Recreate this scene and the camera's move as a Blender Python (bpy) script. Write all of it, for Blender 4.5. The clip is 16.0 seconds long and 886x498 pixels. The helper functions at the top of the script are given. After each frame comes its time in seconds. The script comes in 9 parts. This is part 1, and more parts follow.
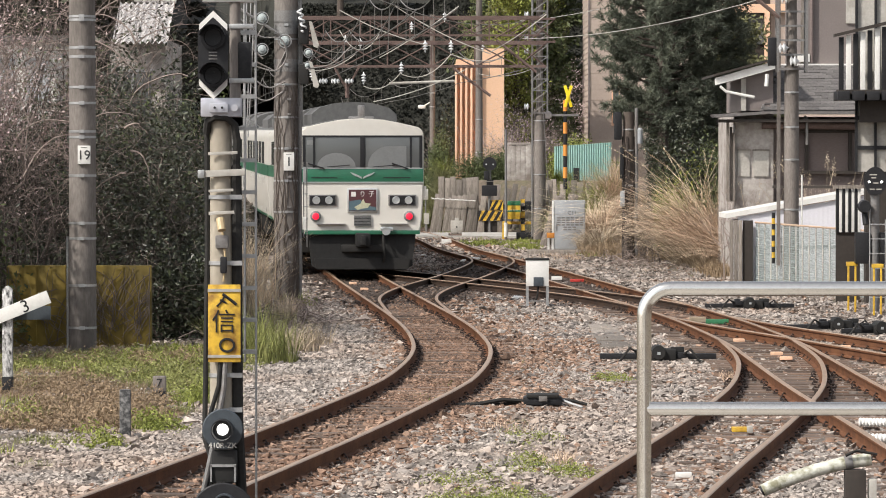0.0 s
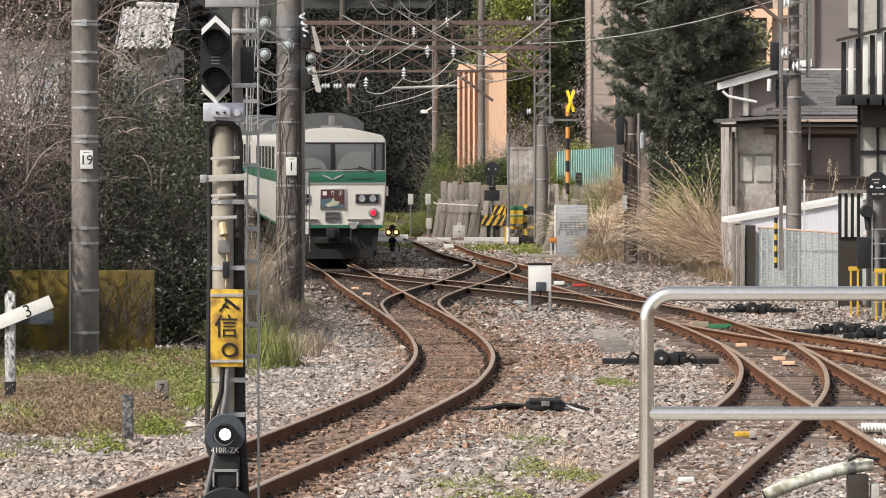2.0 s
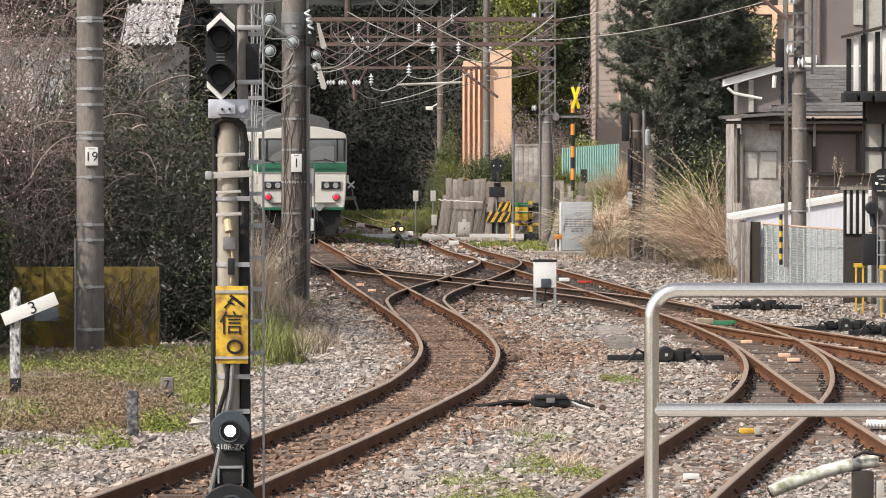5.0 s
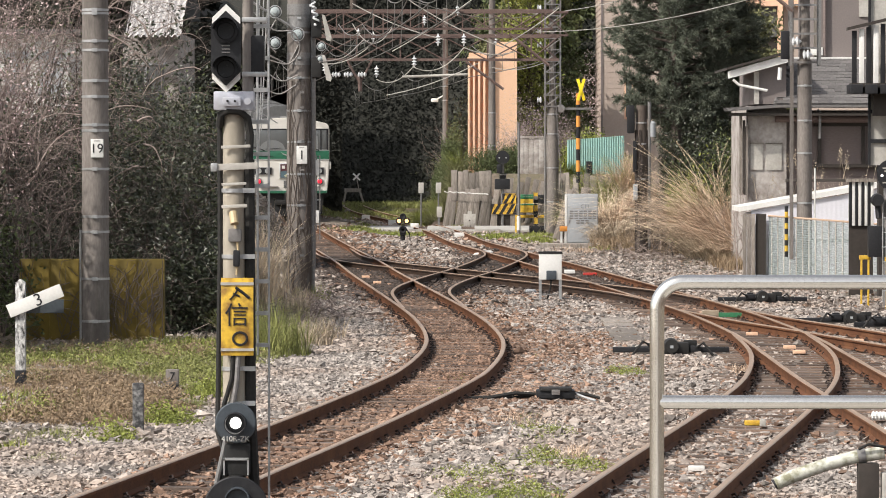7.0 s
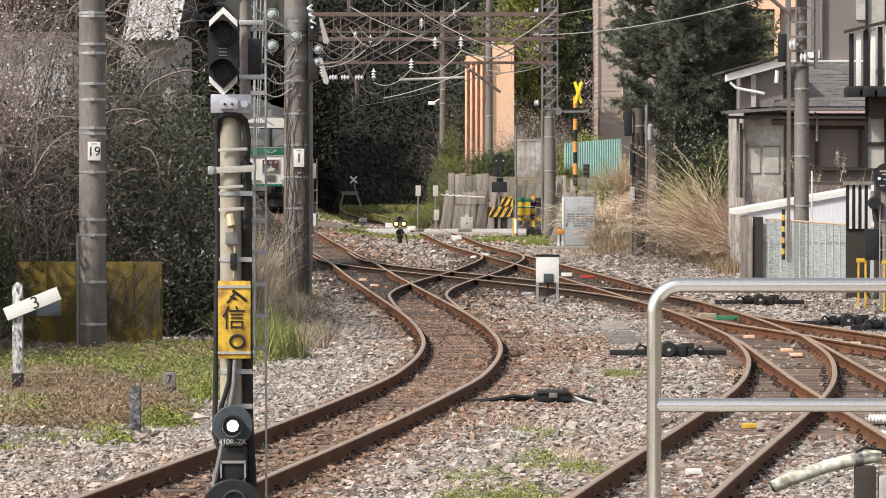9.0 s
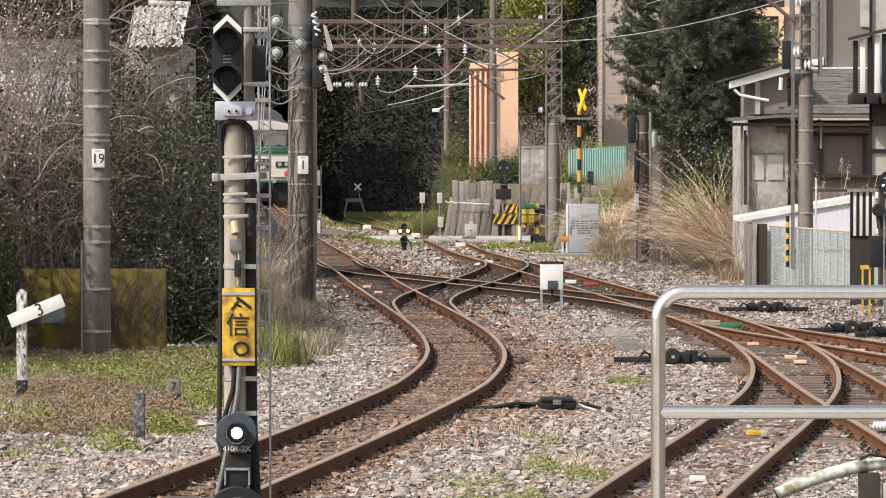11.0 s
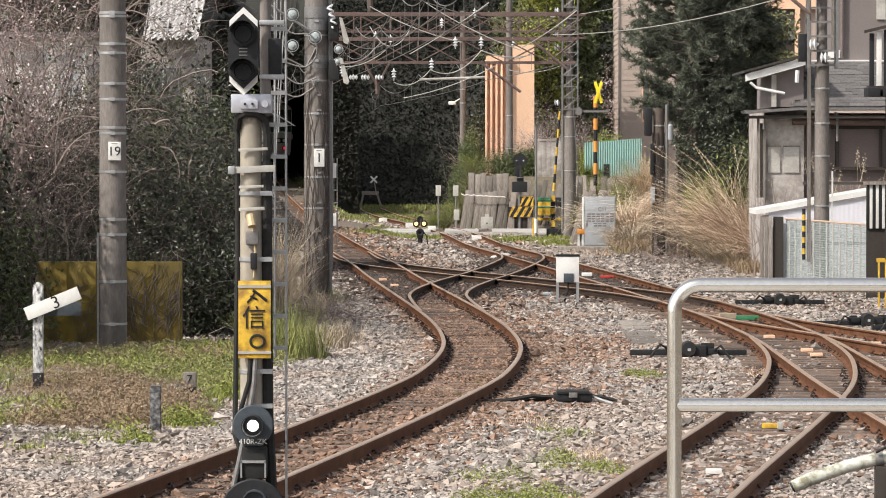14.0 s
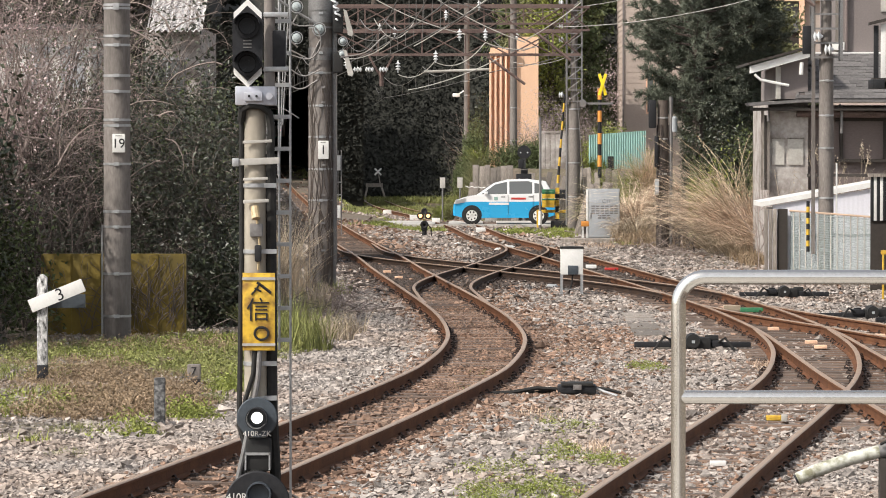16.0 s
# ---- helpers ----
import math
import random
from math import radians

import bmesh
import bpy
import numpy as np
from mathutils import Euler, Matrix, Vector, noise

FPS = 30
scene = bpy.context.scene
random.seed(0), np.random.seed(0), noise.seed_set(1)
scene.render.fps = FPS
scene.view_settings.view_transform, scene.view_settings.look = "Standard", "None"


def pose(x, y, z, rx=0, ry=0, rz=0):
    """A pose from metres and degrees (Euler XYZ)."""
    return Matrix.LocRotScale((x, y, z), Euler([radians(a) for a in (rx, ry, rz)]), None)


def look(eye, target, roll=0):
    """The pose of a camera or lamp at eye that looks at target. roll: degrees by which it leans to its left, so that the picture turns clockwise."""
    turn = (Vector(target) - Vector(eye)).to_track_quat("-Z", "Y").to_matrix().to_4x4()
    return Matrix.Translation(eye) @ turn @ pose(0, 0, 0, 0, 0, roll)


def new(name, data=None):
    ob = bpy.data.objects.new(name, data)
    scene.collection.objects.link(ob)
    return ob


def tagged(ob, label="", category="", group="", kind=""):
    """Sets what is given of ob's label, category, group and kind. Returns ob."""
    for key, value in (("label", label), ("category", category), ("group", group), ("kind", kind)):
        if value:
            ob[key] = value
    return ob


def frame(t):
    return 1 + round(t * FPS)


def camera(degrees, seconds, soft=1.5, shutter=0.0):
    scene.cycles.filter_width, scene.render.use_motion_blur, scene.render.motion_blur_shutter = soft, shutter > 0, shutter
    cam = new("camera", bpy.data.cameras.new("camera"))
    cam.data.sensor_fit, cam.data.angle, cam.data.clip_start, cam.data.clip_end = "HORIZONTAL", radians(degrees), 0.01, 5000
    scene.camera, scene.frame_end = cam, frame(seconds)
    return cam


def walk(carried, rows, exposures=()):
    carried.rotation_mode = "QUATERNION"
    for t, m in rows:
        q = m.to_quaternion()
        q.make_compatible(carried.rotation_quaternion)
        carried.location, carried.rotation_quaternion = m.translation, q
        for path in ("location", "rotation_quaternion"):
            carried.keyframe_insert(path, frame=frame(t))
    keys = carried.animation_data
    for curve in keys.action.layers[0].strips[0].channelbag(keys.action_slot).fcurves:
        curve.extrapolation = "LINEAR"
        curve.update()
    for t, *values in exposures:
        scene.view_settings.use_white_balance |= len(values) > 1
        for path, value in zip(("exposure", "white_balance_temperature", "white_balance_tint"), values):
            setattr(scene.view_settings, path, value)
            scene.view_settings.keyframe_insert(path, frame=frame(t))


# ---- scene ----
# ---- camera: a long lens on the platform, turned by hand ----
cam = camera(12.78, 16.0, soft=1.0)
EYE = (0.0, 0.0, 2.8)
F = 7000.0
TURN = [(0.0, 0.0, 0.0), (0.5, -2.3, 3.4), (1.0, -1.2, 5.8), (1.5, 1.8, 6.3), (2.0, 4.3, 8.5), (2.5, 5.5, 11.5), (3.0, 6.4, 11.0),
        (3.5, 4.9, 10.4), (4.0, 7.3, 8.4), (4.7, 11.5, 4.5), (5.6, 17.0, -1.0), (6.5, 21.3, -6.0), (7.0, 22.8, -11.6), (7.5, 24.4, -15.4), (8.0, 21.7, -15.8),
        (8.5, 20.9, -11.5), (9.0, 17.7, -6.4), (9.8, 19.5, -0.5), (10.7, 23.5, 4.5), (11.5, 27.2, 7.5), (12.0, 29.1, 7.5), (12.5, 32.4, 6.3), (13.0, 38.4, 1.9),
        (13.5, 46.1, -3.7), (14.0, 53.4, -6.7), (14.5, 59.6, -10.9), (15.0, 59.9, -11.8), (15.5, 60.9, -16.8), (16.0, 60.8, -20.6)]


def aim(left, up):
    return look(EYE, (-left / F * 100, 100, EYE[2] - (162 - up) / F * 100))


walk(cam, [(t, aim(a, b)) for t, a, b in TURN], [(0, 0.33), (3, 0.35), (6.5, 0.39), (16, 0.40)])

# ---- light: hazy sun from the left, open sky ----
SUN_ELEVATION, SUN_AZIMUTH = 44.0, -126.0   # degrees; azimuth from +Y towards +X
world = bpy.data.worlds.new("sky")
scene.world = world
world.use_nodes = True
_n = world.node_tree.nodes
_sky = _n.new("ShaderNodeTexSky")
_sky.sky_type, _sky.sun_disc = "NISHITA", False
_sky.sun_elevation, _sky.sun_rotation = radians(SUN_ELEVATION), radians(SUN_AZIMUTH)
_sky.air_density, _sky.dust_density, _sky.ozone_density = 1.0, 3.0, 1.0
_n["Background"].inputs["Strength"].default_value = 0.142
_hsv = _n.new("ShaderNodeHueSaturation")
_hsv.inputs["Saturation"].default_value = 0.35
world.node_tree.links.new(_sky.outputs[0], _hsv.inputs["Color"])
world.node_tree.links.new(_hsv.outputs[0], _n["Background"].inputs["Color"])
sun = new("sun", bpy.data.lights.new("sun", "SUN"))
sun.data.energy, sun.data.angle, sun.data.color = 3.35, radians(1.0), (1.0, 0.94, 0.86)
_d = Vector((math.sin(radians(SUN_AZIMUTH)) * math.cos(radians(SUN_ELEVATION)), math.cos(radians(SUN_AZIMUTH)) * math.cos(radians(SUN_ELEVATION)), math.sin(radians(SUN_ELEVATION))))
sun.matrix_world = look(_d * 100, (0, 0, 0))

# ---- tools ----
rng = np.random.default_rng(7)


class Mesh:
    """Gathers vertices and faces for one mesh."""

    def __init__(self):
        self.v, self.f, self.m = [], [], []

    def add(self, verts, faces, m=0):
        k = len(self.v)
        self.v.extend(tuple(p) for p in verts)
        self.f.extend(tuple(i + k for i in f) for f in faces)
        self.m.extend([m] * len(faces))
        return self

    def box(self, x0, x1, y0, y1, z0, z1, m=0, c=0.0, turn=None):
        if c <= 0:
            v = [(x, y, z) for x in (x0, x1) for y in (y0, y1) for z in (z0, z1)]
            f = [(0, 1, 3, 2), (4, 6, 7, 5), (0, 4, 5, 1), (2, 3, 7, 6), (0, 2, 6, 4), (1, 5, 7, 3)]
        else:
            bm = bmesh.new()
            bmesh.ops.create_cube(bm, size=1, matrix=Matrix.LocRotScale(((x0 + x1) / 2, (y0 + y1) / 2, (z0 + z1) / 2), None, (x1 - x0, y1 - y0, z1 - z0)))
            bmesh.ops.bevel(bm, geom=bm.edges[:], offset=c, segments=2, profile=0.6, affect="EDGES")
            bm.verts.index_update()
            v = [tuple(p.co) for p in bm.verts]
            f = [tuple(p.index for p in q.verts) for q in bm.faces]
            bm.free()
        if turn is not None:
            v = [turn @ Vector(p) for p in v]
        return self.add(v, f, m)

    def tube(self, pts, r, n=8, m=0, cap=True):
        pts = [Vector(p) for p in pts]
        rs = r if isinstance(r, (list, tuple)) else [r] * len(pts)
        k, v, f = len(pts), [], []
        u = None
        for i, p in enumerate(pts):
            d = (pts[min(i + 1, k - 1)] - pts[max(i - 1, 0)]).normalized()
            if u is None:
                a = Vector((0, 0, 1)) if abs(d.z) < 0.9 else Vector((1, 0, 0))
                u = d.cross(a).normalized()
            else:
                u = (u - d * u.dot(d)).normalized()
            w = u.cross(d)
            for j in range(n):
                q = 2 * math.pi * j / n
                v.append(p + (u * math.cos(q) + w * math.sin(q)) * rs[i])
        for i in range(k - 1):
            for j in range(n):
                f.append((i * n + j, i * n + (j + 1) % n, (i + 1) * n + (j + 1) % n, (i + 1) * n + j))
        if cap:
            f += [tuple(range(n))[::-1], tuple(range((k - 1) * n, k * n))]
        return self.add(v, f, m)

    def lathe(self, profile, centre=(0, 0, 0), axis="z", n=20, m=0):
        """profile: (radius, along) pairs."""
        v, f = [], []
        for r, h in profile:
            for j in range(n):
                q = 2 * math.pi * j / n
                a, b = r * math.cos(q), r * math.sin(q)
                p = {"z": (a, b, h), "y": (a, h, b), "x": (h, a, b)}[axis]
                v.append((p[0] + centre[0], p[1] + centre[1], p[2] + centre[2]))
        for i in range(len(profile) - 1):
            for j in range(n):
                f.append((i * n + j, i * n + (j + 1) % n, (i + 1) * n + (j + 1) % n, (i + 1) * n + j))
        f += [tuple(range(n)), tuple(range((len(profile) - 1) * n, len(profile) * n))]
        return self.add(v, f, m)

    def prism(self, poly, a, b, axis="y", m=0):
        """Extrudes a polygon: its (u, w) are x,z for axis y; y,z for axis x; x,y for axis z."""
        k = len(poly)
        put = {"y": lambda u, w, h: (u, h, w), "x": lambda u, w, h: (h, u, w), "z": lambda u, w, h: (u, w, h)}[axis]
        v = [put(u, w, h) for h in (a, b) for u, w in poly]
        f = [tuple(range(k)), tuple(range(k, 2 * k))[::-1]] + [(i, (i + 1) % k, (i + 1) % k + k, i + k) for i in range(k)]
        return self.add(v, f, m)

    def sweep(self, path, section, m=0):
        """Sweeps an (across, up) section along a path of (x, y, z), upright."""
        k, n, v, f = len(path), len(section), [], []
        for i, p in enumerate(path):
            a, b = path[max(i - 1, 0)], path[min(i + 1, k - 1)]
            dx, dy = b[0] - a[0], b[1] - a[1]
            l = math.hypot(dx, dy)
            for u, w in section:
                v.append((p[0] + u * dy / l, p[1] - u * dx / l, p[2] + w))
        for i in range(k - 1):
            for j in range(n):
                f.append((i * n + j, i * n + (j + 1) % n, (i + 1) * n + (j + 1) % n, (i + 1) * n + j))
        f += [tuple(range(n)), tuple(range((k - 1) * n, k * n))]
        return self.add(v, f, m)

    def data(self, name, mats, angle=35):
        me = bpy.data.meshes.new(name)
        me.from_pydata(self.v, [], self.f)
        for x in (mats if isinstance(mats, (list, tuple)) else [mats]):
            me.materials.append(x)
        if any(self.m):
            me.polygons.foreach_set("material_index", self.m)
        bm = bmesh.new()
        bm.from_mesh(me)
        bmesh.ops.recalc_face_normals(bm, faces=bm.faces[:])
        bm.to_mesh(me)
        bm.free()
        if angle:
            me.polygons.foreach_set("use_smooth", [True] * len(me.polygons))
            me.set_sharp_from_angle(angle=radians(angle))
        me.update()
        return me


def part(name, mesh, material, parent, label="", angle=35):
    ob = new(name, mesh.data(name, material, angle) if isinstance(mesh, Mesh) else mesh)
    ob.parent = parent
    return tagged(ob, label) if label else ob


def thing(name, label, category, group="", at=(0, 0, 0), turn=0.0, kind=""):
    ob = new(name)
    ob.empty_display_size = 0.2
    ob.matrix_basis = pose(*at, 0, 0, turn)
    return tagged(ob, label, category, group, kind)


def solo(name, mesh, material, label, category, group="", kind="", angle=35):
    ob = new(name, mesh.data(name, material, angle) if isinstance(mesh, Mesh) else mesh)
    return tagged(ob, label, category, group, kind)


def soup(name, verts, faces, mats, index=None):
    """A big mesh out of numpy arrays; all faces have the same number of corners."""
    me = bpy.data.meshes.new(name)
    k, c = len(faces), faces.shape[1]
    me.vertices.add(len(verts))
    me.vertices.foreach_set("co", np.asarray(verts, np.float32).ravel())
    me.loops.add(k * c)
    me.loops.foreach_set("vertex_index", np.asarray(faces, np.int32).ravel())
    me.polygons.add(k)
    me.polygons.foreach_set("loop_start", np.arange(k, dtype=np.int32) * c)
    me.update(calc_edges=True)
    for x in (mats if isinstance(mats, (list, tuple)) else [mats]):
        me.materials.append(x)
    if index is not None:
        me.polygons.foreach_set("material_index", np.asarray(index, np.int32))
    me.validate()
    me.shade_flat()
    return me


def leaves(centres, size, up=0.3, aspect=0.55, seed=1):
    """Leaf-shaped quads at the centres, turned at random."""
    r = np.random.default_rng(seed)
    k = len(centres)
    a = r.normal(size=(k, 3))
    a[:, 2] += up
    a /= np.linalg.norm(a, axis=1)[:, None]
    b = np.cross(a, r.normal(size=(k, 3)))
    b /= np.linalg.norm(b, axis=1)[:, None] + 1e-9
    c = np.cross(a, b)
    s = np.asarray(size).reshape(-1, 1) * r.uniform(0.6, 1.3, (k, 1))
    u, w = b * s, c * s * aspect
    v = np.stack([centres - u, centres - w * 0.9 + a * s * 0.12, centres + u, centres + w * 0.9 + a * s * 0.12], 1).reshape(-1, 3)
    return v, np.arange(4 * k).reshape(-1, 4)


def blades(roots, height, lean, width, seed=1, droop=1.0, seg=4):
    """Grass blades: bent, tapering strips of quads."""
    r = np.random.default_rng(seed)
    k = len(roots)
    h = np.asarray(height).reshape(-1) * r.uniform(0.55, 1.2, k)
    q = r.uniform(0, 2 * np.pi, k)
    l = np.asarray(lean).reshape(-1) * r.uniform(0.2, 1.3, k)
    d = np.stack([np.cos(q), np.sin(q)], 1)
    side = np.stack([-np.sin(q + r.normal(0, 0.8, k)), np.cos(q + r.normal(0, 0.8, k))], 1)
    rows = []
    for i in range(seg + 1):
        t = i / seg
        z = h * (t - 0.42 * droop * t * t * l)
        o = d * (h * l * t ** 1.7 * 0.8)[:, None]
        w = width * (1 - t * 0.85)
        p = np.concatenate([roots[:, :2] + o, (roots[:, 2] + z)[:, None]], 1)
        e = np.concatenate([side * w / 2, np.zeros((k, 1))], 1)
        rows += [p - e, p + e]
    v = np.stack(rows, 1).reshape(-1, 3)
    n = 2 * (seg + 1)
    base = np.arange(k)[:, None] * n
    f = np.concatenate([base + np.array([2 * i, 2 * i + 1, 2 * i + 3, 2 * i + 2]) for i in range(seg)], 0)
    return v, f


def smooth_path(pts, step=1.0):
    """Catmull-Rom line through (x, y) points, from near to far."""
    p = [Vector((*q, 0)) for q in pts]
    p = [p[0] * 2 - p[1]] + p + [p[-1] * 2 - p[-2]]
    out = []
    for i in range(1, len(p) - 2):
        k = max(2, int((p[i + 1] - p[i]).length / step))
        for j in range(k):
            t = j / k
            a, b, c, d = p[i - 1], p[i], p[i + 1], p[i + 2]
            out.append(0.5 * ((2 * b) + (c - a) * t + (2 * a - 5 * b + 4 * c - d) * t * t + (3 * b - a - 3 * c + d) * t ** 3))
    out.append(p[-2])
    return [(q.x, q.y) for q in out]


def smooth_3d(pts, k=5):
    """Catmull-Rom line through (x, y, z) points."""
    p = [Vector(q) for q in pts]
    p = [p[0] * 2 - p[1]] + p + [p[-1] * 2 - p[-2]]
    out = []
    for a, b, c, d in zip(p, p[1:], p[2:], p[3:]):
        out += [0.5 * ((2 * b) + (c - a) * t + (2 * a - 5 * b + 4 * c - d) * t * t + (3 * b - a - 3 * c + d) * t ** 3) for t in (j / k for j in range(k))]
    return out + [p[-2]]


def beside(path, d):
    """The line at the distance d to the right of a path."""
    out = []
    for i, p in enumerate(path):
        a, b = path[max(i - 1, 0)], path[min(i + 1, len(path) - 1)]
        dx, dy = b[0] - a[0], b[1] - a[1]
        l = math.hypot(dx, dy)
        out.append((p[0] + d * dy / l, p[1] - d * dx / l))
    return out


def sag(a, b, drop, k=12):
    a, b = Vector(a), Vector(b)
    return [a.lerp(b, i / k) - Vector((0, 0, drop * 4 * (i / k) * (1 - i / k))) for i in range(k + 1)]


# ---- materials ----
def mat(name, c1, c2=None, rough=0.8, metal=0.0, scale=25.0, big=1.2, bump=0.25, deep=0.01, stain=None, much=0.35, vary=0.0, island=0.0, stretch=(1, 1, 1), coat=0.0):
    """Two scales of noise between c1 and c2, a stain colour in patches, relief, and chance shifts from piece to piece."""
    m = bpy.data.materials.new(name)
    m.use_nodes = True
    nt, n, l = m.node_tree, m.node_tree.nodes, m.node_tree.links
    b = n["Principled BSDF"]
    c2 = c2 or tuple(x * 0.72 for x in c1)
    co = n.new("ShaderNodeTexCoord")
    mp = n.new("ShaderNodeMapping")
    mp.inputs["Scale"].default_value = stretch
    l.new(co.outputs["Object"], mp.inputs["Vector"])

    def noise_tex(s, detail=6.0, ro=0.6):
        t = n.new("ShaderNodeTexNoise")
        t.inputs["Scale"].default_value, t.inputs["Detail"].default_value, t.inputs["Roughness"].default_value = s, detail, ro
        l.new(mp.outputs[0], t.inputs["Vector"])
        return t

    def ramp(src, lo, hi):
        r = n.new("ShaderNodeMapRange")
        r.inputs["From Min"].default_value, r.inputs["From Max"].default_value = lo, hi
        l.new(src, r.inputs["Value"])
        return r.outputs[0]

    def mixer(fac, a, c):
        x = n.new("ShaderNodeMix")
        x.data_type = "RGBA"
        l.new(fac, x.inputs["Factor"])
        for sock, val in ((x.inputs["A"], a), (x.inputs["B"], c)):
            if isinstance(val, tuple):
                sock.default_value = (*val, 1)
            else:
                l.new(val, sock)
        return x.outputs["Result"]

    fine, large = noise_tex(scale), noise_tex(big, 4.0)
    col = mixer(ramp(fine.outputs[0], 0.3, 0.7), c1, c2)
    if stain:
        mul = n.new("ShaderNodeMath")
        mul.operation = "MULTIPLY"
        l.new(ramp(large.outputs[0], 0.44, 0.66), mul.inputs[0])
        mul.inputs[1].default_value = much
        col = mixer(mul.outputs[0], col, stain)
    if vary or island:
        info = n.new("ShaderNodeObjectInfo") if vary else n.new("ShaderNodeNewGeometry")
        out = info.outputs["Random"] if vary else info.outputs["Random Per Island"]
        hs = n.new("ShaderNodeHueSaturation")
        a = vary or island
        r = n.new("ShaderNodeMapRange")
        r.inputs["To Min"].default_value, r.inputs["To Max"].default_value = 1 - a, 1 + a
        l.new(out, r.inputs["Value"])
        l.new(r.outputs[0], hs.inputs["Value"])
        l.new(col, hs.inputs["Color"])
        col = hs.outputs[0]
    l.new(col, b.inputs["Base Color"])
    rr = n.new("ShaderNodeMapRange")
    rr.inputs["To Min"].default_value, rr.inputs["To Max"].default_value = max(0.02, rough - 0.1), min(1, rough + 0.1)
    l.new(large.outputs[0], rr.inputs["Value"])
    l.new(rr.outputs[0], b.inputs["Roughness"])
    b.inputs["Metallic"].default_value = metal
    b.inputs["Coat Weight"].default_value = coat
    if bump:
        bp = n.new("ShaderNodeBump")
        bp.inputs["Strength"].default_value, bp.inputs["Distance"].default_value = bump, deep
        l.new(fine.outputs[0], bp.inputs["Height"])
        l.new(bp.outputs[0], b.inputs["Normal"])
    return m


def glow(name, c, power):
    m = bpy.data.materials.new(name)
    m.use_nodes = True
    b = m.node_tree.nodes["Principled BSDF"]
    b.inputs["Base Color"].default_value = (*c, 1)
    b.inputs["Emission Color"].default_value = (*c, 1)
    b.inputs["Emission Strength"].default_value = power
    return m


def leaf_mat(name, c1, c2, rough=0.55, island=0.5):
    m = mat(name, c1, c2, rough=rough, scale=3.0, big=0.5, bump=0, island=island)
    b = m.node_tree.nodes["Principled BSDF"]
    b.inputs["Transmission Weight"].default_value = 0.0
    b.inputs["Specular IOR Level"].default_value = 0.2
    return m


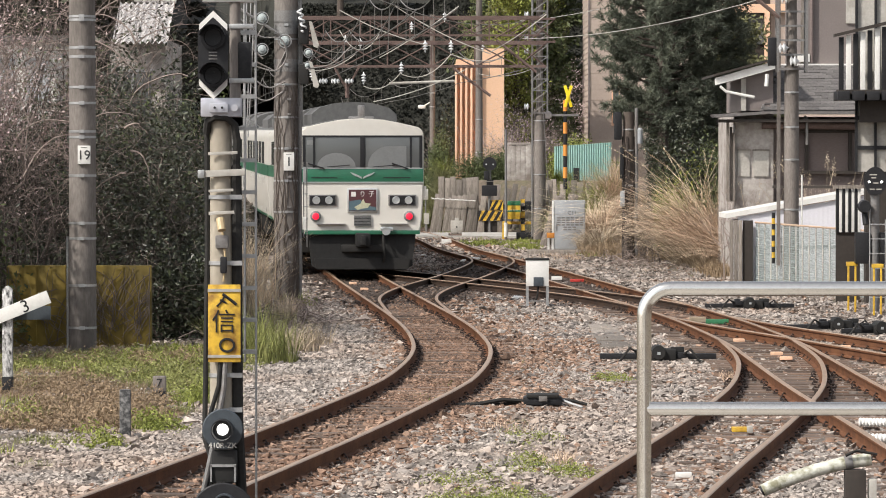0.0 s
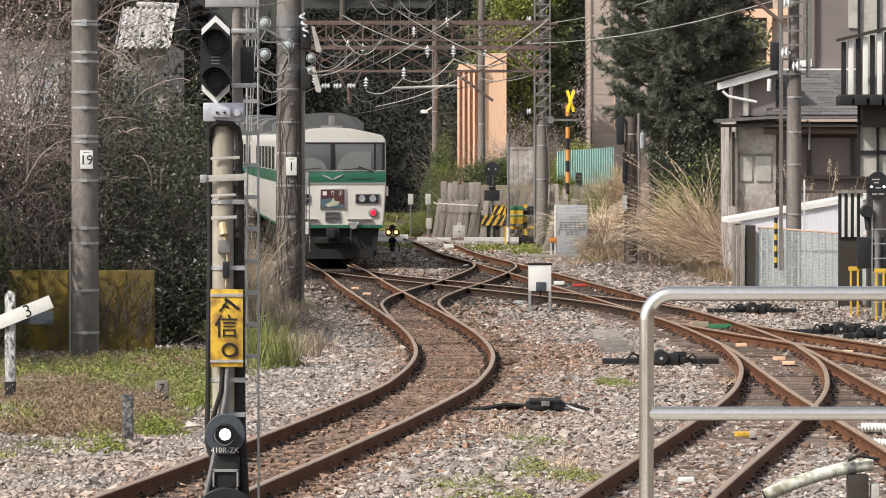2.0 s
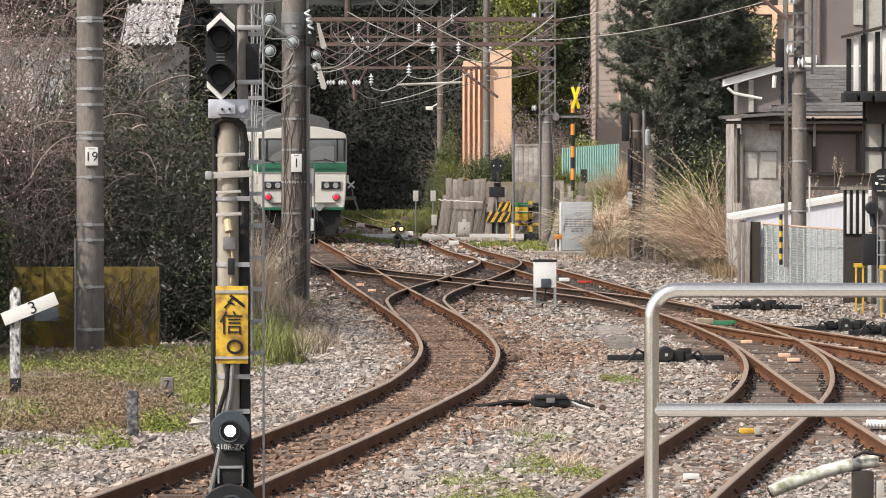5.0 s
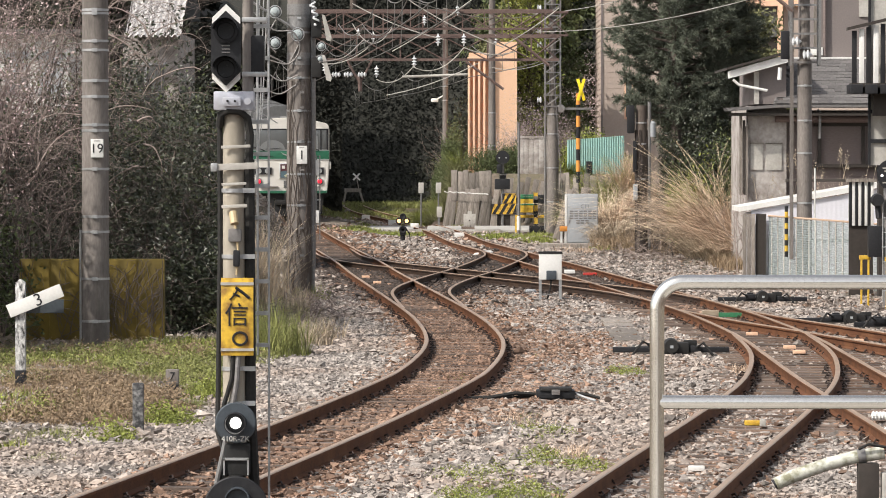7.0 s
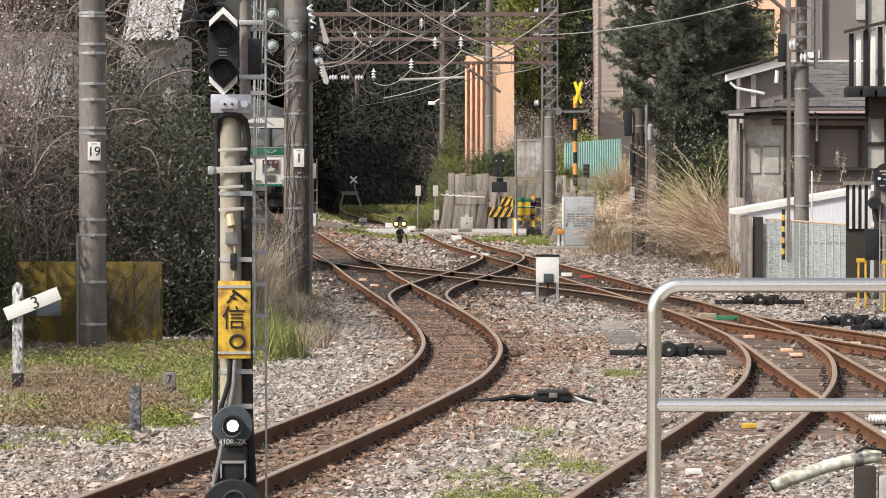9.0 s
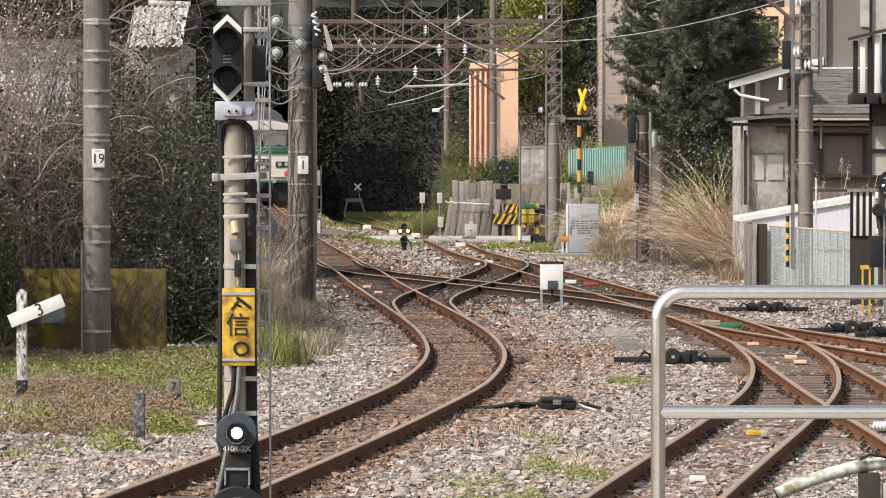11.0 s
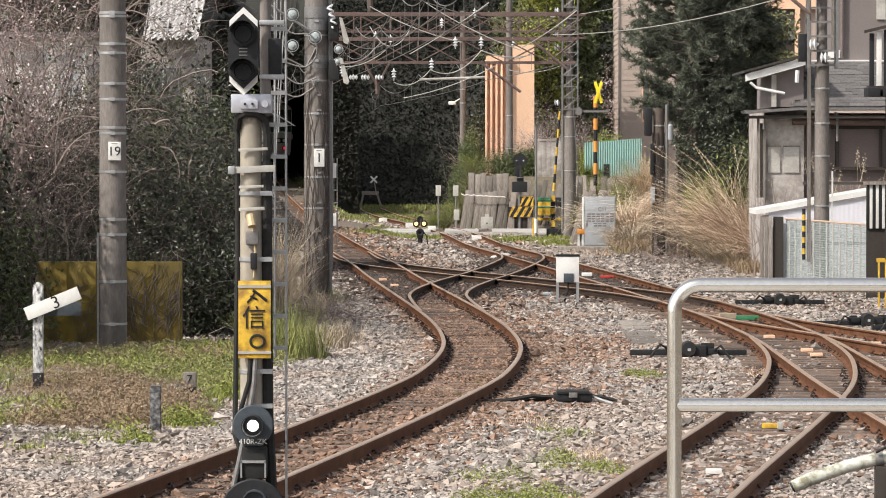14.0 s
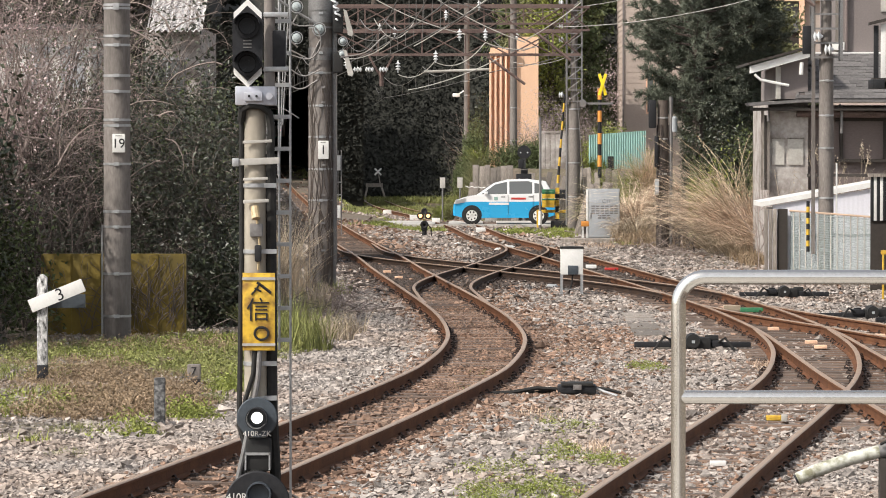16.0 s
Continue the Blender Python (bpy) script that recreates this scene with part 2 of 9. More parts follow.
M = {
    "raildark": mat("greasy_rail_steel", (0.060, 0.040, 0.031), (0.035, 0.026, 0.022), rough=0.65, metal=0.2, scale=60, big=3, stain=(0.10, 0.058, 0.036), much=0.5, bump=0.2, deep=0.002),
    "rail": mat("rail_steel", (0.155, 0.066, 0.033), (0.075, 0.035, 0.021), rough=0.85, metal=0.1, scale=60, big=3, stain=(0.22, 0.105, 0.052), much=0.5, bump=0.2, deep=0.002),
    "railtop": mat("worn_rail_head", (0.58, 0.41, 0.29), (0.36, 0.235, 0.155), rough=0.38, metal=0.5, scale=40, big=2, bump=0.05, deep=0.001),
    "sleeper": mat("old_sleeper_wood", (0.165, 0.128, 0.105), (0.06, 0.047, 0.04), rough=0.9, scale=14, big=2, stretch=(0.3, 3, 3), stain=(0.24, 0.14, 0.09), much=0.5, vary=0.45, bump=0.5),
    "tarred": mat("tarred_sleeper_wood", (0.050, 0.038, 0.032), (0.022, 0.018, 0.016), rough=0.85, scale=14, big=2, stretch=(0.3, 3, 3), stain=(0.11, 0.068, 0.045), much=0.4, vary=0.4, bump=0.5),
    "clip": mat("black_rail_clip", (0.035, 0.03, 0.028), (0.07, 0.045, 0.035), rough=0.7, metal=0.3),
    "stone": mat("ballast_stone", (0.395, 0.35, 0.315), (0.195, 0.17, 0.15), rough=0.9, scale=18, big=0.35, stain=(0.32, 0.235, 0.18), much=0.5, island=0.55, bump=0.3),
    "ruststone": mat("rusty_ballast_stone", (0.255, 0.158, 0.108), (0.145, 0.088, 0.061), rough=0.95, scale=18, big=0.5, stain=(0.36, 0.255, 0.19), much=0.5, island=0.55, bump=0.3),
    "oilstone": mat("oily_ballast_stone", (0.085, 0.064, 0.052), (0.05, 0.04, 0.034), rough=0.8, scale=18, big=0.5, stain=(0.14, 0.10, 0.08), much=0.4, island=0.4, bump=0.3),
    "earth": mat("ballast_bed", (0.115, 0.092, 0.075), (0.05, 0.04, 0.034), rough=0.95, scale=22, big=0.3, stain=(0.22, 0.135, 0.09), much=0.7, bump=1.0, deep=0.05),
    "dirt": mat("dry_earth", (0.20, 0.155, 0.12), (0.10, 0.078, 0.058), rough=0.95, scale=9, big=0.6, stain=(0.10, 0.11, 0.045), much=0.5, bump=0.8, deep=0.04),
    "concrete": mat("pole_concrete", (0.245, 0.218, 0.198), (0.15, 0.131, 0.118), rough=0.88, scale=36, big=1.8, stain=(0.075, 0.063, 0.055), much=0.75, bump=0.4, deep=0.004, stretch=(1, 1, 0.25)),
    "paleconcrete": mat("pale_concrete", (0.50, 0.475, 0.435), (0.39, 0.37, 0.335), rough=0.85, scale=18, big=1.0, stain=(0.20, 0.18, 0.15), much=0.6, bump=0.3),
    "steel": mat("galvanised_steel", (0.50, 0.50, 0.50), (0.38, 0.38, 0.38), rough=0.45, metal=0.7, scale=30, big=4, bump=0.05),
    "greysteel": mat("dull_grey_steel", (0.25, 0.25, 0.25), (0.17, 0.165, 0.16), rough=0.6, metal=0.4, scale=30, stain=(0.2, 0.13, 0.09), much=0.3),
    "stainless": mat("brushed_stainless", (0.87, 0.83, 0.77), (0.78, 0.745, 0.69), rough=0.2, metal=1.0, scale=80, big=6, bump=0.04, deep=0.001),
    "black": mat("black_paint", (0.018, 0.018, 0.02), (0.03, 0.03, 0.032), rough=0.5, scale=30, bump=0.05),
    "rubber": mat("black_rubber", (0.02, 0.02, 0.02), (0.035, 0.033, 0.03), rough=0.75, scale=30, bump=0.1),
    "darkmetal": mat("under_frame", (0.02, 0.0195, 0.019), (0.012, 0.012, 0.012), rough=0.75, metal=0.2, scale=15, stain=(0.035, 0.03, 0.025), much=0.4),
    "white": mat("white_paint", (0.78, 0.77, 0.74), (0.70, 0.69, 0.66), rough=0.55, scale=30, big=2, stain=(0.50, 0.47, 0.42), much=0.35, bump=0.08, deep=0.003),
    "trainwhite": mat("train_ivory_paint", (0.67, 0.645, 0.595), (0.635, 0.61, 0.56), rough=0.35, scale=6, big=0.8, stain=(0.62, 0.58, 0.51), much=0.45, bump=0.0, coat=0.2),
    "traingreen": mat("train_green_paint", (0.025, 0.15, 0.085), (0.03, 0.13, 0.075), rough=0.35, scale=6, big=0.8, bump=0.0, coat=0.2),
    "roofgrey": mat("train_roof_grey", (0.12, 0.12, 0.118), (0.085, 0.085, 0.085), rough=0.8, scale=8, big=1, bump=0.1),
    "silver": mat("silver_trim", (0.75, 0.76, 0.75), (0.65, 0.66, 0.65), rough=0.3, metal=0.8, bump=0),
    "yellow": mat("yellow_paint", (0.72, 0.47, 0.045), (0.62, 0.38, 0.03), rough=0.6, scale=14, big=6, stain=(0.30, 0.15, 0.03), much=0.6, bump=0.15),
    # base yellow is lowered to hold the shade the wall stands in
    "yellowwall": mat("old_yellow_wall", (0.215, 0.15, 0.02), (0.145, 0.10, 0.016), rough=0.8, scale=6, big=2.2, stain=(0.07, 0.055, 0.02), much=0.75, bump=0.3, stretch=(1, 1, 0.4)),
    "orange": mat("orange_paint", (0.72, 0.30, 0.06), (0.62, 0.24, 0.04), rough=0.6, bump=0.1),
    "red": mat("red_paint", (0.55, 0.05, 0.04), None, rough=0.5),
    "green": mat("green_paint", (0.04, 0.20, 0.09), None, rough=0.5),
    "grey": mat("grey_cabinet_paint", (0.42, 0.44, 0.46), (0.36, 0.38, 0.40), rough=0.55, scale=10, big=2, stain=(0.30, 0.29, 0.27), much=0.4, bump=0.06),
    "bluegrey": mat("blue_grey_paint", (0.062, 0.075, 0.088), (0.045, 0.055, 0.066), rough=0.5, bump=0.05),
    "rusttruss": mat("rusty_truss", (0.165, 0.112, 0.098), (0.095, 0.064, 0.056), rough=0.8, metal=0.2, scale=30, stain=(0.28, 0.2, 0.17), much=0.25),
    "wire": mat("wire_grey", (0.20, 0.19, 0.18), None, rough=0.6, metal=0.4, bump=0),
    "porcelain": mat("insulator_porcelain", (0.74, 0.75, 0.75), (0.62, 0.63, 0.64), rough=0.25, bump=0),
    "timber": mat("weathered_grey_timber", (0.33, 0.29, 0.255), (0.14, 0.118, 0.102), rough=0.9, scale=10, big=2, stretch=(5, 5, 0.6), stain=(0.09, 0.085, 0.06), much=0.5, vary=0.35, bump=0.6),
    "freshwood": mat("fresh_orange_timber", (0.84, 0.55, 0.38), (0.75, 0.46, 0.30), rough=0.7, scale=8, stretch=(4, 4, 0.6), vary=0.12, bump=0.1),
    "apricot": mat("apricot_render", (0.80, 0.53, 0.36), (0.72, 0.46, 0.30), rough=0.85, scale=20, bump=0.1),
    "shutter": mat("mauve_brown_shutter", (0.19, 0.15, 0.138), (0.14, 0.112, 0.104), rough=0.8, scale=12, bump=0.15, stretch=(1, 1, 4)),
    "housewall": mat("mauve_grey_render", (0.215, 0.183, 0.172), (0.18, 0.155, 0.148), rough=0.9, scale=24, big=0.7, stain=(0.16, 0.14, 0.13), much=0.5, bump=0.3),
    "oldwall": mat("peeling_grey_wall", (0.50, 0.465, 0.435), (0.33, 0.295, 0.27), rough=0.9, scale=8, big=1.8, stain=(0.14, 0.11, 0.09), much=0.7, bump=0.3),
    "pinkwall": mat("beige_siding", (0.47, 0.385, 0.33), (0.42, 0.34, 0.29), rough=0.8, scale=14, bump=0.1),
    "shingle": mat("grey_slate_roof", (0.145, 0.135, 0.13), (0.09, 0.085, 0.085), rough=0.85, scale=12, vary=0.2, bump=0.3),
    "tile": mat("pale_roof_tile", (0.50, 0.48, 0.47), (0.34, 0.325, 0.315), rough=0.7, scale=10, vary=0.15, bump=0.1),
    "darkwood": mat("dark_timber", (0.045, 0.035, 0.03), (0.03, 0.025, 0.02), rough=0.85, scale=12, bump=0.3),
    "teal": mat("teal_sheet", (0.30, 0.47, 0.43), (0.23, 0.39, 0.355), rough=0.6, scale=6, stain=(0.25, 0.33, 0.28), much=0.5, bump=0.1),
    "palecorr": mat("pale_lilac_sheet", (0.74, 0.73, 0.78), (0.66, 0.65, 0.70), rough=0.6, bump=0.05),
    "leafdark": leaf_mat("ivy_leaf", (0.042, 0.050, 0.024), (0.022, 0.028, 0.016), rough=0.42, island=0.6),
    "leafmid": leaf_mat("evergreen_leaf", (0.125, 0.145, 0.062), (0.060, 0.076, 0.034)),
    "leafpine": leaf_mat("conifer_leaf", (0.170, 0.185, 0.142), (0.115, 0.130, 0.098), rough=0.85, island=0.3),
    "leaflight": leaf_mat("fresh_leaf", (0.27, 0.29, 0.075), (0.16, 0.19, 0.045)),
    "grass": leaf_mat("green_grass", (0.26, 0.265, 0.095), (0.15, 0.165, 0.055)),
    "palereed": leaf_mat("pale_dry_reed", (0.78, 0.66, 0.50), (0.60, 0.47, 0.32), island=0.25),
    "drygrass": leaf_mat("dry_grass", (0.66, 0.50, 0.37), (0.40, 0.29, 0.21), island=0.55),
    "straw": leaf_mat("pale_straw", (0.54, 0.45, 0.34), (0.34, 0.27, 0.19), island=0.45),
    "twig": mat("bare_twig", (0.31, 0.25, 0.22), (0.19, 0.148, 0.13), rough=0.85, scale=10, big=2, bump=0.2, island=0.45),
    "plumtwig": leaf_mat("plum_bud", (0.40, 0.29, 0.285), (0.30, 0.21, 0.205), island=0.3),
    "rustplate": mat("rusty_yellow_enamel", (0.72, 0.47, 0.045), (0.60, 0.36, 0.03), rough=0.6, scale=30, big=9, stain=(0.16, 0.07, 0.02), much=0.85, bump=0.2, deep=0.004),
    # dark dead stems; in the thicket a darker bare_twig with shade in its colour
    "twigdark": mat("dark_and_shade_toned_twig", (0.10, 0.078, 0.068), (0.055, 0.043, 0.038), rough=0.9, scale=10, big=2, bump=0.2, island=0.5),
    # ivy darkened so that the hillside's shade lies in its colour
    "hillivy": leaf_mat("shade_toned_ivy", (0.032, 0.033, 0.027), (0.024, 0.025, 0.021), rough=0.95, island=0.15),
    # the darkness of the bore is put into this near-black colour
    "tunnel": mat("tunnel_lining_shade", (0.02, 0.019, 0.018), (0.012, 0.012, 0.011), rough=0.95, scale=4, bump=0.3),
    "vergedry": leaf_mat("trodden_dry_grass", (0.32, 0.235, 0.15), (0.20, 0.145, 0.095), island=0.4),
    "bamboo": leaf_mat("bamboo_grass_leaf", (0.24, 0.235, 0.115), (0.14, 0.145, 0.07), island=0.4),
    "bulb": mat("glass_insulator", (0.42, 0.46, 0.46), (0.32, 0.36, 0.36), rough=0.2, bump=0),
    "curtain": mat("pale_cab_curtain", (0.20, 0.205, 0.205), (0.17, 0.175, 0.175), rough=0.3, bump=0),
    "bark": mat("bark", (0.12, 0.095, 0.08), (0.07, 0.055, 0.045), rough=0.9, scale=14, bump=0.6, stretch=(3, 3, 0.7)),
    "blossom": leaf_mat("pale_pink_blossom", (0.68, 0.56, 0.545), (0.55, 0.44, 0.43), island=0.25),
    # soil lowered to the ivy's tone, hillside shade included
    "hill": mat("shade_toned_hill_soil", (0.032, 0.032, 0.025), (0.024, 0.024, 0.019), rough=0.95, scale=3, bump=0.6, deep=0.1),
    "road": mat("crossing_deck", (0.50, 0.475, 0.44), (0.40, 0.385, 0.355), rough=0.9, scale=18, big=1, stain=(0.22, 0.2, 0.17), much=0.4),
    "carwhite": mat("car_white_paint", (0.80, 0.80, 0.80), (0.78, 0.78, 0.78), rough=0.25, bump=0, coat=0.6),
    "carblue": mat("car_sky_blue_paint", (0.03, 0.36, 0.66), (0.03, 0.34, 0.62), rough=0.25, bump=0, coat=0.6),
    "lens": glow("tail_lamp_red", (0.95, 0.012, 0.04), 0.75),
    "lampwhite": glow("white_signal_light", (1.0, 0.98, 0.92), 2.6),
    "lampamber": glow("amber_signal_light", (1.0, 0.50, 0.16), 2.6),
}
_g = bpy.data.materials.new("dark_glass")
_g.use_nodes = True
_b = _g.node_tree.nodes["Principled BSDF"]
_b.inputs["Base Color"].default_value, _b.inputs["Roughness"].default_value, _b.inputs["IOR"].default_value = (0.12, 0.125, 0.125, 1), 0.08, 1.6
M["glass"] = _g
M["leafdark"].node_tree.nodes["Principled BSDF"].inputs["Specular IOR Level"].default_value = 0.5
M["lensdark"] = mat("dark_signal_lens", (0.008, 0.008, 0.009), (0.02, 0.02, 0.022), rough=0.25, scale=160, big=20, bump=0.6, deep=0.004)
for _k in ("black", "lensdark", "rubber", "rail", "raildark"):
    M[_k].node_tree.nodes["Principled BSDF"].inputs["Specular IOR Level"].default_value = 0.2
M["mastconcrete"] = mat("aged_mast_concrete", (0.43, 0.385, 0.31), (0.31, 0.275, 0.22), rough=0.85, scale=16, big=2.2, stain=(0.17, 0.145, 0.115), much=0.7, bump=0.3, stretch=(1, 1, 0.5))
M["lavender"] = mat("pale_lavender_steel", (0.50, 0.51, 0.57), (0.40, 0.41, 0.46), rough=0.5, metal=0.3, scale=12, big=5, stain=(0.30, 0.27, 0.24), much=0.35, bump=0.05)



# ---- ground ----
def ease(a, b, x):
    t = np.clip((x - a) / (b - a), 0, 1)
    return t * t * (3 - 2 * t)


def verge(y):
    """Where the ballast ends towards the left bank."""
    return np.interp(y, [20, 39.3, 40.4, 42, 45, 50, 60, 75, 90, 120, 138], [-9, -5.6, -3.9, -3.3, -2.85, -2.45, -2.3, -2.45, -3.4, -6.2, -7.4])


def rise(y):
    """How the left line climbs towards the tunnel."""
    return np.interp(y, [0, 98, 112, 123, 141, 149, 160, 172, 183, 203, 300], [0, 0, 0.03, 0.1, 0.25, 0.34, 0.52, 0.78, 1.08, 1.85, 5.6])


def left_line(y):
    return np.where(y > 94, -1.92 - 0.083 * (y - 94.2), 0.0)


def ground_z(x, y):
    x, y = np.asarray(x, float), np.asarray(y, float)
    z = -0.19 + 0.02 * np.sin(x * 2.1 + y * 0.7) * np.sin(y * 1.3 - x)
    z = z + 0.04 * ease(0, 1.5, verge(y) - x)                                  # left verge
    z = z - 0.02 * ease(1.25, 0.85, np.abs(x - np.interp(y, [30, 59, 64, 70, 82, 98, 110], [4.86, 4.86, 4.75, 4.47, 3.6, 2.35, 1.4]))) * ease(41, 44, y) * ease(82, 78, y)  # open cribs of the turnouts
    z = z + 2.6 * ease(62.5, 74, y) * ease(-4.9, -7.5, x) * ease(145, 125, y)  # thicket slope
    z = z + 1.5 * ease(117, 128, y) * ease(4.7, 6.2, x) * ease(140, 137, y)    # earth bank by the cabinet
    z = z + 2.1 * ease(150.3, 151.2, y) * ease(-0.9, 0.2, x)                   # terrace behind the timber wall
    z = z + 0.10 * ease(138.5, 140.6, y) * (1 - ease(150.3, 151.2, y))
    bore = 1 - ease(3.2, 2.6, np.abs(x - left_line(y))) * (y > 184)             # the cutting into the tunnel
    z = z + 11.0 * bore * ease(213, 224, y) * ease(-70, -50, -abs(x)) + 9 * bore * ease(222, 260, y)
    z = z + rise(y) * ease(3.6, 1.7, np.abs(x - left_line(y)))
    z = z + 9.0 * ease(-19, -34, x) * ease(60, 120, y)
    return z


def build_ground():
    xs = np.concatenate([[-3000, -900, -300, -120, -70], np.arange(-46, -14, 2.0), np.arange(-14, 16, 0.5), np.arange(16, 48, 2.0), [70, 120, 300, 900, 3000]])
    ys = np.concatenate([[-3000, -900, -300, -100, -30, 0, 10], np.arange(20, 150, 0.75), np.arange(150, 270, 2.0), [290, 340, 500, 1000, 3000]])
    gx, gy = np.meshgrid(xs, ys)
    v = np.stack([gx, gy, ground_z(gx, gy)], -1).reshape(-1, 3)
    nx, ny = len(xs), len(ys)
    i = (np.arange(ny - 1)[:, None] * nx + np.arange(nx - 1)[None]).reshape(-1)
    f = np.stack([i, i + 1, i + nx + 1, i + nx], 1)
    c = v[f].mean(1)
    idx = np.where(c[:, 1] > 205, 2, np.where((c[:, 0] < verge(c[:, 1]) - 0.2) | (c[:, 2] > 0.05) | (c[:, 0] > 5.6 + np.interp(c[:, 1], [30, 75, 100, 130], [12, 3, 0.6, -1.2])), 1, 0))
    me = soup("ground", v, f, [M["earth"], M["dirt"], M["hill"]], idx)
    me.polygons.foreach_set("use_smooth", [True] * len(me.polygons))
    tagged(new("ground", me), "grey-brown railway ballast bed running into grassy earth banks", "ground", kind="structure")


build_ground()

# ---- tracks ----
HALF = 0.566      # half the distance between rail centres
LEFT = smooth_path([(-4.6, 18), (-3.4, 26), (-2.25, 34), (-1.2, 41.5), (-0.36, 48.4), (-0.1, 51.5), (0.07, 54.9), (0.13, 57.8), (0.11, 60.2), (0.02, 63.2), (-0.13, 66.4), (-0.37, 70.3),
                    (-0.71, 75.1), (-1.10, 80.5), (-1.50, 86), (-1.86, 91.0), (-2.46, 100), (-3.25, 110), (-4.08, 120), (-5.74, 140), (-8.23, 170), (-11.55, 210), (-14.9, 250)])
RIGHT = smooth_path([(4.86, 30), (4.86, 40), (4.80, 48), (4.84, 55), (4.86, 59), (4.75, 64), (4.47, 70.3), (3.62, 82.0), (2.35, 98.5), (1.4, 110), (0.42, 122), (-0.48, 139), (-2.1, 160), (-3.9, 180), (-5.3, 203)])
NEARLEFT = smooth_path([(-0.7, 18), (0.55, 26), (1.8, 34), (3.2, 42.5), (4.0, 47.8), (4.45, 52), (4.72, 56), (4.84, 61)])
SIDING = smooth_path([(9.0, 48.5), (7.65, 53), (6.85, 57), (5.92, 62), (5.05, 66.5), (4.5, 70.2)])
CROSS_A = smooth_path([(-0.37, 70.6), (-0.58, 75), (-0.70, 79), (-0.56, 83), (-0.14, 88), (0.44, 93.6), (1.10, 102.0), (1.36, 107.5), (1.22, 112.5), (0.80, 117.5)])
CROSS_B = smooth_path([(4.5, 70), (4.05, 76), (2.95, 82), (0.0, 92.5), (-1.8, 98.8), (-2.95, 105), (-3.6, 114)])
HEAD = [(-0.0325, -0.012), (-0.0325, -0.036), (-0.009, -0.046), (-0.009, -0.124), (-0.0635, -0.140), (-0.0635, -0.153), (0.0635, -0.153), (0.0635, -0.140), (0.009, -0.124), (0.009, -0.046), (0.0325, -0.036), (0.0325, -0.012)]
CAP = [(-0.0325, -0.0121), (-0.027, -0.002), (0.0, 0.0), (0.027, -0.002), (0.0325, -0.0121)]


def build_track(label, path, lift, steel="rail", group="railway tracks"):
    t = thing("railway_track", label, "railway track", group)
    for d in (-HALF, HALF):
        line = [(x, y, lift + (float(rise(y)) if path is LEFT else 0.0)) for x, y in beside(path, d)]
        rail = part("rail", Mesh().sweep(line, HEAD), M[steel], t, "rust-brown steel rail" if steel == "rail" else "greasy dark steel rail")
        part("running_surface", Mesh().sweep(line, CAP), M["railtop"], rail, "worn grey-brown rail head")
    return t


def along(path, step, start=0.0):
    """Places at even steps on a path: x, y, heading."""
    out, rest = [], start
    for a, b in zip(path, path[1:]):
        l = math.hypot(b[0] - a[0], b[1] - a[1])
        while rest < l:
            k = rest / l
            out.append((a[0] + (b[0] - a[0]) * k, a[1] + (b[1] - a[1]) * k, math.atan2(-(b[0] - a[0]), b[1] - a[1])))
            rest += step
        rest -= l
    return out


TRACKS = [("curved rusty railway track bending through the ballast", LEFT, 0.0), ("straight rusty railway track beside the platform end", RIGHT, 0.003),
          ("rusty branch track joining at a turnout", NEARLEFT, -0.003), ("siding track leaving at a turnout", SIDING, -0.005),
          ("crossover track linking the two lines", CROSS_A, 0.005), ("crossover track with dark worn rails", CROSS_B, -0.007)]
RAILWAYS = [build_track(*t, "rail" if k < 4 else "raildark") for k, t in enumerate(TRACKS)]



def lettering(text, size, at, material, parent, turn=(90, 0, 0), squeeze=1.0):
    """Raised letters as a mesh, centred at a place."""
    cu = bpy.data.curves.new("lettering", "FONT")
    cu.body, cu.size, cu.extrude, cu.align_x, cu.align_y = text, size, 0.001, "CENTER", "CENTER"
    tmp = bpy.data.objects.new("lettering", cu)
    scene.collection.objects.link(tmp)
    me = bpy.data.meshes.new_from_object(tmp.evaluated_get(bpy.context.evaluated_depsgraph_get()))
    bpy.data.objects.remove(tmp)
    me.transform(pose(*at, *turn) @ Matrix.Diagonal((squeeze, 1, 1, 1)))
    me.materials.clear()
    me.materials.append(material)
    return part("lettering", me, None, parent)


def arc(cx, cz, rx, rz, a0, a1, k):
    return [(cx + rx * math.cos(radians(a0 + (a1 - a0) * i / k)), cz + rz * math.sin(radians(a0 + (a1 - a0) * i / k))) for i in range(k + 1)]




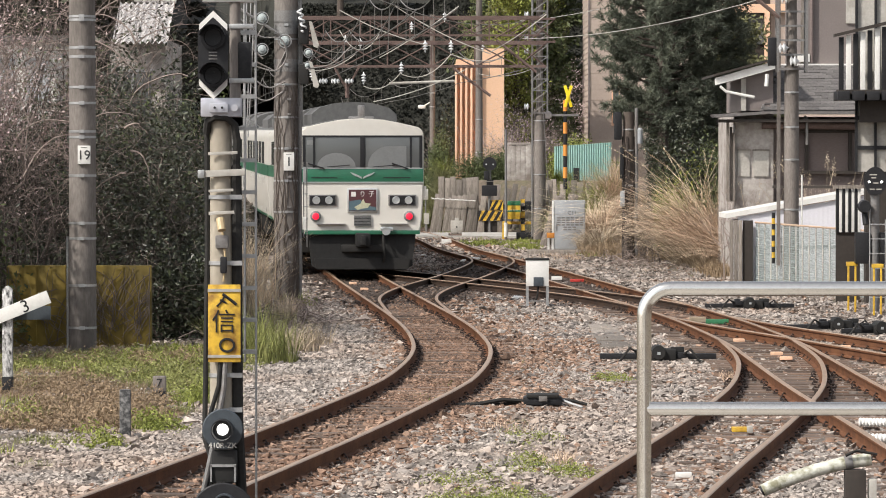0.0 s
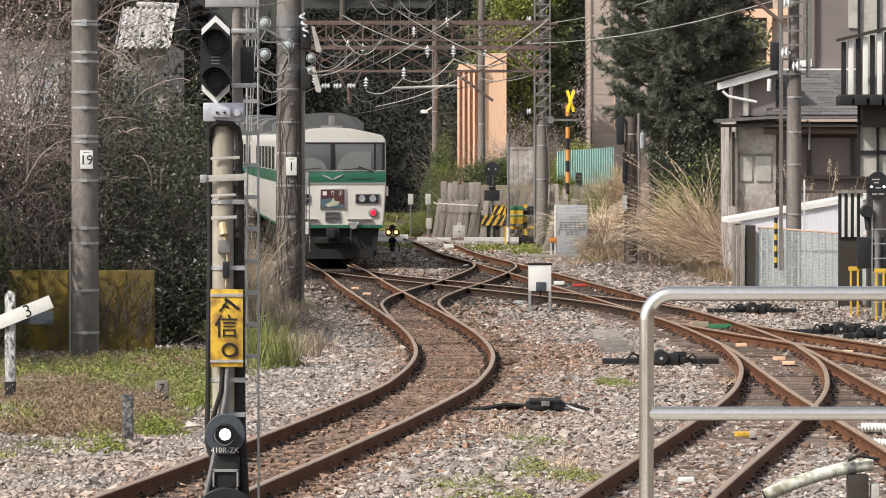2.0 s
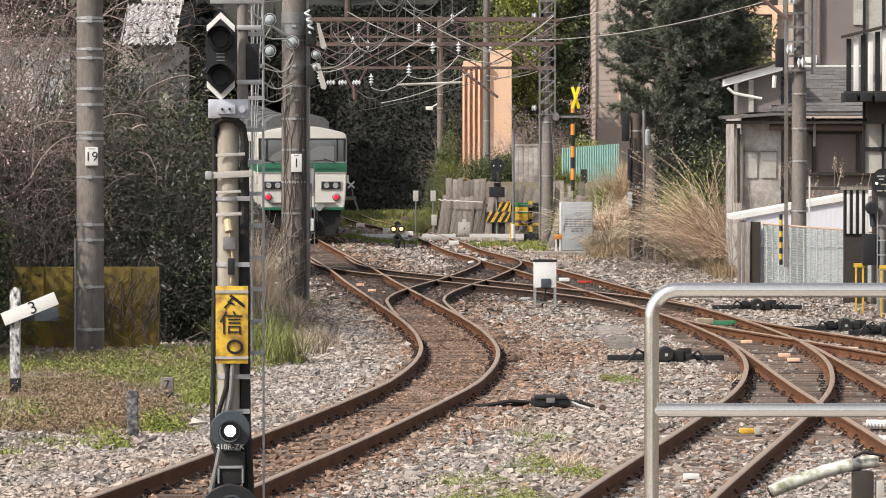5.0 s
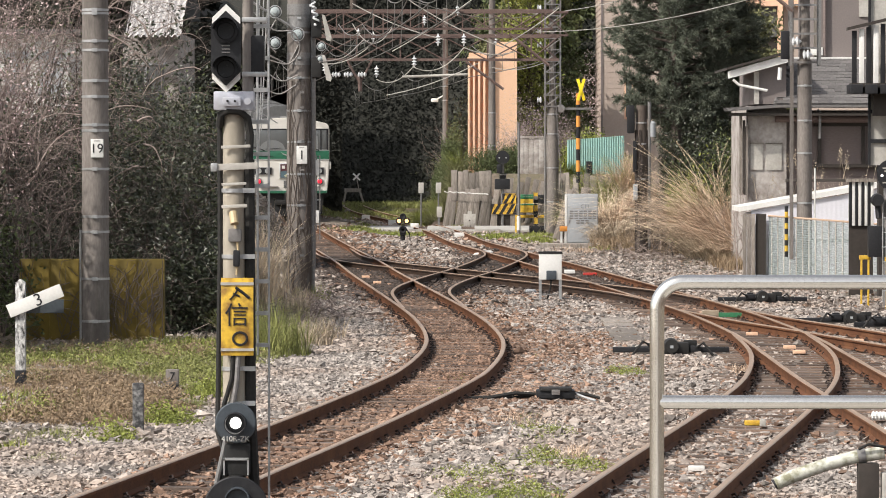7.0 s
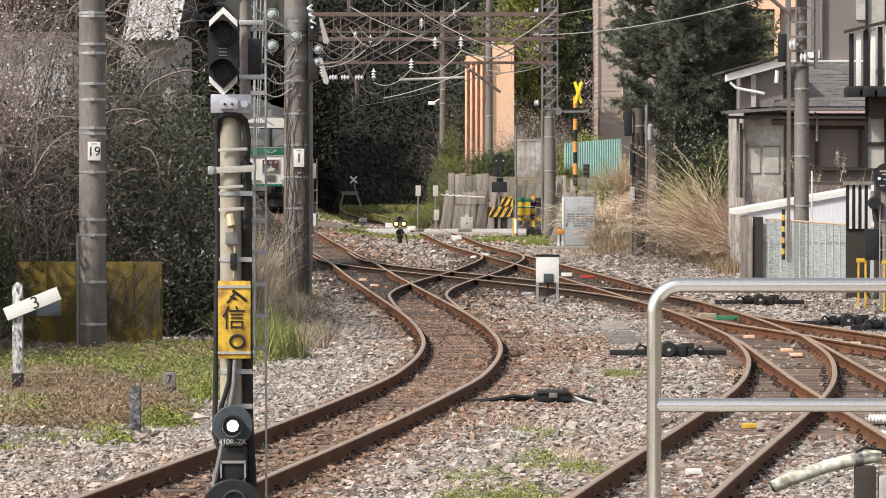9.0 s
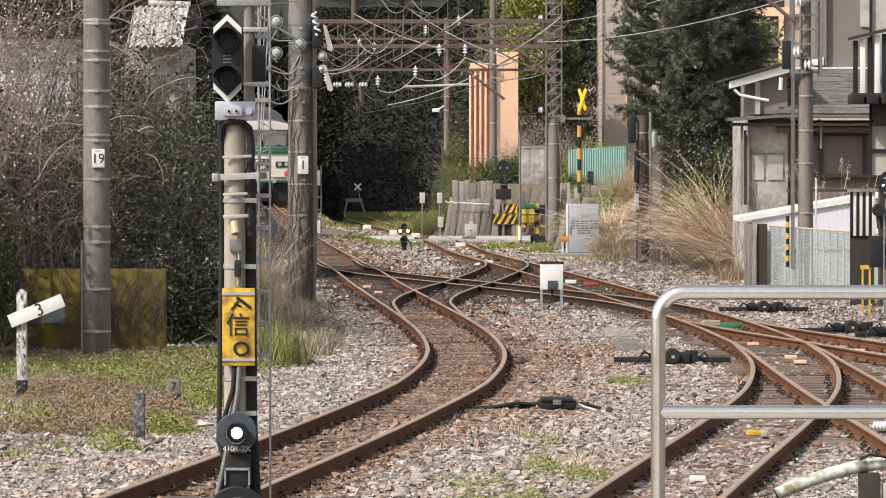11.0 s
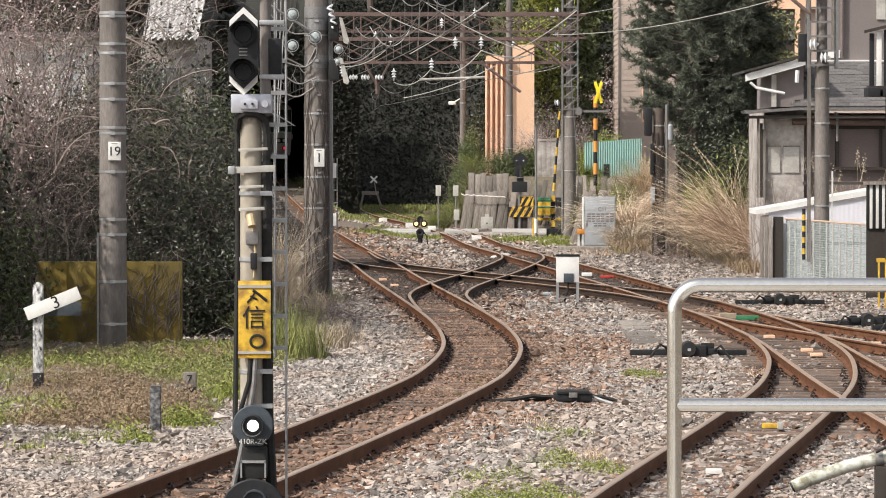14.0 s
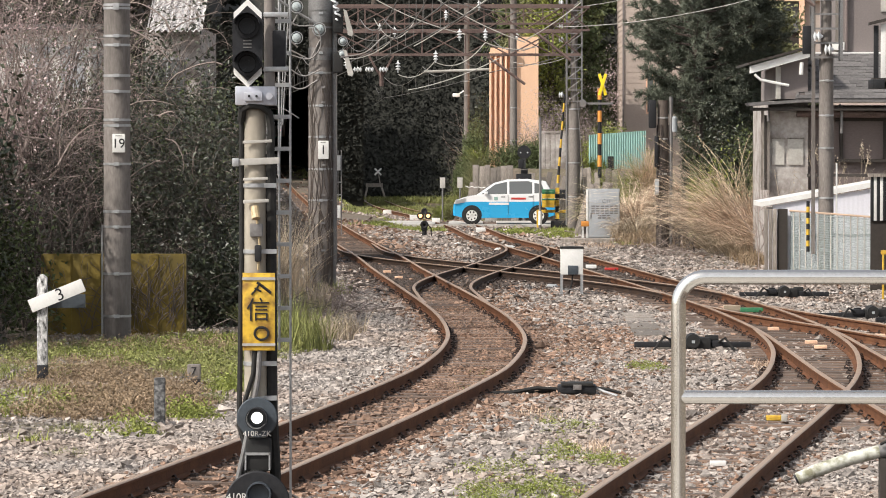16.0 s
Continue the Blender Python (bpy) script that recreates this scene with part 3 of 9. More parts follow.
# ---- the left side: signal mast, poles, posts, wall ----
def build_signal_mast():
    t = thing("signal_mast", "beige concrete signal mast with black cables and a ladder", "railway signal", at=(-1.347, 24.0, -0.19))
    g = 0.19
    part("mast", Mesh().tube([(0, 0, 0), (0, 0, 3.05 + g)], [0.074, 0.066], 20), M["mastconcrete"], t, "aged beige concrete mast")
    for z in (2.56, 2.16, 1.48, 1.27):
        part("strap", Mesh().tube([(0, 0, z + g - 0.012), (0, 0, z + g + 0.012)], 0.076, 20).box(0.05, 0.13, -0.05, 0.02, z + g - 0.014, z + g + 0.014), M["steel"], t)
    for z, x0, x1, hh in ((2.705, -0.115, 0.15, 0.020), (2.825, -0.072, 0.105, 0.009), (2.465, -0.07, 0.085, 0.010), (2.60, -0.07, 0.08, 0.008)):
        part("clamp", Mesh().box(x0, x1, -0.088, -0.078, z + g - hh, z + g + hh, c=0.003, turn=Matrix.Translation((0, 0, z + g)) @ Matrix.Rotation(radians(-2.5), 4, "Y") @ Matrix.Translation((0, 0, -z - g))), M["paleconcrete"], t, "pale strap clamp")
    part("clamp_end", Mesh().box(-0.135, -0.095, -0.10, -0.06, 2.675 + g, 2.725 + g, c=0.006), M["steel"], t)
    part("bracket", Mesh().box(-0.117, 0.127, -0.10, 0.08, 3.045 + g, 3.16 + g, c=0.01).box(-0.06, 0.05, -0.13, -0.09, 3.07 + g, 3.125 + g, c=0.006).lathe([(0.022, -0.13), (0.022, -0.1)], (0.09, 0, 3.10 + g), "y", 12), M["lavender"], t, "pale lavender steel mounting bracket")
    for x in (-0.03, 0.015):
        part("bolt", Mesh().lathe([(0.008, -0.14), (0.008, -0.12)], (x, 0, 3.10 + g), "y", 8), M["black"], t)
    part("cable_loop", Mesh().tube([(-0.085, -0.03, 2.95 + g), (-0.075, -0.06, 3.02 + g), (-0.03, -0.08, 3.045 + g), (0.04, -0.08, 3.04 + g), (0.085, -0.05, 3.0 + g), (0.10, -0.03, 2.9 + g), (0.092, -0.03, 2.7 + g)], 0.024, 8), M["rubber"], t, "thick black cable loop")
    part("cable", Mesh().tube([(-0.085, 0, 3.0 + g), (-0.083, 0, 2.2 + g), (-0.092, -0.01, 1.6 + g), (-0.10, -0.02, 1.1 + g), (-0.05, -0.07, 0.95 + g), (-0.10, -0.06, 0.5 + g), (-0.12, 0, 0.0)], 0.016, 8), M["rubber"], t)
    part("cable", Mesh().tube([(0.092, -0.01, 2.75 + g), (0.095, 0, 1.9 + g), (0.10, 0.0, 1.2 + g), (0.12, 0, 0.8 + g), (0.11, 0, 0)], 0.034, 8), M["rubber"], t, "thick black cable")
    part("conduit", Mesh().tube([(0.03, -0.08, 1.58 + g), (0.02, -0.09, 1.4 + g), (-0.015, -0.09, 1.2 + g), (-0.06, -0.09, 0.98 + g), (-0.10, -0.08, 0.8 + g), (-0.11, -0.06, 0.3 + g)], 0.017, 8), M["greysteel"], t, "grey bent conduit")
    part("conduit", Mesh().tube([(0.0, -0.08, 1.58 + g), (-0.01, -0.09, 1.42 + g), (-0.06, -0.09, 1.25 + g), (-0.085, -0.05, 1.1 + g)], 0.014, 8), M["rubber"], t)
    part("small_lamp", Mesh().tube([(0.0, -0.10, 2.43 + g), (0.012, -0.13, 2.36 + g)], 0.026, 10).tube([(0.01, -0.08, 2.38 + g), (0.03, -0.08, 2.2 + g), (0.02, -0.08, 2.05 + g)], 0.008, 6), mat("cream_plastic", (0.55, 0.42, 0.24), None, rough=0.5), t, "cream cable gland")
    part("terminal", Mesh().box(-0.03, 0.05, -0.10, -0.06, 2.25 + g, 2.33 + g, c=0.01), M["greysteel"], t)
    part("terminal", Mesh().box(0.0, 0.04, -0.11, -0.06, 2.1 + g, 2.2 + g, c=0.01), M["black"], t)
    lad = part("ladder", Mesh().tube([(0.135, 0.18, 1.55 + g), (0.135, 0.18, 4.6 + g)], 0.008, 6).tube([(0.203, 0.18, 0), (0.203, 0.18, 4.6 + g)], 0.008, 6), M["steel"], t, "thin galvanised ladder")
    for k in range(15):
        part("rung", Mesh().box(0.10, 0.21, 0.165, 0.195, 1.60 + k * 0.195 + g, 1.625 + k * 0.195 + g), M["steel"], lad)
    part("upper_post", Mesh().tube([(0.085, 0.03, 3.1 + g), (0.085, 0.03, 4.7 + g)], 0.034, 14), M["concrete"], t)
    for z0, z1, x0 in ((3.58, 3.61, 0.05), (3.25, 3.28, 0.05), (3.74, 3.84, -0.11)):
        part("arm", Mesh().box(x0, 0.2, -0.01, 0.04, z0 + g, z1 + g, c=0.006), M["steel"], t)
    part("rear_signal_case", Mesh().box(0.10, 0.185, 0.0, 0.10, 3.26 + g, 3.50 + g, c=0.015), M["black"], t, "black back of another signal")
    # two-aspect head with white-edged points
    z = 3.414 + g
    head = part("signal_head", Mesh().prism([(-0.125, z - 0.18), (-0.04, z - 0.262), (0.045, z - 0.18), (0.045, z + 0.19), (-0.04, z + 0.272), (-0.125, z + 0.19)], -0.10, -0.095), M["white"], t, "white pointed backboard")
    part("backboard", Mesh().prism([(-0.13, z - 0.135), (-0.04, z - 0.222), (0.05, z - 0.135), (0.052, z + 0.145), (-0.04, z + 0.232), (-0.13, z + 0.145)], -0.13, -0.102), M["black"], head, "black signal face")
    for dz in (0.109, -0.12):
        part("lens", Mesh().lathe([(0.075, -0.13), (0.075, -0.15), (0.055, -0.152), (0.05, -0.14), (0.02, -0.138)], (-0.04, 0, z + dz), "y", 22), M["lensdark"], head, "unlit dark lens")
        part("hood", Mesh().add([(-0.04 + 0.078 * math.cos(radians(a)), y, z + dz + 0.078 * math.sin(radians(a))) for a in range(10, 171, 20) for y in (-0.13, -0.24)], [(2 * i, 2 * i + 1, 2 * i + 3, 2 * i + 2) for i in range(8)]), M["black"], head)
    for dz in (0.02, 0.0, -0.02):
        part("louvre", Mesh().box(-0.065, -0.015, -0.136, -0.13, z + dz - 0.003, z + dz + 0.003), M["greysteel"], head)
    # yellow plate
    p = part("number_plate", Mesh().box(-0.073, 0.123, -0.105, -0.095, 1.562 + g, 2.032 + g, c=0.003), M["rustplate"], t, "rust-stained yellow enamel plate with black characters")
    y = -0.108
    part("plate_strap", Mesh().box(-0.075, 0.125, -0.112, -0.09, 1.988 + g, 2.006 + g), M["paleconcrete"], p)
    part("plate_strap", Mesh().box(-0.075, 0.125, -0.112, -0.09, 1.59 + g, 1.606 + g), M["paleconcrete"], p)
    part("stroke", Mesh().tube([(0.03, y, 1.965 + g), (0.0, y, 1.92 + g), (-0.02, y, 1.90 + g)], 0.006, 5).tube([(0.015, y, 1.975 + g), (0.05, y, 1.95 + g), (0.10, y, 1.91 + g)], 0.009, 5).tube([(0.0, y, 1.94 + g), (0.04, y, 1.92 + g)], 0.006, 5), M["black"], p)
    lettering("信", 0.15, (0.022, y - 0.002, 1.80 + g), M["black"], p)
    part("ring_stroke", Mesh().tube([(0.042 + 0.042 * math.cos(q), y, 1.665 + g + 0.038 * math.sin(q)) for q in np.linspace(0, 2 * math.pi, 20)], 0.008, 5), M["black"], p)
    # round lamp lit white
    z = 1.158 + g
    d = part("lamp_disc", Mesh().lathe([(0.02, -0.13), (0.122, -0.13), (0.124, -0.145), (0.118, -0.152), (0.066, -0.152)], (0.017, 0, z), "y", 32), M["bluegrey"], t, "blue-grey round lamp board")
    part("lamp_hood", Mesh().lathe([(0.066, -0.15), (0.066, -0.26), (0.060, -0.26), (0.058, -0.16), (0.03, -0.158)], (0.017, 0, z), "y", 26), M["black"], d)
    part("lamp_light", Mesh().lathe([(0.035, -0.16), (0.033, -0.175), (0.01, -0.18)], (0.017, 0, z), "y", 20), M["lampwhite"], d, "lit white lamp")
    lettering("410R-ZK", 0.046, (0.017, -0.156, z - 0.097), M["white"], d)
    part("lamp_case", Mesh().box(-0.055, 0.10, -0.12, 0.06, 0.83 + g, 1.03 + g, c=0.02).tube([(0.02, -0.1, 0.6 + g), (0.02, -0.1, 0.84 + g)], 0.05, 12), M["darkmetal"], t, "blackened lamp case")
    part("lamp_bracket", Mesh().box(-0.06, 0.095, -0.135, -0.12, 0.93 + g, 0.945 + g).box(-0.06, -0.05, -0.135, -0.12, 0.84 + g, 0.94 + g).box(0.085, 0.095, -0.135, -0.12, 0.84 + g, 0.94 + g), M["steel"], t)
    z = 0.64 + g
    d = part("lower_disc", Mesh().lathe([(0.02, -0.16), (0.196, -0.16), (0.198, -0.175), (0.19, -0.182), (0.07, -0.182)], (0.02, 0, z), "y", 36), M["black"], t, "large black signal board")
    part("lower_lens", Mesh().lathe([(0.075, -0.18), (0.075, -0.25), (0.068, -0.25), (0.06, -0.19), (0.02, -0.187)], (0.03, 0, z + 0.06), "y", 24), M["bluegrey"], d)
    lettering("410R", 0.06, (-0.105, -0.187, z + 0.04), M["white"], d)


def build_pole(at, r0, r1, top, bands, label, plates=(), conduit=None, mat_name="concrete"):
    p = thing("catenary_pole", label, "utility pole", "concrete poles", at=at)
    h = top - at[2]
    part("shaft", Mesh().tube([(0, 0, h * k / 4) for k in range(5)], [r0 + (r1 - r0) * k / 4 for k in range(5)], 24), M[mat_name], p, "grey concrete shaft")
    for z in bands:
        r = r0 + (r1 - r0) * (z - at[2]) / h + 0.006
        part("steel_band", Mesh().tube([(0, 0, z - at[2] - 0.018), (0, 0, z - at[2] + 0.018)], r, 24).box(-0.03, 0.05, -r - 0.02, -r + 0.02, z - at[2] - 0.025, z - at[2] + 0.025), M["steel"], p)
    for text, x, z, w, hh in plates:
        q = part("plate", Mesh().box(x - w / 2, x + w / 2, -r0 - 0.03, -r0 + 0.03, z - hh / 2 - at[2], z + hh / 2 - at[2], c=0.004), M["white"], p, "white number plate")
        lettering(text, hh * 0.72, (x, -r0 - 0.034, z - at[2] - 0.01), M["black"], q)
        part("plate_bar", Mesh().box(x - w * 0.25, x + w * 0.25, -r0 - 0.033, -r0, z + hh * 0.38 - at[2], z + hh * 0.42 - at[2]), M["greysteel"], q)
    if conduit:
        x, z0, z1, r, m = conduit
        part("conduit", Mesh().tube([(x, -0.05, z0 - at[2]), (x, -0.05, z1 - at[2])], r, 8), M[m], p, "cable conduit")
    return p


def zs(ys, y):
    return [2.8 - (q - 279) * y / 7000 for q in ys]


build_signal_mast()
build_pole((-5.486, 60.2, -0.19), 0.21, 0.185, 10.5, zs((30, 36, 85, 101, 155, 183, 233, 243, 311, 395, 422, 505, 580), 60.2), "grey concrete pole with a number plate beside a yellow wall",
           [("19", 0.045, 2.84, 0.19, 0.28)], (-0.225, -0.1, 1.6, 0.018, "steel"))
P1 = build_pole((-3.13, 79.1, -0.19), 0.25, 0.225, 11.0, zs((45, 70, 115, 150, 208, 263, 320, 375), 79.1), "tall grey-brown concrete pole with ivy stems and a number plate",
                [("1", 0.06, 2.72, 0.21, 0.36)], (0.27, -0.1, 9.5, 0.042, "greysteel"))
for k in range(20):
    q, z, pts = rng.uniform(3.4, 6.0), 0.0, []
    while z < 4.5:
        pts.append((0.252 * math.cos(q), 0.252 * math.sin(q), z))
        q += rng.normal(0, 0.17)
        z += 0.2
    part("ivy_stem", Mesh().tube(pts, [0.014 - 0.010 * i / len(pts) for i in range(len(pts))], 5), M["bark"], P1, "bare ivy stem")
for x, z, r in ((-0.47, 5.57, 0.10), (-0.02, 5.12, 0.105), (-0.47, 4.95, 0.095), (0.45, 4.88, 0.07), (0.43, 4.63, 0.06)):
    part("insulator", Mesh().lathe([(0.02, -0.34), (r * 0.45, -0.335), (r * 0.5, -0.31), (r * 0.85, -0.30), (r, -0.27), (r * 0.96, -0.25), (r * 0.4, -0.23), (0.03, -0.1)], (x, 0, z + 0.19), "y", 18), M["bulb"], P1, "grey glass disc insulator")
    part("insulator_ring", Mesh().tube([(x + 1.25 * r * math.cos(q), -0.28, z + 0.19 + 1.25 * r * math.sin(q)) for q in np.linspace(0, 2 * math.pi, 18)], 0.010, 5), M["steel"], P1)
part("spiral_insulator", Mesh().tube([(0.27 + 0.018 * k / 4 + 0.05 * math.cos(k), -0.30 + 0.05 * math.sin(k), 5.95 - 0.02 * k) for k in range(24)], 0.022, 6), M["porcelain"], P1, "white twisted insulator")
for pts in ([(-0.9, -0.3, 5.75), (-0.5, -0.32, 5.4), (-0.1, -0.34, 5.35), (0.02, -0.34, 5.0), (-0.2, -0.34, 4.72), (-0.6, -0.32, 4.8)], [(-0.7, -0.3, 4.6), (-0.35, -0.32, 4.38), (0.0, -0.3, 4.5)], [(-0.8, -0.3, 4.3), (-0.4, -0.32, 4.12), (-0.05, -0.3, 4.3)],
            [(-0.45, -0.3, 5.6), (-0.65, -0.3, 5.2), (-0.45, -0.3, 4.95)], [(0.4, -0.3, 4.75), (0.9, -0.3, 4.85), (1.3, -0.3, 5.2)]):
    part("feeder_cable", Mesh().tube(smooth_3d(pts), 0.016, 6), M["greysteel"], P1, "drooping grey feeder cable")
for z in (0.9, 1.45, 2.0, 2.6, 3.2, 3.85, 4.15):
    part("band_lug", Mesh().box(0.02, 0.10, -0.266, -0.25, z - 0.015, z + 0.025), M["greysteel"], P1, "perforated steel strap")
lad = part("side_ladder", Mesh().box(0.335, 0.355, -0.04, 0.0, 1.4, 2.9).box(0.40, 0.42, -0.04, 0.0, 1.2, 2.9), M["greysteel"], P1, "narrow steel ladder strip")
for z in (1.5, 1.75, 2.0, 2.25, 2.5, 2.75):
    part("rung", Mesh().box(0.33, 0.425, -0.03, -0.01, z, z + 0.025), M["steel"], lad)
for z0, z1 in ((2.5, 2.8), (1.55, 1.8)):
    part("side_plate", Mesh().box(0.33, 0.395, -0.08, -0.05, z0, z1, c=0.004), M["white"], P1, "small white plate")
for z in (5.25, 4.45):
    part("loudspeaker", Mesh().box(0.25, 0.45, -0.3, 0.0, z, z + 0.4, c=0.02), M["darkmetal"], P1, "dark equipment case")
    part("case_shield", Mesh().prism([(0.46, z + 0.46), (0.52, z + 0.44), (0.66, z - 0.02), (0.63, z - 0.08), (0.55, z - 0.05)], -0.3, -0.05), M["paleconcrete"], P1, "pale bent shield")
for z in (5.62, 5.4, 4.65):
    part("wrap", Mesh().tube([(0, 0, z + 0.05), (0, 0, z + 0.3)], 0.246, 24), M["greysteel"], P1, "perforated steel wrap")
for k in range(3):
    part("guy_wire", Mesh().tube([(-0.55 - 0.1 * k, -0.2, 7.5), (-0.75 - 0.05 * k, -0.2, 3.4 - 0.5 * k)], 0.012, 5), M["steel"], P1)
part("cross_arm", Mesh().tube([(-1.0, -0.26, 6.0), (0.1, -0.26, 5.3)], 0.03, 6).tube([(-0.6, -0.26, 4.9), (-0.2, -0.26, 4.7), (0.0, -0.26, 5.1)], 0.02, 6), M["greysteel"], P1)

m = Mesh().box(-6.78, -4.53, 61.45, 61.62, -0.3, 1.12, c=0.01)
for k in range(5):
    m.box(-6.78 + k * 0.45, -6.765 + k * 0.45, 61.43, 61.5, -0.3, 1.11)
wall = solo("yellow_wall", m, M["yellowwall"], "stained yellow painted wall, colour darkened for shade, overgrown with dead vines", "wall", kind="structure")
vine = Mesh()
for k in range(90):
    x, z, pts = rng.uniform(-6.7, -4.55), rng.uniform(-0.2, 0.5), []
    x = x if k < 50 else rng.normal(-4.95, 0.22)
    q = rng.uniform(0.4, 2.7)
    for i in range(9):
        pts.append((min(max(x, -6.75), -4.56), 61.42, min(z, 1.1)))
        q += rng.normal(0, 0.22)
        x, z = x + 0.11 * math.cos(q), max(-0.25, z + 0.11 * math.sin(q))
    vine.tube(pts, rng.uniform(0.003, 0.007), 4)
solo("dead_vine", vine, M["bark"], "dead brown vines clinging to the yellow wall", "vine", kind="stuff")

g = thing("gradient_post", "peeling white and black gradient post with two tilted arms", "railway sign", at=(-5.44, 49.4, -0.19))
worn = mat("peeling_white_paint", (0.78, 0.77, 0.75), (0.30, 0.295, 0.29), rough=0.8, scale=38, big=22, stain=(0.03, 0.03, 0.03), much=1.0, stretch=(1, 1, 0.45), bump=0.3, deep=0.004)
part("post", Mesh().box(-0.062, 0.062, -0.06, 0.06, 0.25, 1.34, c=0.008).prism([(-0.062, 1.34), (0.062, 1.34), (0.012, 1.385), (-0.012, 1.385)], -0.06, 0.06), worn, g, "peeling white wooden post")
part("post_foot", Mesh().box(-0.066, 0.066, -0.064, 0.064, -0.05, 0.25, c=0.006), M["black"], g, "black painted foot")
tilt = Matrix.Translation((0.19, -0.09, 1.12)) @ Matrix.Rotation(radians(-22), 4, "Y")
arm = part("arm", Mesh().box(-0.36, 0.36, -0.015, 0.015, -0.083, 0.083, c=0.004, turn=tilt), M["white"], g, "white tilted arm with a numeral")
lettering("3", 0.22, (0.23, -0.108, 1.13), M["black"], arm, turn=(90, -22, 0))
part("rear_arm", Mesh().box(0.06, 0.53, 0.07, 0.10, 0.96, 1.13, c=0.004), M["bluegrey"], g, "dark weathered rear arm")

s = thing("stake", "short black and white peeling marker stake in the grass", "marker post", "track markers", at=(-3.37, 41.9, -0.19))
part("shaft", Mesh().box(-0.057, 0.057, -0.055, 0.055, 0.0, 0.53, c=0.012), mat("flaking_black", (0.03, 0.03, 0.033), (0.05, 0.05, 0.05), rough=0.8, scale=45, big=16, stain=(0.55, 0.54, 0.52), much=0.4), s)
k = thing("kilometre_stone", "small grey and black concrete marker with a numeral", "marker post", "track markers", at=(-3.40, 47.4, -0.19))
part("upper", Mesh().box(-0.078, 0.078, -0.06, 0.06, 0.19, 0.37, c=0.012), M["concrete"], k)
part("lower", Mesh().box(-0.079, 0.079, -0.061, 0.061, -0.05, 0.188, c=0.008), M["black"], k, "black painted lower half")
lettering("7", 0.14, (0, -0.064, 0.285), M["black"], k)


# ---- plants ----
def grow(mesh, p, d, l, r, depth, spread, rgen, bend=0.18, lift=0.06, n=3, edge=99.0):
    """One branch and its own branches, clipped at an edge on the right."""
    if p[0] > edge:
        return []
    pts, rs = [Vector(p)], [r]
    k = 4
    for i in range(k):
        d = (d + Vector(rgen.normal(0, bend, 3)) + Vector((0, 0, lift))).normalized()
        if (pts[-1] + d * l / k).x > edge:
            d.x = -abs(d.x)
        pts.append(pts[-1] + d * l / k)
        rs.append(r * (1 - 0.6 * (i + 1) / k))
    mesh.tube(pts, rs, n if depth < 2 else 5, cap=False)
    tips = [pts[-1]]
    if depth > 0:
        for i in range(rgen.integers(3, 6)):
            j = rgen.integers(1, k + 1)
            e = (d + Vector(rgen.normal(0, spread, 3))).normalized()
            tips += grow(mesh, pts[j], e, l * rgen.uniform(0.5, 0.8), rs[j] * 0.7, depth - 1, spread, rgen, bend, lift, n, edge)
    return tips


def build_shrub(label, at, size, stems, leaf=None, leaf_size=0.07, per=10, seed=1, depth=3, r=0.03, name="shrub", cloud=0.25, lean=0.5, bark="twig", edge=99.0, west=-99.0):
    rg = np.random.default_rng(seed)
    ob = thing(name, label, "shrub" if name == "shrub" else "tree", at=at)
    m, tips = Mesh(), []
    for k in range(stems):
        d = Vector((rg.normal(0, lean), rg.normal(0, lean), 1)).normalized()
        tips += grow(m, (rg.normal(0, 0.3), rg.normal(0, 0.3), -0.1), d, size * rg.uniform(0.4, 0.55), r, depth, 0.75, rg, edge=edge - at[0])
    part("branchwork", m, M[bark], ob, "bare tangled branches" if not leaf else "")
    if leaf:
        c = np.repeat(np.array([tuple(p) for p in tips]), per, 0)
        c = c + rg.normal(0, cloud, c.shape)
        c = c[(c[:, 2] > 0) & (c[:, 0] < edge - at[0]) & (c[:, 0] > west - at[0])]
        v, f = leaves(c, leaf_size, seed=seed)
        part("foliage", soup("foliage", v, f, M[leaf]), None, ob)
    return ob


sid = 20
for x, y, s, st in ((-8.6, 64.0, 5.6, 6), (-7.4, 63.2, 5.2, 7), (-6.4, 63.4, 4.4, 6), (-7.0, 65.5, 6.0, 6), (-5.2, 64.6, 3.8, 6), (-4.6, 65.8, 4.2, 5), (-8.0, 67.5, 6.5, 5), (-6.0, 68.5, 6.3, 5), (-4.1, 66.5, 2.7, 5), (-9.0, 70.0, 7.0, 5), (-4.6, 70.5, 4.2, 5), (-8.2, 73.0, 7.2, 6), (-7.0, 74.0, 7.0, 6), (-6.2, 72.5, 6.6, 5), (-7.6, 64.2, 6.4, 6), (-9.2, 76.0, 7.5, 6), (-5.6, 74.0, 6.0, 5)):
    sid += 1
    # the thicket's inner shade is put into this darker bark
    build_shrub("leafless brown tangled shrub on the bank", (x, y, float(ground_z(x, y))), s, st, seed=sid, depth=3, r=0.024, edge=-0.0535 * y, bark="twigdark")
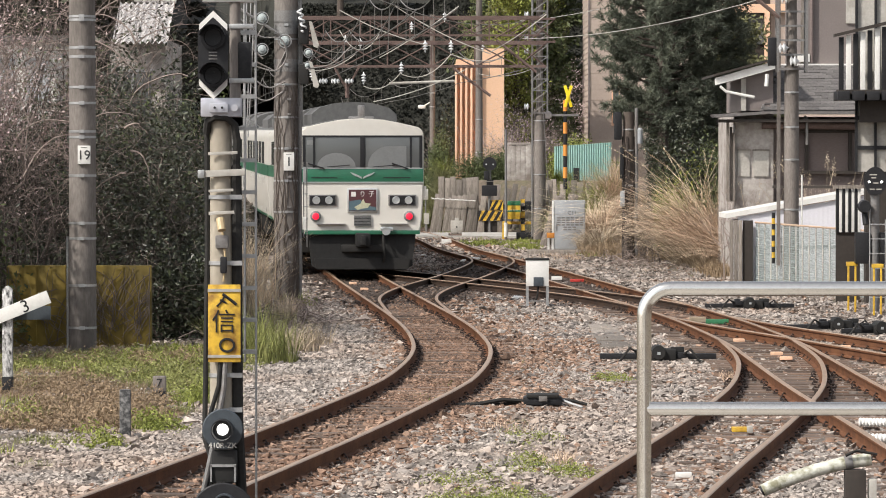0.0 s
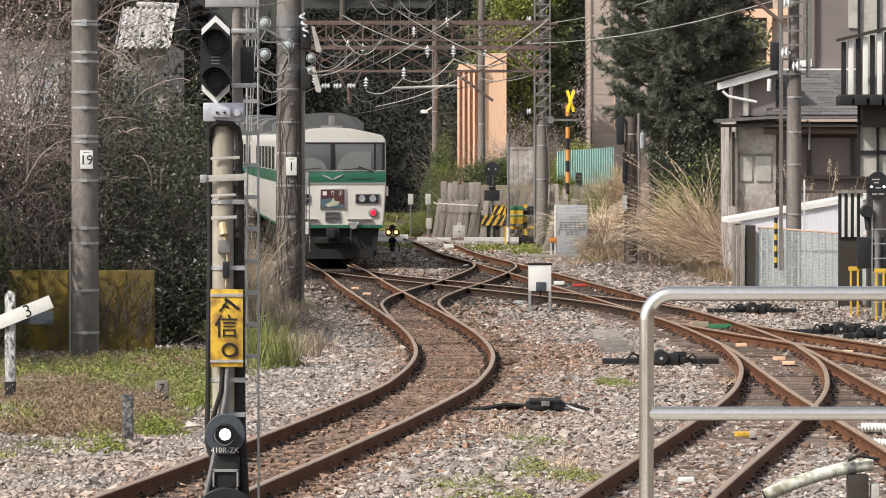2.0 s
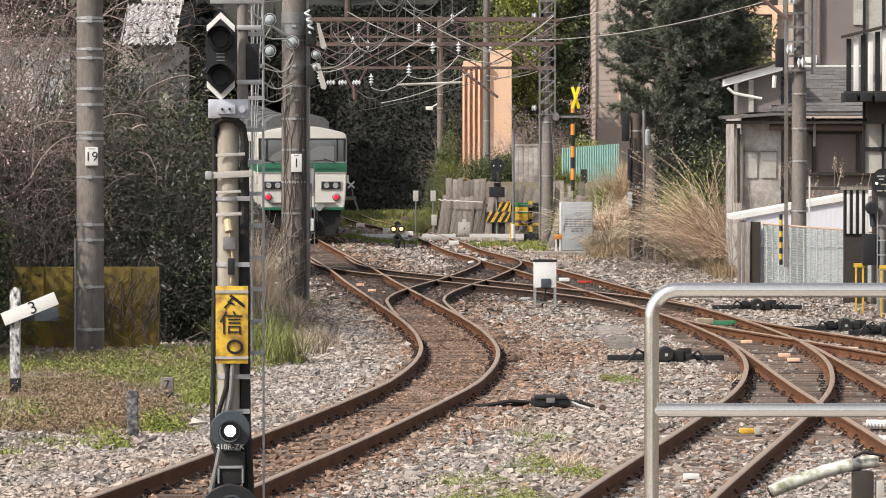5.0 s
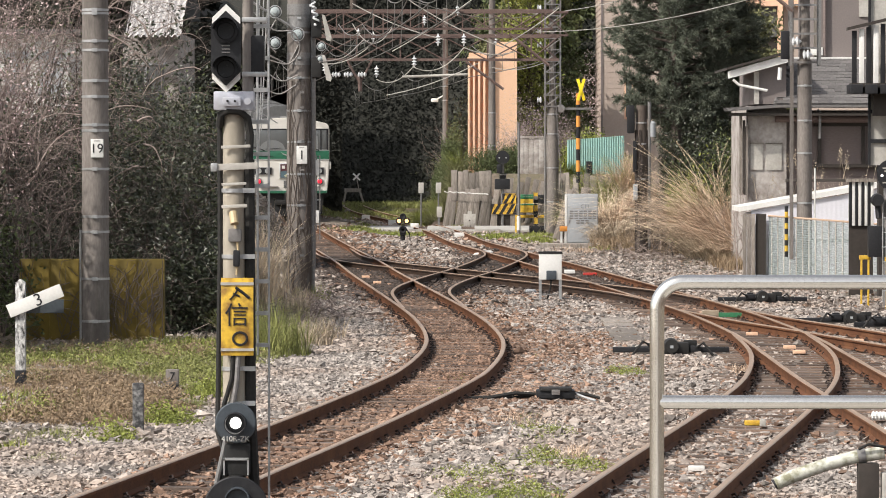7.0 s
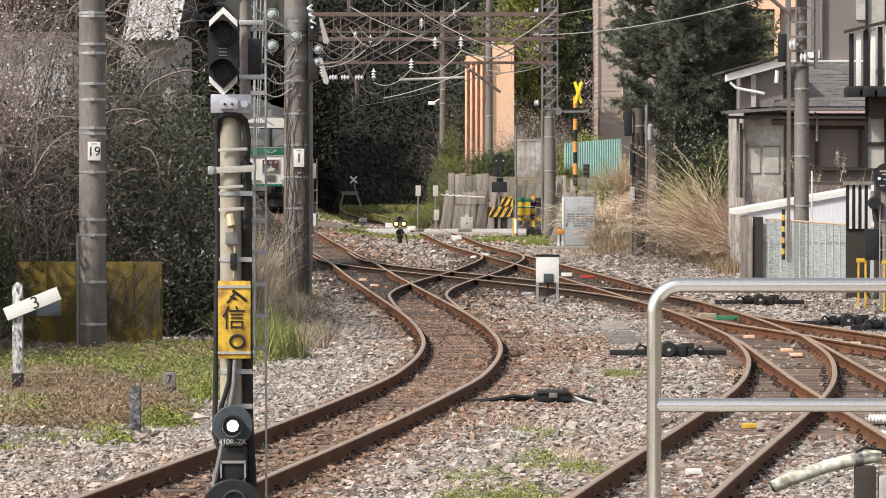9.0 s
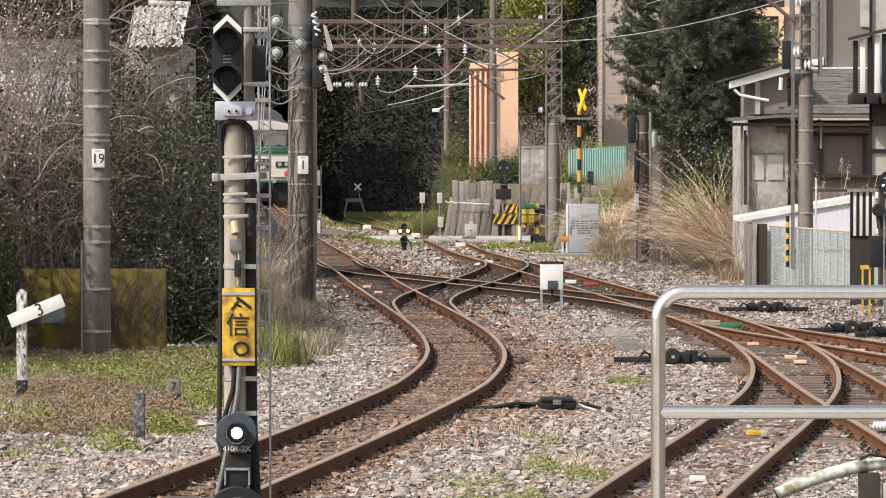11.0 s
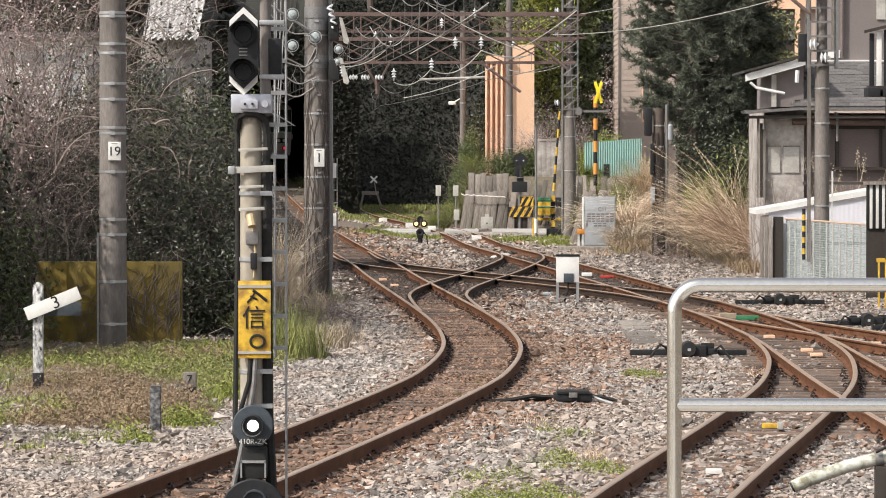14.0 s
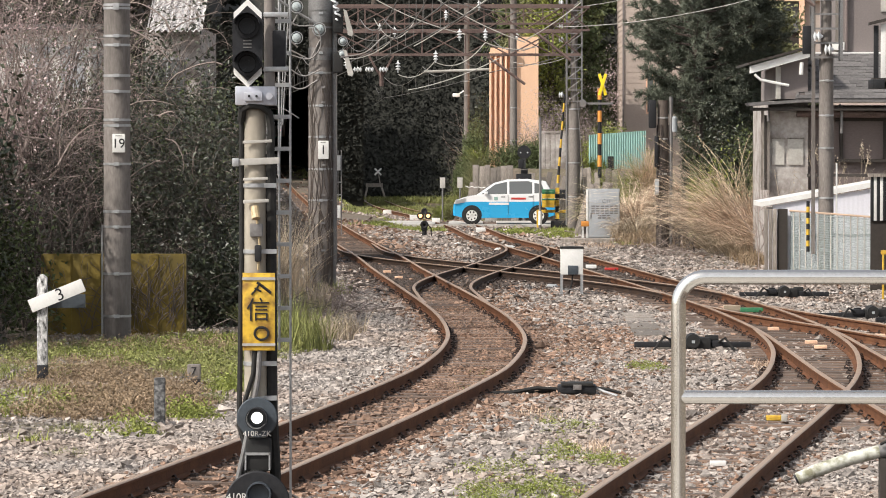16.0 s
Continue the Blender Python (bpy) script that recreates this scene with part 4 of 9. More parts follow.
# the last three, past the left edge of view, are added for their shade
for x, y, s, st in ((-5.0, 67.0, 3.9, 6), (-4.5, 67.0, 3.6, 6), (-5.7, 68.0, 4.2, 6), (-7.4, 66.5, 3.4, 6), (-4.7, 70.0, 4.4, 6), (-8.6, 67.0, 3.2, 6), (-6.5, 71.0, 4.4, 6), (-4.7, 72.5, 3.9, 6), (-6.6, 65.2, 2.2, 5), (-3.9, 64.2, 1.7, 5), (-5.9, 76.5, 4.6, 6), (-9.8, 61.5, 4.2, 6), (-9.6, 66.5, 4.4, 6), (-10.4, 64.0, 4.4, 6)):
    sid += 1
    build_shrub("dense dark evergreen shrub on the bank", (x, y, float(ground_z(x, y)) - 0.1), s, st, "leafdark" if sid % 4 else "leafmid", 0.044, 60, seed=sid, depth=2, r=0.03, cloud=0.32, edge=-0.0535 * y)
build_shrub("leafless plum tree with dull pink buds", (-7.0, 67.0, 1.6), 5.0, 5, "plumtwig", 0.022, 16, seed=78, depth=3, r=0.05, name="plum_tree", cloud=0.16, edge=-5.1)
build_shrub("leafless plum tree with dull pink buds", (-8.0, 65.0, 1.6), 5.6, 5, "plumtwig", 0.022, 16, seed=79, depth=3, r=0.05, name="plum_tree", cloud=0.16, edge=-5.6)
build_shrub("leafless plum tree with pale pink blossom", (-8.3, 66.0, 1.6), 6.0, 4, "blossom", 0.03, 5, seed=77, depth=3, r=0.05, name="plum_tree", cloud=0.12)



def build_brambles():
    """Long arching bare stems in front of the thicket."""
    rg = np.random.default_rng(91)
    m, dark = Mesh(), Mesh()
    for k in range(300):
        y = rg.uniform(62.3, 65.5)
        x = rg.uniform(-8.2, -3.75)
        z = float(ground_z(x, y)) + (rg.uniform(1.0, 4.6) if x < -5.9 else rg.uniform(0.2, 3.2)) if k % 5 else rg.uniform(0, 1)
        q, e, l = rg.uniform(0, 2 * math.pi), rg.uniform(0.1, 1.2), rg.uniform(0.10, 0.26)
        pts = []
        for i in range(9):
            pts.append((min(x, -0.0545 * y), y, max(z, -0.1)))
            x, y, z = x + l * math.cos(q) * math.cos(e), y + 0.3 * l * math.sin(q), z + l * math.sin(e)
            e -= rg.uniform(0.08, 0.34)
            q += rg.normal(0, 0.15)
        r = rg.uniform(0.002, 0.006)
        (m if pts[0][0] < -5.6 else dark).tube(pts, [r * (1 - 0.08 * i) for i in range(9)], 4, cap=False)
    for k in range(400):
        y = rg.uniform(62.4, 66.5)
        x = rg.uniform(-8.4, -5.3) if k % 4 else rg.uniform(-6.0, -3.9)
        z = rg.uniform(2.0, 6.2) if x < -5.6 else rg.uniform(2.4, 5.4)
        q, e, l = rg.uniform(0, 2 * math.pi), rg.uniform(-0.2, 1.3), rg.uniform(0.09, 0.24)
        pts = []
        for i in range(8):
            pts.append((min(x, -0.0545 * y), y, z))
            x, y, z = x + l * math.cos(q) * math.cos(e), y + 0.3 * l * math.sin(q), z + l * math.sin(e)
            e -= rg.uniform(-0.05, 0.34)
            q += rg.normal(0, 0.25)
        r = rg.uniform(0.002, 0.007) if k % 14 else 0.016
        m.tube(pts, [r * (1 - 0.08 * i) for i in range(8)], 4, cap=False)
    for k in range(1500):
        y, x = rg.uniform(62.6, 66.0), rg.uniform(-8.3, -3.85)
        z = float(ground_z(x, y)) + rg.uniform(0.3, 4.8 if x < -5.4 else 3.8)
        d = Vector(rg.normal(0, 1, 3) * (1, 0.4, 0.8)).normalized()
        p, pts = Vector((x, y, z)), []
        for i in range(5):
            pts.append((min(p.x, -0.0545 * p.y), p.y, p.z))
            p = p + d * rg.uniform(0.05, 0.16)
            d = (d + Vector(rg.normal(0, 0.38, 3))).normalized()
        r = rg.uniform(0.0018, 0.0045)
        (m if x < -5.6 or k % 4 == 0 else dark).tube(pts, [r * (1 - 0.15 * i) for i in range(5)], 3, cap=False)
    # right-hand stems carry the thicket's shade in their colour
    tagged(solo("bramble_stems", dark, M["twigdark"], "bramble stems in the thicket with shade put into their colour", "bramble"), kind="stuff")
    tagged(solo("bramble_stems", m, M["twig"], "long arching leafless bramble stems on the bank", "bramble"), kind="stuff")
    n = 84000
    x, y = rg.uniform(-8.6, -3.7, n), rg.uniform(63.2, 71, n)
    z = ground_z(x, y) + rg.uniform(0, 1, n) ** 0.95 * (np.interp(x, [-8.6, -6.5, -5.5, -4.3, -3.7], [3.0, 3.7, 5.0, 4.9, 3.8]) - 2.0 * ease(-4.9, -7.5, x) * 0.6) * (0.72 + 0.34 * np.sin(2.3 * x + 1.1 * y) * np.sin(1.7 * y - 0.8 * x) + 0.16 * np.sin(5.1 * x - 2.0 * y))
    hole = np.sin(3.1 * x + 1.3) * np.sin(2.7 * z - 0.6 * y) + 0.5 * np.sin(6.3 * x + 4.1 * z)
    ok = (x < -0.0545 * y) & (hole + rg.normal(0, 0.35, n) > -0.25)
    c = np.stack([x, y, z], 1)[ok]
    c += 0.12 * np.sin(c[:, [1, 2, 0]] * 5)
    v, f = leaves(c, 0.042, seed=92)
    tagged(new("thicket_leaves", soup("thicket_leaves", v, f, M["leafdark"])), "dense dark evergreen leaves of the thicket", "thicket", kind="stuff")


build_brambles()

build_shrub("glossy evergreen shrub at the edge of the bank", (-7.15, 60.0, -0.15), 2.3, 6, "leafmid", 0.045, 40, seed=261, depth=2, r=0.02, cloud=0.25, lean=0.25, edge=-6.3)
# two shrubs out of view to the left, added to shade the wall
build_shrub("unseen evergreen shrub added to shade the yellow wall", (-8.9, 57.0, -0.15), 5.4, 8, "leafdark", 0.06, 90, seed=262, depth=2, r=0.05, cloud=0.45, lean=0.3, edge=-6.95)
build_shrub("unseen evergreen shrub added to shade the yellow wall", (-9.3, 59.0, -0.15), 5.6, 8, "leafdark", 0.06, 90, seed=263, depth=2, r=0.05, cloud=0.45, lean=0.3, edge=-7.2)


# ---- tiled house behind the thicket ----
def build_tiled_house():
    h = thing("house", "grey-walled house with a pale tiled roof behind bare shrubs", "house", at=(-10.0, 97.0, 2.5))
    part("wall", Mesh().box(1.85, 3.2, 0, 6, -1, 3.2), M["oldwall"], h, "stained grey rendered wall")
    rows, v, f = 8, [], []
    n = 54
    for i in range(rows + 1):
        for e in (0, 1):
            for j in range(n + 1):
                x = 1.95 + j * 1.36 / n
                y = -0.7 + (i + (1 if e else 0)) * 0.27
                z = 3.05 + (i + (1 if e else 0)) * 0.122 + (0.045 if not e else 0) + 0.034 * math.cos(j * math.pi / 3)
                v.append((x, y, z))
    for r in range(2 * (rows + 1) - 1):
        for j in range(n):
            a = r * (n + 1) + j
            f.append((a, a + 1, a + n + 2, a + n + 1))
    part("roof", Mesh().add(v, f), M["tile"], h, "pale grey curved roof tiles", angle=70)
    part("ridge", Mesh().tube([(2.3, 1.75, 4.24), (3.35, 1.75, 4.2)], 0.07, 8), M["tile"], h)
    for x in (1.95,):
        w = part("window", Mesh().box(x, x + 0.9, -0.03, 0.05, 1.2, 2.4), M["glass"], h, "dark window")
        part("window_frame", Mesh().box(x - 0.06, x + 0.96, -0.05, 0.02, 2.4, 2.47).box(x - 0.06, x + 0.96, -0.05, 0.02, 1.13, 1.2).box(x + 0.42, x + 0.48, -0.05, 0.02, 1.2, 2.4), M["steel"], w)


build_tiled_house()


side = thing("outbuilding", "small white-walled outbuilding glimpsed through bare twigs", "outbuilding", at=(-9.6, 92.0, 2.2))
part("wall", Mesh().box(-3, 0.6, 0, 4, -1, 3.3), M["white"], side)
part("roof", Mesh().prism([(-3.2, 3.3), (0.9, 3.3), (0.9, 3.42), (-3.2, 3.42)], -0.4, 4.2), M["shingle"], side)
for x in (-0.9, -0.1):
    part("shutter", Mesh().box(x, x + 0.55, -0.04, 0.02, 1.9, 2.9), M["grey"], side)


# ---- between the tracks ----
def build_relay_box():
    b = thing("relay_box", "white trackside relay box on four thin legs", "electrical box", at=(1.88, 78.8, -0.19))
    part("case", Mesh().box(-0.225, 0.225, -0.17, 0.17, 0.43, 0.95, c=0.012), M["white"], b, "white sheet-metal case")
    part("lid", Mesh().box(-0.235, 0.235, -0.18, 0.18, 0.945, 0.985, c=0.006), M["darkmetal"], b, "dark lid")
    part("lock_plate", Mesh().box(-0.08, 0.12, -0.19, -0.16, 0.43, 0.61, c=0.01), M["bluegrey"], b, "dark grey lock plate")
    for x in (-0.2, 0.2):
        for y in (-0.14, 0.14):
            part("leg", Mesh().box(x - 0.025, x + 0.025, y - 0.02, y + 0.02, 0, 0.44), M["steel"], b)
    part("brace", Mesh().box(-0.2, 0.2, -0.15, -0.13, 0.12, 0.15), M["greysteel"], b)
    part("cable", Mesh().tube([(0.02, -0.1, 0.45), (0.0, -0.12, 0.25), (-0.06, -0.1, 0.05)], 0.02, 6), M["rubber"], b)


def build_track_box(at, w, h, label):
    b = thing("cable_box", label, "electrical box", at=at)
    part("case", Mesh().box(-w / 2, w / 2, -0.18, 0.18, 0.02, h, c=0.02), M["black"], b, "black cast case")
    part("lid", Mesh().box(-w * 0.42, w * 0.42, -0.2, 0.15, h - 0.01, h + 0.03, c=0.012), M["darkmetal"], b)
    part("clasp", Mesh().box(-0.05, 0.05, -0.215, -0.2, h - 0.05, h + 0.01, c=0.004), M["greysteel"], b)
    part("cable", Mesh().tube([(-w / 2, 0, 0.06), (-w / 2 - 0.25, -0.05, 0.08), (-w / 2 - 0.55, -0.1, 0.03), (-w / 2 - 0.8, -0.15, 0.02)], 0.028, 6), M["rubber"], b)
    part("cable", Mesh().tube([(-w / 2, 0.05, 0.05), (-w / 2 - 0.2, 0.0, 0.03), (-w / 2 - 0.5, -0.02, 0.01)], 0.022, 6), M["rubber"], b)
    part("cable", Mesh().tube([(w / 2, 0, 0.08), (w / 2 + 0.15, -0.02, 0.06), (w / 2 + 0.3, -0.05, 0.02)], 0.022, 6), M["rubber"], b)
    part("cable", Mesh().tube([(w / 2, -0.1, 0.08), (w / 2 + 0.12, -0.25, 0.04), (w / 2 + 0.24, -0.4, 0.01)], 0.016, 6), M["steel"], b)


def build_point_machine(at, span, turn, label):
    b = thing("point_machine", label, "switch machine", "switch machines", at=at, turn=turn)
    part("rod", Mesh().box(-span / 2, span / 2, -0.05, 0.05, 0.05, 0.13, c=0.01), M["black"], b, "long black throw rod")
    part("motor_case", Mesh().box(-0.12, 0.26, -0.15, 0.2, 0.03, 0.2, c=0.03).lathe([(0.02, -0.2), (0.10, -0.2), (0.11, -0.1), (0.11, 0.1)], (0.0, 0, 0.15), "y", 16), M["darkmetal"], b, "black motor case")
    part("gauge_plate", Mesh().box(-0.02, 0.025, -0.205, -0.2, 0.12, 0.16), M["grey"], b)
    part("crank", Mesh().box(0.18, 0.38, -0.03, 0.03, 0.13, 0.23, c=0.02).tube([(-0.5, 0.1, 0.12), (0.6, 0.12, 0.10)], 0.02, 6), M["darkmetal"], b)
    part("base", Mesh().box(-span * 0.3, span * 0.3, -0.12, 0.12, -0.02, 0.05), M["timber"], b)
    part("cover", Mesh().box(-0.34, -0.14, -0.11, 0.12, 0.1, 0.19, c=0.02).box(-0.30, -0.18, -0.06, 0.06, 0.185, 0.22, c=0.01), M["black"], b, "greasy black cover")
    part("cover", Mesh().box(0.27, 0.42, -0.12, 0.1, 0.06, 0.15, c=0.015), M["black"], b, "greasy black cover")
    part("conduit", Mesh().tube([(-0.3, -0.1, 0.15), (-0.42, -0.2, 0.22), (-0.55, -0.22, 0.05), (-0.6, -0.2, -0.02)], 0.018, 6), M["rubber"], b)
    part("conduit", Mesh().tube([(0.36, -0.1, 0.12), (0.46, -0.2, 0.2), (0.6, -0.24, 0.02)], 0.018, 6), M["rubber"], b)
    for u in (-0.25, 0.05, 0.2):
        part("bolt", Mesh().lathe([(0.002, 0.03), (0.02, 0.03), (0.02, 0.0)], (u * span * 1.3, -0.02, 0.128), "z", 6), M["greysteel"], b)


def build_dwarf_signal():
    d = thing("dwarf_signal", "black dwarf shunting signal with two amber lamps lit", "railway signal", at=(-1.72, 128.3, -0.19))
    part("stem", Mesh().tube([(0, 0, 0), (0, 0, 0.5)], 0.08, 12).box(-0.14, 0.14, -0.1, 0.1, 0, 0.08, c=0.02).box(-0.1, 0.1, -0.1, 0.1, 0.25, 0.5, c=0.03), M["black"], d, "black stem")
    part("cable", Mesh().tube([(0.08, 0, 0.5), (0.22, 0, 0.3), (0.24, 0, 0.0)], 0.02, 6), M["rubber"], d)
    def lobe(m, x, z, r):
        return m.lathe([(0.02, 0.05), (r, 0.05), (r, -0.10), (r * 0.8, -0.12), (0.05, -0.1)], (x, 0, z), "y", 20)

    h = part("head", lobe(lobe(lobe(Mesh(), -0.125, 0.72, 0.115), 0.125, 0.72, 0.115), 0, 0.87, 0.10), M["black"], d, "black three-lobed head")
    part("lower_head", lobe(Mesh(), 0, 0.44, 0.13), M["black"], d, "black round case")
    for x in (-0.125, 0.125):
        part("lamp", Mesh().lathe([(0.06, -0.10), (0.055, -0.13), (0.01, -0.135)], (x, 0, 0.72), "y", 14), M["lampamber"], h, "lit amber lamp")


build_relay_box()
build_track_box((1.19, 47.2, -0.17), 0.46, 0.12, "low black cable junction box lying in the ballast")
build_point_machine((3.14, 57.7, -0.19), 1.7, 0, "black point machine with a long rod in the ballast")
build_point_machine((6.0, 77.4, -0.19), 1.75, 0, "black point machine beside the far rail")
build_point_machine((6.75, 67.8, -0.19), 2.2, 4, "black point machine beside the siding rails")
build_point_machine((7.3, 66.2, -0.19), 1.3, 10, "greasy black point machine beside the siding")
build_dwarf_signal()


def bar(name, label, box, m, cat="track fitting"):
    x0, x1, y0, y1, z0, z1 = box
    return solo(name, Mesh().box(*box, c=min(0.008, (z1 - z0) * 0.3)), M[m], label, cat, "small track fittings")


bar("marker_bar", "red painted bar lying along a rail", (3.0, 3.35, 93.2, 93.3, -0.13, -0.07), "red")
bar("marker_bar", "white painted block beside a rail", (2.6, 2.85, 94.6, 94.9, -0.13, -0.05), "white")
bar("marker_bar", "green painted bar between the rails", (4.65, 5.3, 69.9, 70.0, -0.14, -0.06), "green")
bar("marker_bar", "pale yellow bar between the rails", (4.4, 4.7, 70.6, 70.75, -0.14, -0.05), "straw")
bar("marker_plate", "bright yellow plate on the sleepers", (3.12, 3.32, 42.6, 42.75, -0.16, -0.11), "yellow")
bar("fallen_block", "small pale stone on the sleepers", (3.26, 3.32, 42.3, 42.4, -0.15, -0.08), "paleconcrete")
for x0, x1, y, z in ((4.40, 4.9, 40.9, -0.11), (4.54, 5.0, 43.1, -0.09)):
    pts = np.linspace(x0, x1, 26)
    solo("ribbed_hose", Mesh().tube([(u, y + 0.05 * math.sin(6 * u), z) for u in pts], [0.052 if i % 2 else 0.040 for i in range(26)], 12), M["white"], "white ribbed cable hose lying by the rail", "hose", "small track fittings", angle=20)
bar("white_block", "white marker block between the rails", (-0.05, 0.3, 135.4, 135.7, -0.18, 0.0), "white")
bar("white_block", "white marker block between the rails", (-1.68, -1.38, 146.0, 146.3, -0.05, 0.13), "white")
bar("white_block", "white marker block between the rails", (-2.6, -2.25, 152.0, 152.3, -0.05, 0.14), "white")
bar("white_block", "white marker block between the rails", (-4.05, -3.7, 170.0, 170.3, -0.16, 0.04), "white")
bar("pale_pipe", "short pale pipe lying between the rails", (2.15, 2.30, 36.5, 36.56, -0.16, -0.11), "white")
for k, (x, y) in enumerate(((4.74, 63.3), (4.98, 59.0), (6.2, 61.0), (-2.1, 92.0), (-1.75, 88.0), (5.0, 57.6))):
    bar("wooden_wedge", "pale orange wooden wedge on a sleeper", (x - 0.09, x + 0.09, y - 0.06, y + 0.06, -0.15, -0.1), "freshwood")
for x, y, r in ((1.55, 82.5, 0.16), (0.62, 112.0, 0.14), (0.9, 114, 0.2), (-0.6, 119.0, 0.1)):
    bm = Mesh()
    a = rng.normal(0, 1, (26, 3))
    a /= np.linalg.norm(a, axis=1)[:, None]
    b = bmesh.new()
    for p in a:
        b.verts.new((p[0] * r, p[1] * r, p[2] * r * 0.45))
    bmesh.ops.convex_hull(b, input=b.verts[:])
    b.verts.index_update()
    bm.add([tuple(q.co) for q in b.verts if q.link_faces], [])
    ix = {q.index: i for i, q in enumerate([q for q in b.verts if q.link_faces])}
    bm.f = [tuple(ix[q.index] for q in fc.verts) for fc in b.faces]
    bm.m = [0] * len(bm.f)
    b.free()
    ob = solo("white_stone", bm, M["white"], "pale white stone on the ballast", "stone", "pale stones")
    ob.location = (x, y, -0.14)

for k in range(4):
    bar("cover_slab", "flat weathered cable cover plank in the ballast", (2.46 + 0.03 * k, 2.94 + 0.03 * k, 61.6 + k * 2.1, 63.55 + k * 2.1, -0.19, -0.145 + 0.004 * (k % 2)), "timber")
# ---- level crossing ----
deck = Mesh()
for x0, x1 in ((-30, -7.0), (-4.9, -1.55), (0.7, 30)):
    deck.box(x0, x1, 141.2, 148.6, -0.2, -0.012)
deck.box(-6.6, -5.4, 141.2, 148.6, -0.2, -0.02).box(-1.05, 0.2, 141.2, 148.6, -0.2, -0.02)
solo("crossing_deck", deck, M["road"], "pale concrete level crossing deck across both tracks", "road", kind="structure")
bar("kerb_line", "pale concrete kerb along the crossing edge", (-9, 1.6, 140.9, 141.2, -0.2, 0.01), "paleconcrete")


def striped(mesh_a, mesh_b, x0, x1, z0, z1, y, k, slope=0.6):
    """Slanting stripes, alternately into two meshes, cut to a box."""
    w = (x1 - x0 + (z1 - z0) * slope) / k
    for i in range(k):
        a = x0 - (z1 - z0) * slope + i * w
        poly = [(a, z0), (a + w, z0), (a + w + (z1 - z0) * slope, z1), (a + (z1 - z0) * slope, z1)]
        poly = [(min(max(u, x0), x1), v) for u, v in poly]
        (mesh_a if i % 2 else mesh_b).prism(poly, y - 0.02, y + 0.02)


def build_far_barrier():
    b = thing("crossing_barrier", "yellow and black striped barrier machine beyond the road", "crossing barrier", at=(1.75, 149.3, -0.1))
    ya, bk = Mesh(), Mesh()
    striped(ya, bk, 0.0, 0.52, 0.92, 1.28, -0.25, 6)
    part("yellow_stripes", ya, M["rustplate"], b)
    part("black_stripes", bk, M["black"], b)
    part("motor_case", Mesh().box(0.0, 0.52, -0.23, 0.2, 0.9, 1.3, c=0.03), M["yellow"], b, "yellow motor case")
    ya, bk = Mesh(), Mesh()
    striped(ya, bk, -0.42, 0.52, 0.52, 0.9, -0.3, 9)
    part("yellow_stripes", ya, M["rustplate"], b)
    part("plinth", Mesh().box(-0.3, 0.5, -0.2, 0.2, 0.0, 0.5, c=0.02), M["darkwood"], b)
    part("black_stripes", bk, M["black"], b)
    part("board", Mesh().box(-0.40, -0.2, -0.28, -0.24, 0.0, 1.1), M["timber"], b)
    part("board", Mesh().box(0.3, 0.5, -0.28, -0.24, 0.0, 0.9), M["timber"], b)
    part("weight_arm", Mesh().box(0.5, 0.9, -0.2, -0.1, 0.95, 1.15, c=0.02), M["black"], b)


def build_barrier():
    b = thing("crossing_barrier", "yellow-green level crossing barrier machine beside the road", "crossing barrier", at=(2.0, 140.2, -0.1))
    part("case", Mesh().box(0.29, 0.74, -0.3, 0.1, 0.72, 1.35, c=0.03), M["yellow"], b, "yellow-green equipment case")
    part("case_band", Mesh().box(0.285, 0.745, -0.31, 0.05, 0.98, 1.04), M["green"], b, "green band")
    part("case_lid", Mesh().box(0.285, 0.745, -0.31, 0.05, 1.2, 1.36, c=0.02), M["green"], b, "dark green lid")
    part("guard_bar", Mesh().box(0.6, 1.22, -0.1, -0.04, 0.53, 0.63, c=0.01), M["yellow"], b, "yellow guard bar")
    part("guard_bar", Mesh().box(0.1, 1.22, 0.1, 0.16, 0.53, 0.63, c=0.01), M["yellow"], b)
    part("guard_post", Mesh().box(0.10, 0.17, 0.08, 0.16, 0.0, 0.6), M["yellow"], b)
    part("foot", Mesh().box(0.6, 1.2, -0.2, 0.2, 0.0, 0.25, c=0.03), M["black"], b)
    for k in range(6):
        part("hazard_band", Mesh().box(0.76, 0.9, -0.15, 0.0, 0.1 + k * 0.22, 0.32 + k * 0.22), M["rustplate" if k % 2 else "black"], b, "dirty yellow band" if k % 2 else "black band")
    part("post", Mesh().tube([(0.22, -0.5, 0), (0.22, -0.5, 3.9)], 0.045, 10), M["greysteel"], b, "thin grey post")
    part("post_sleeve", Mesh().tube([(0.22, -0.5, 0.1), (0.22, -0.5, 0.6)], 0.07, 10), M["white"], b, "white sleeve")
    part("counterweight", Mesh().box(0.9, 1.15, -0.2, 0.1, 1.0, 1.35, c=0.04), M["black"], b)


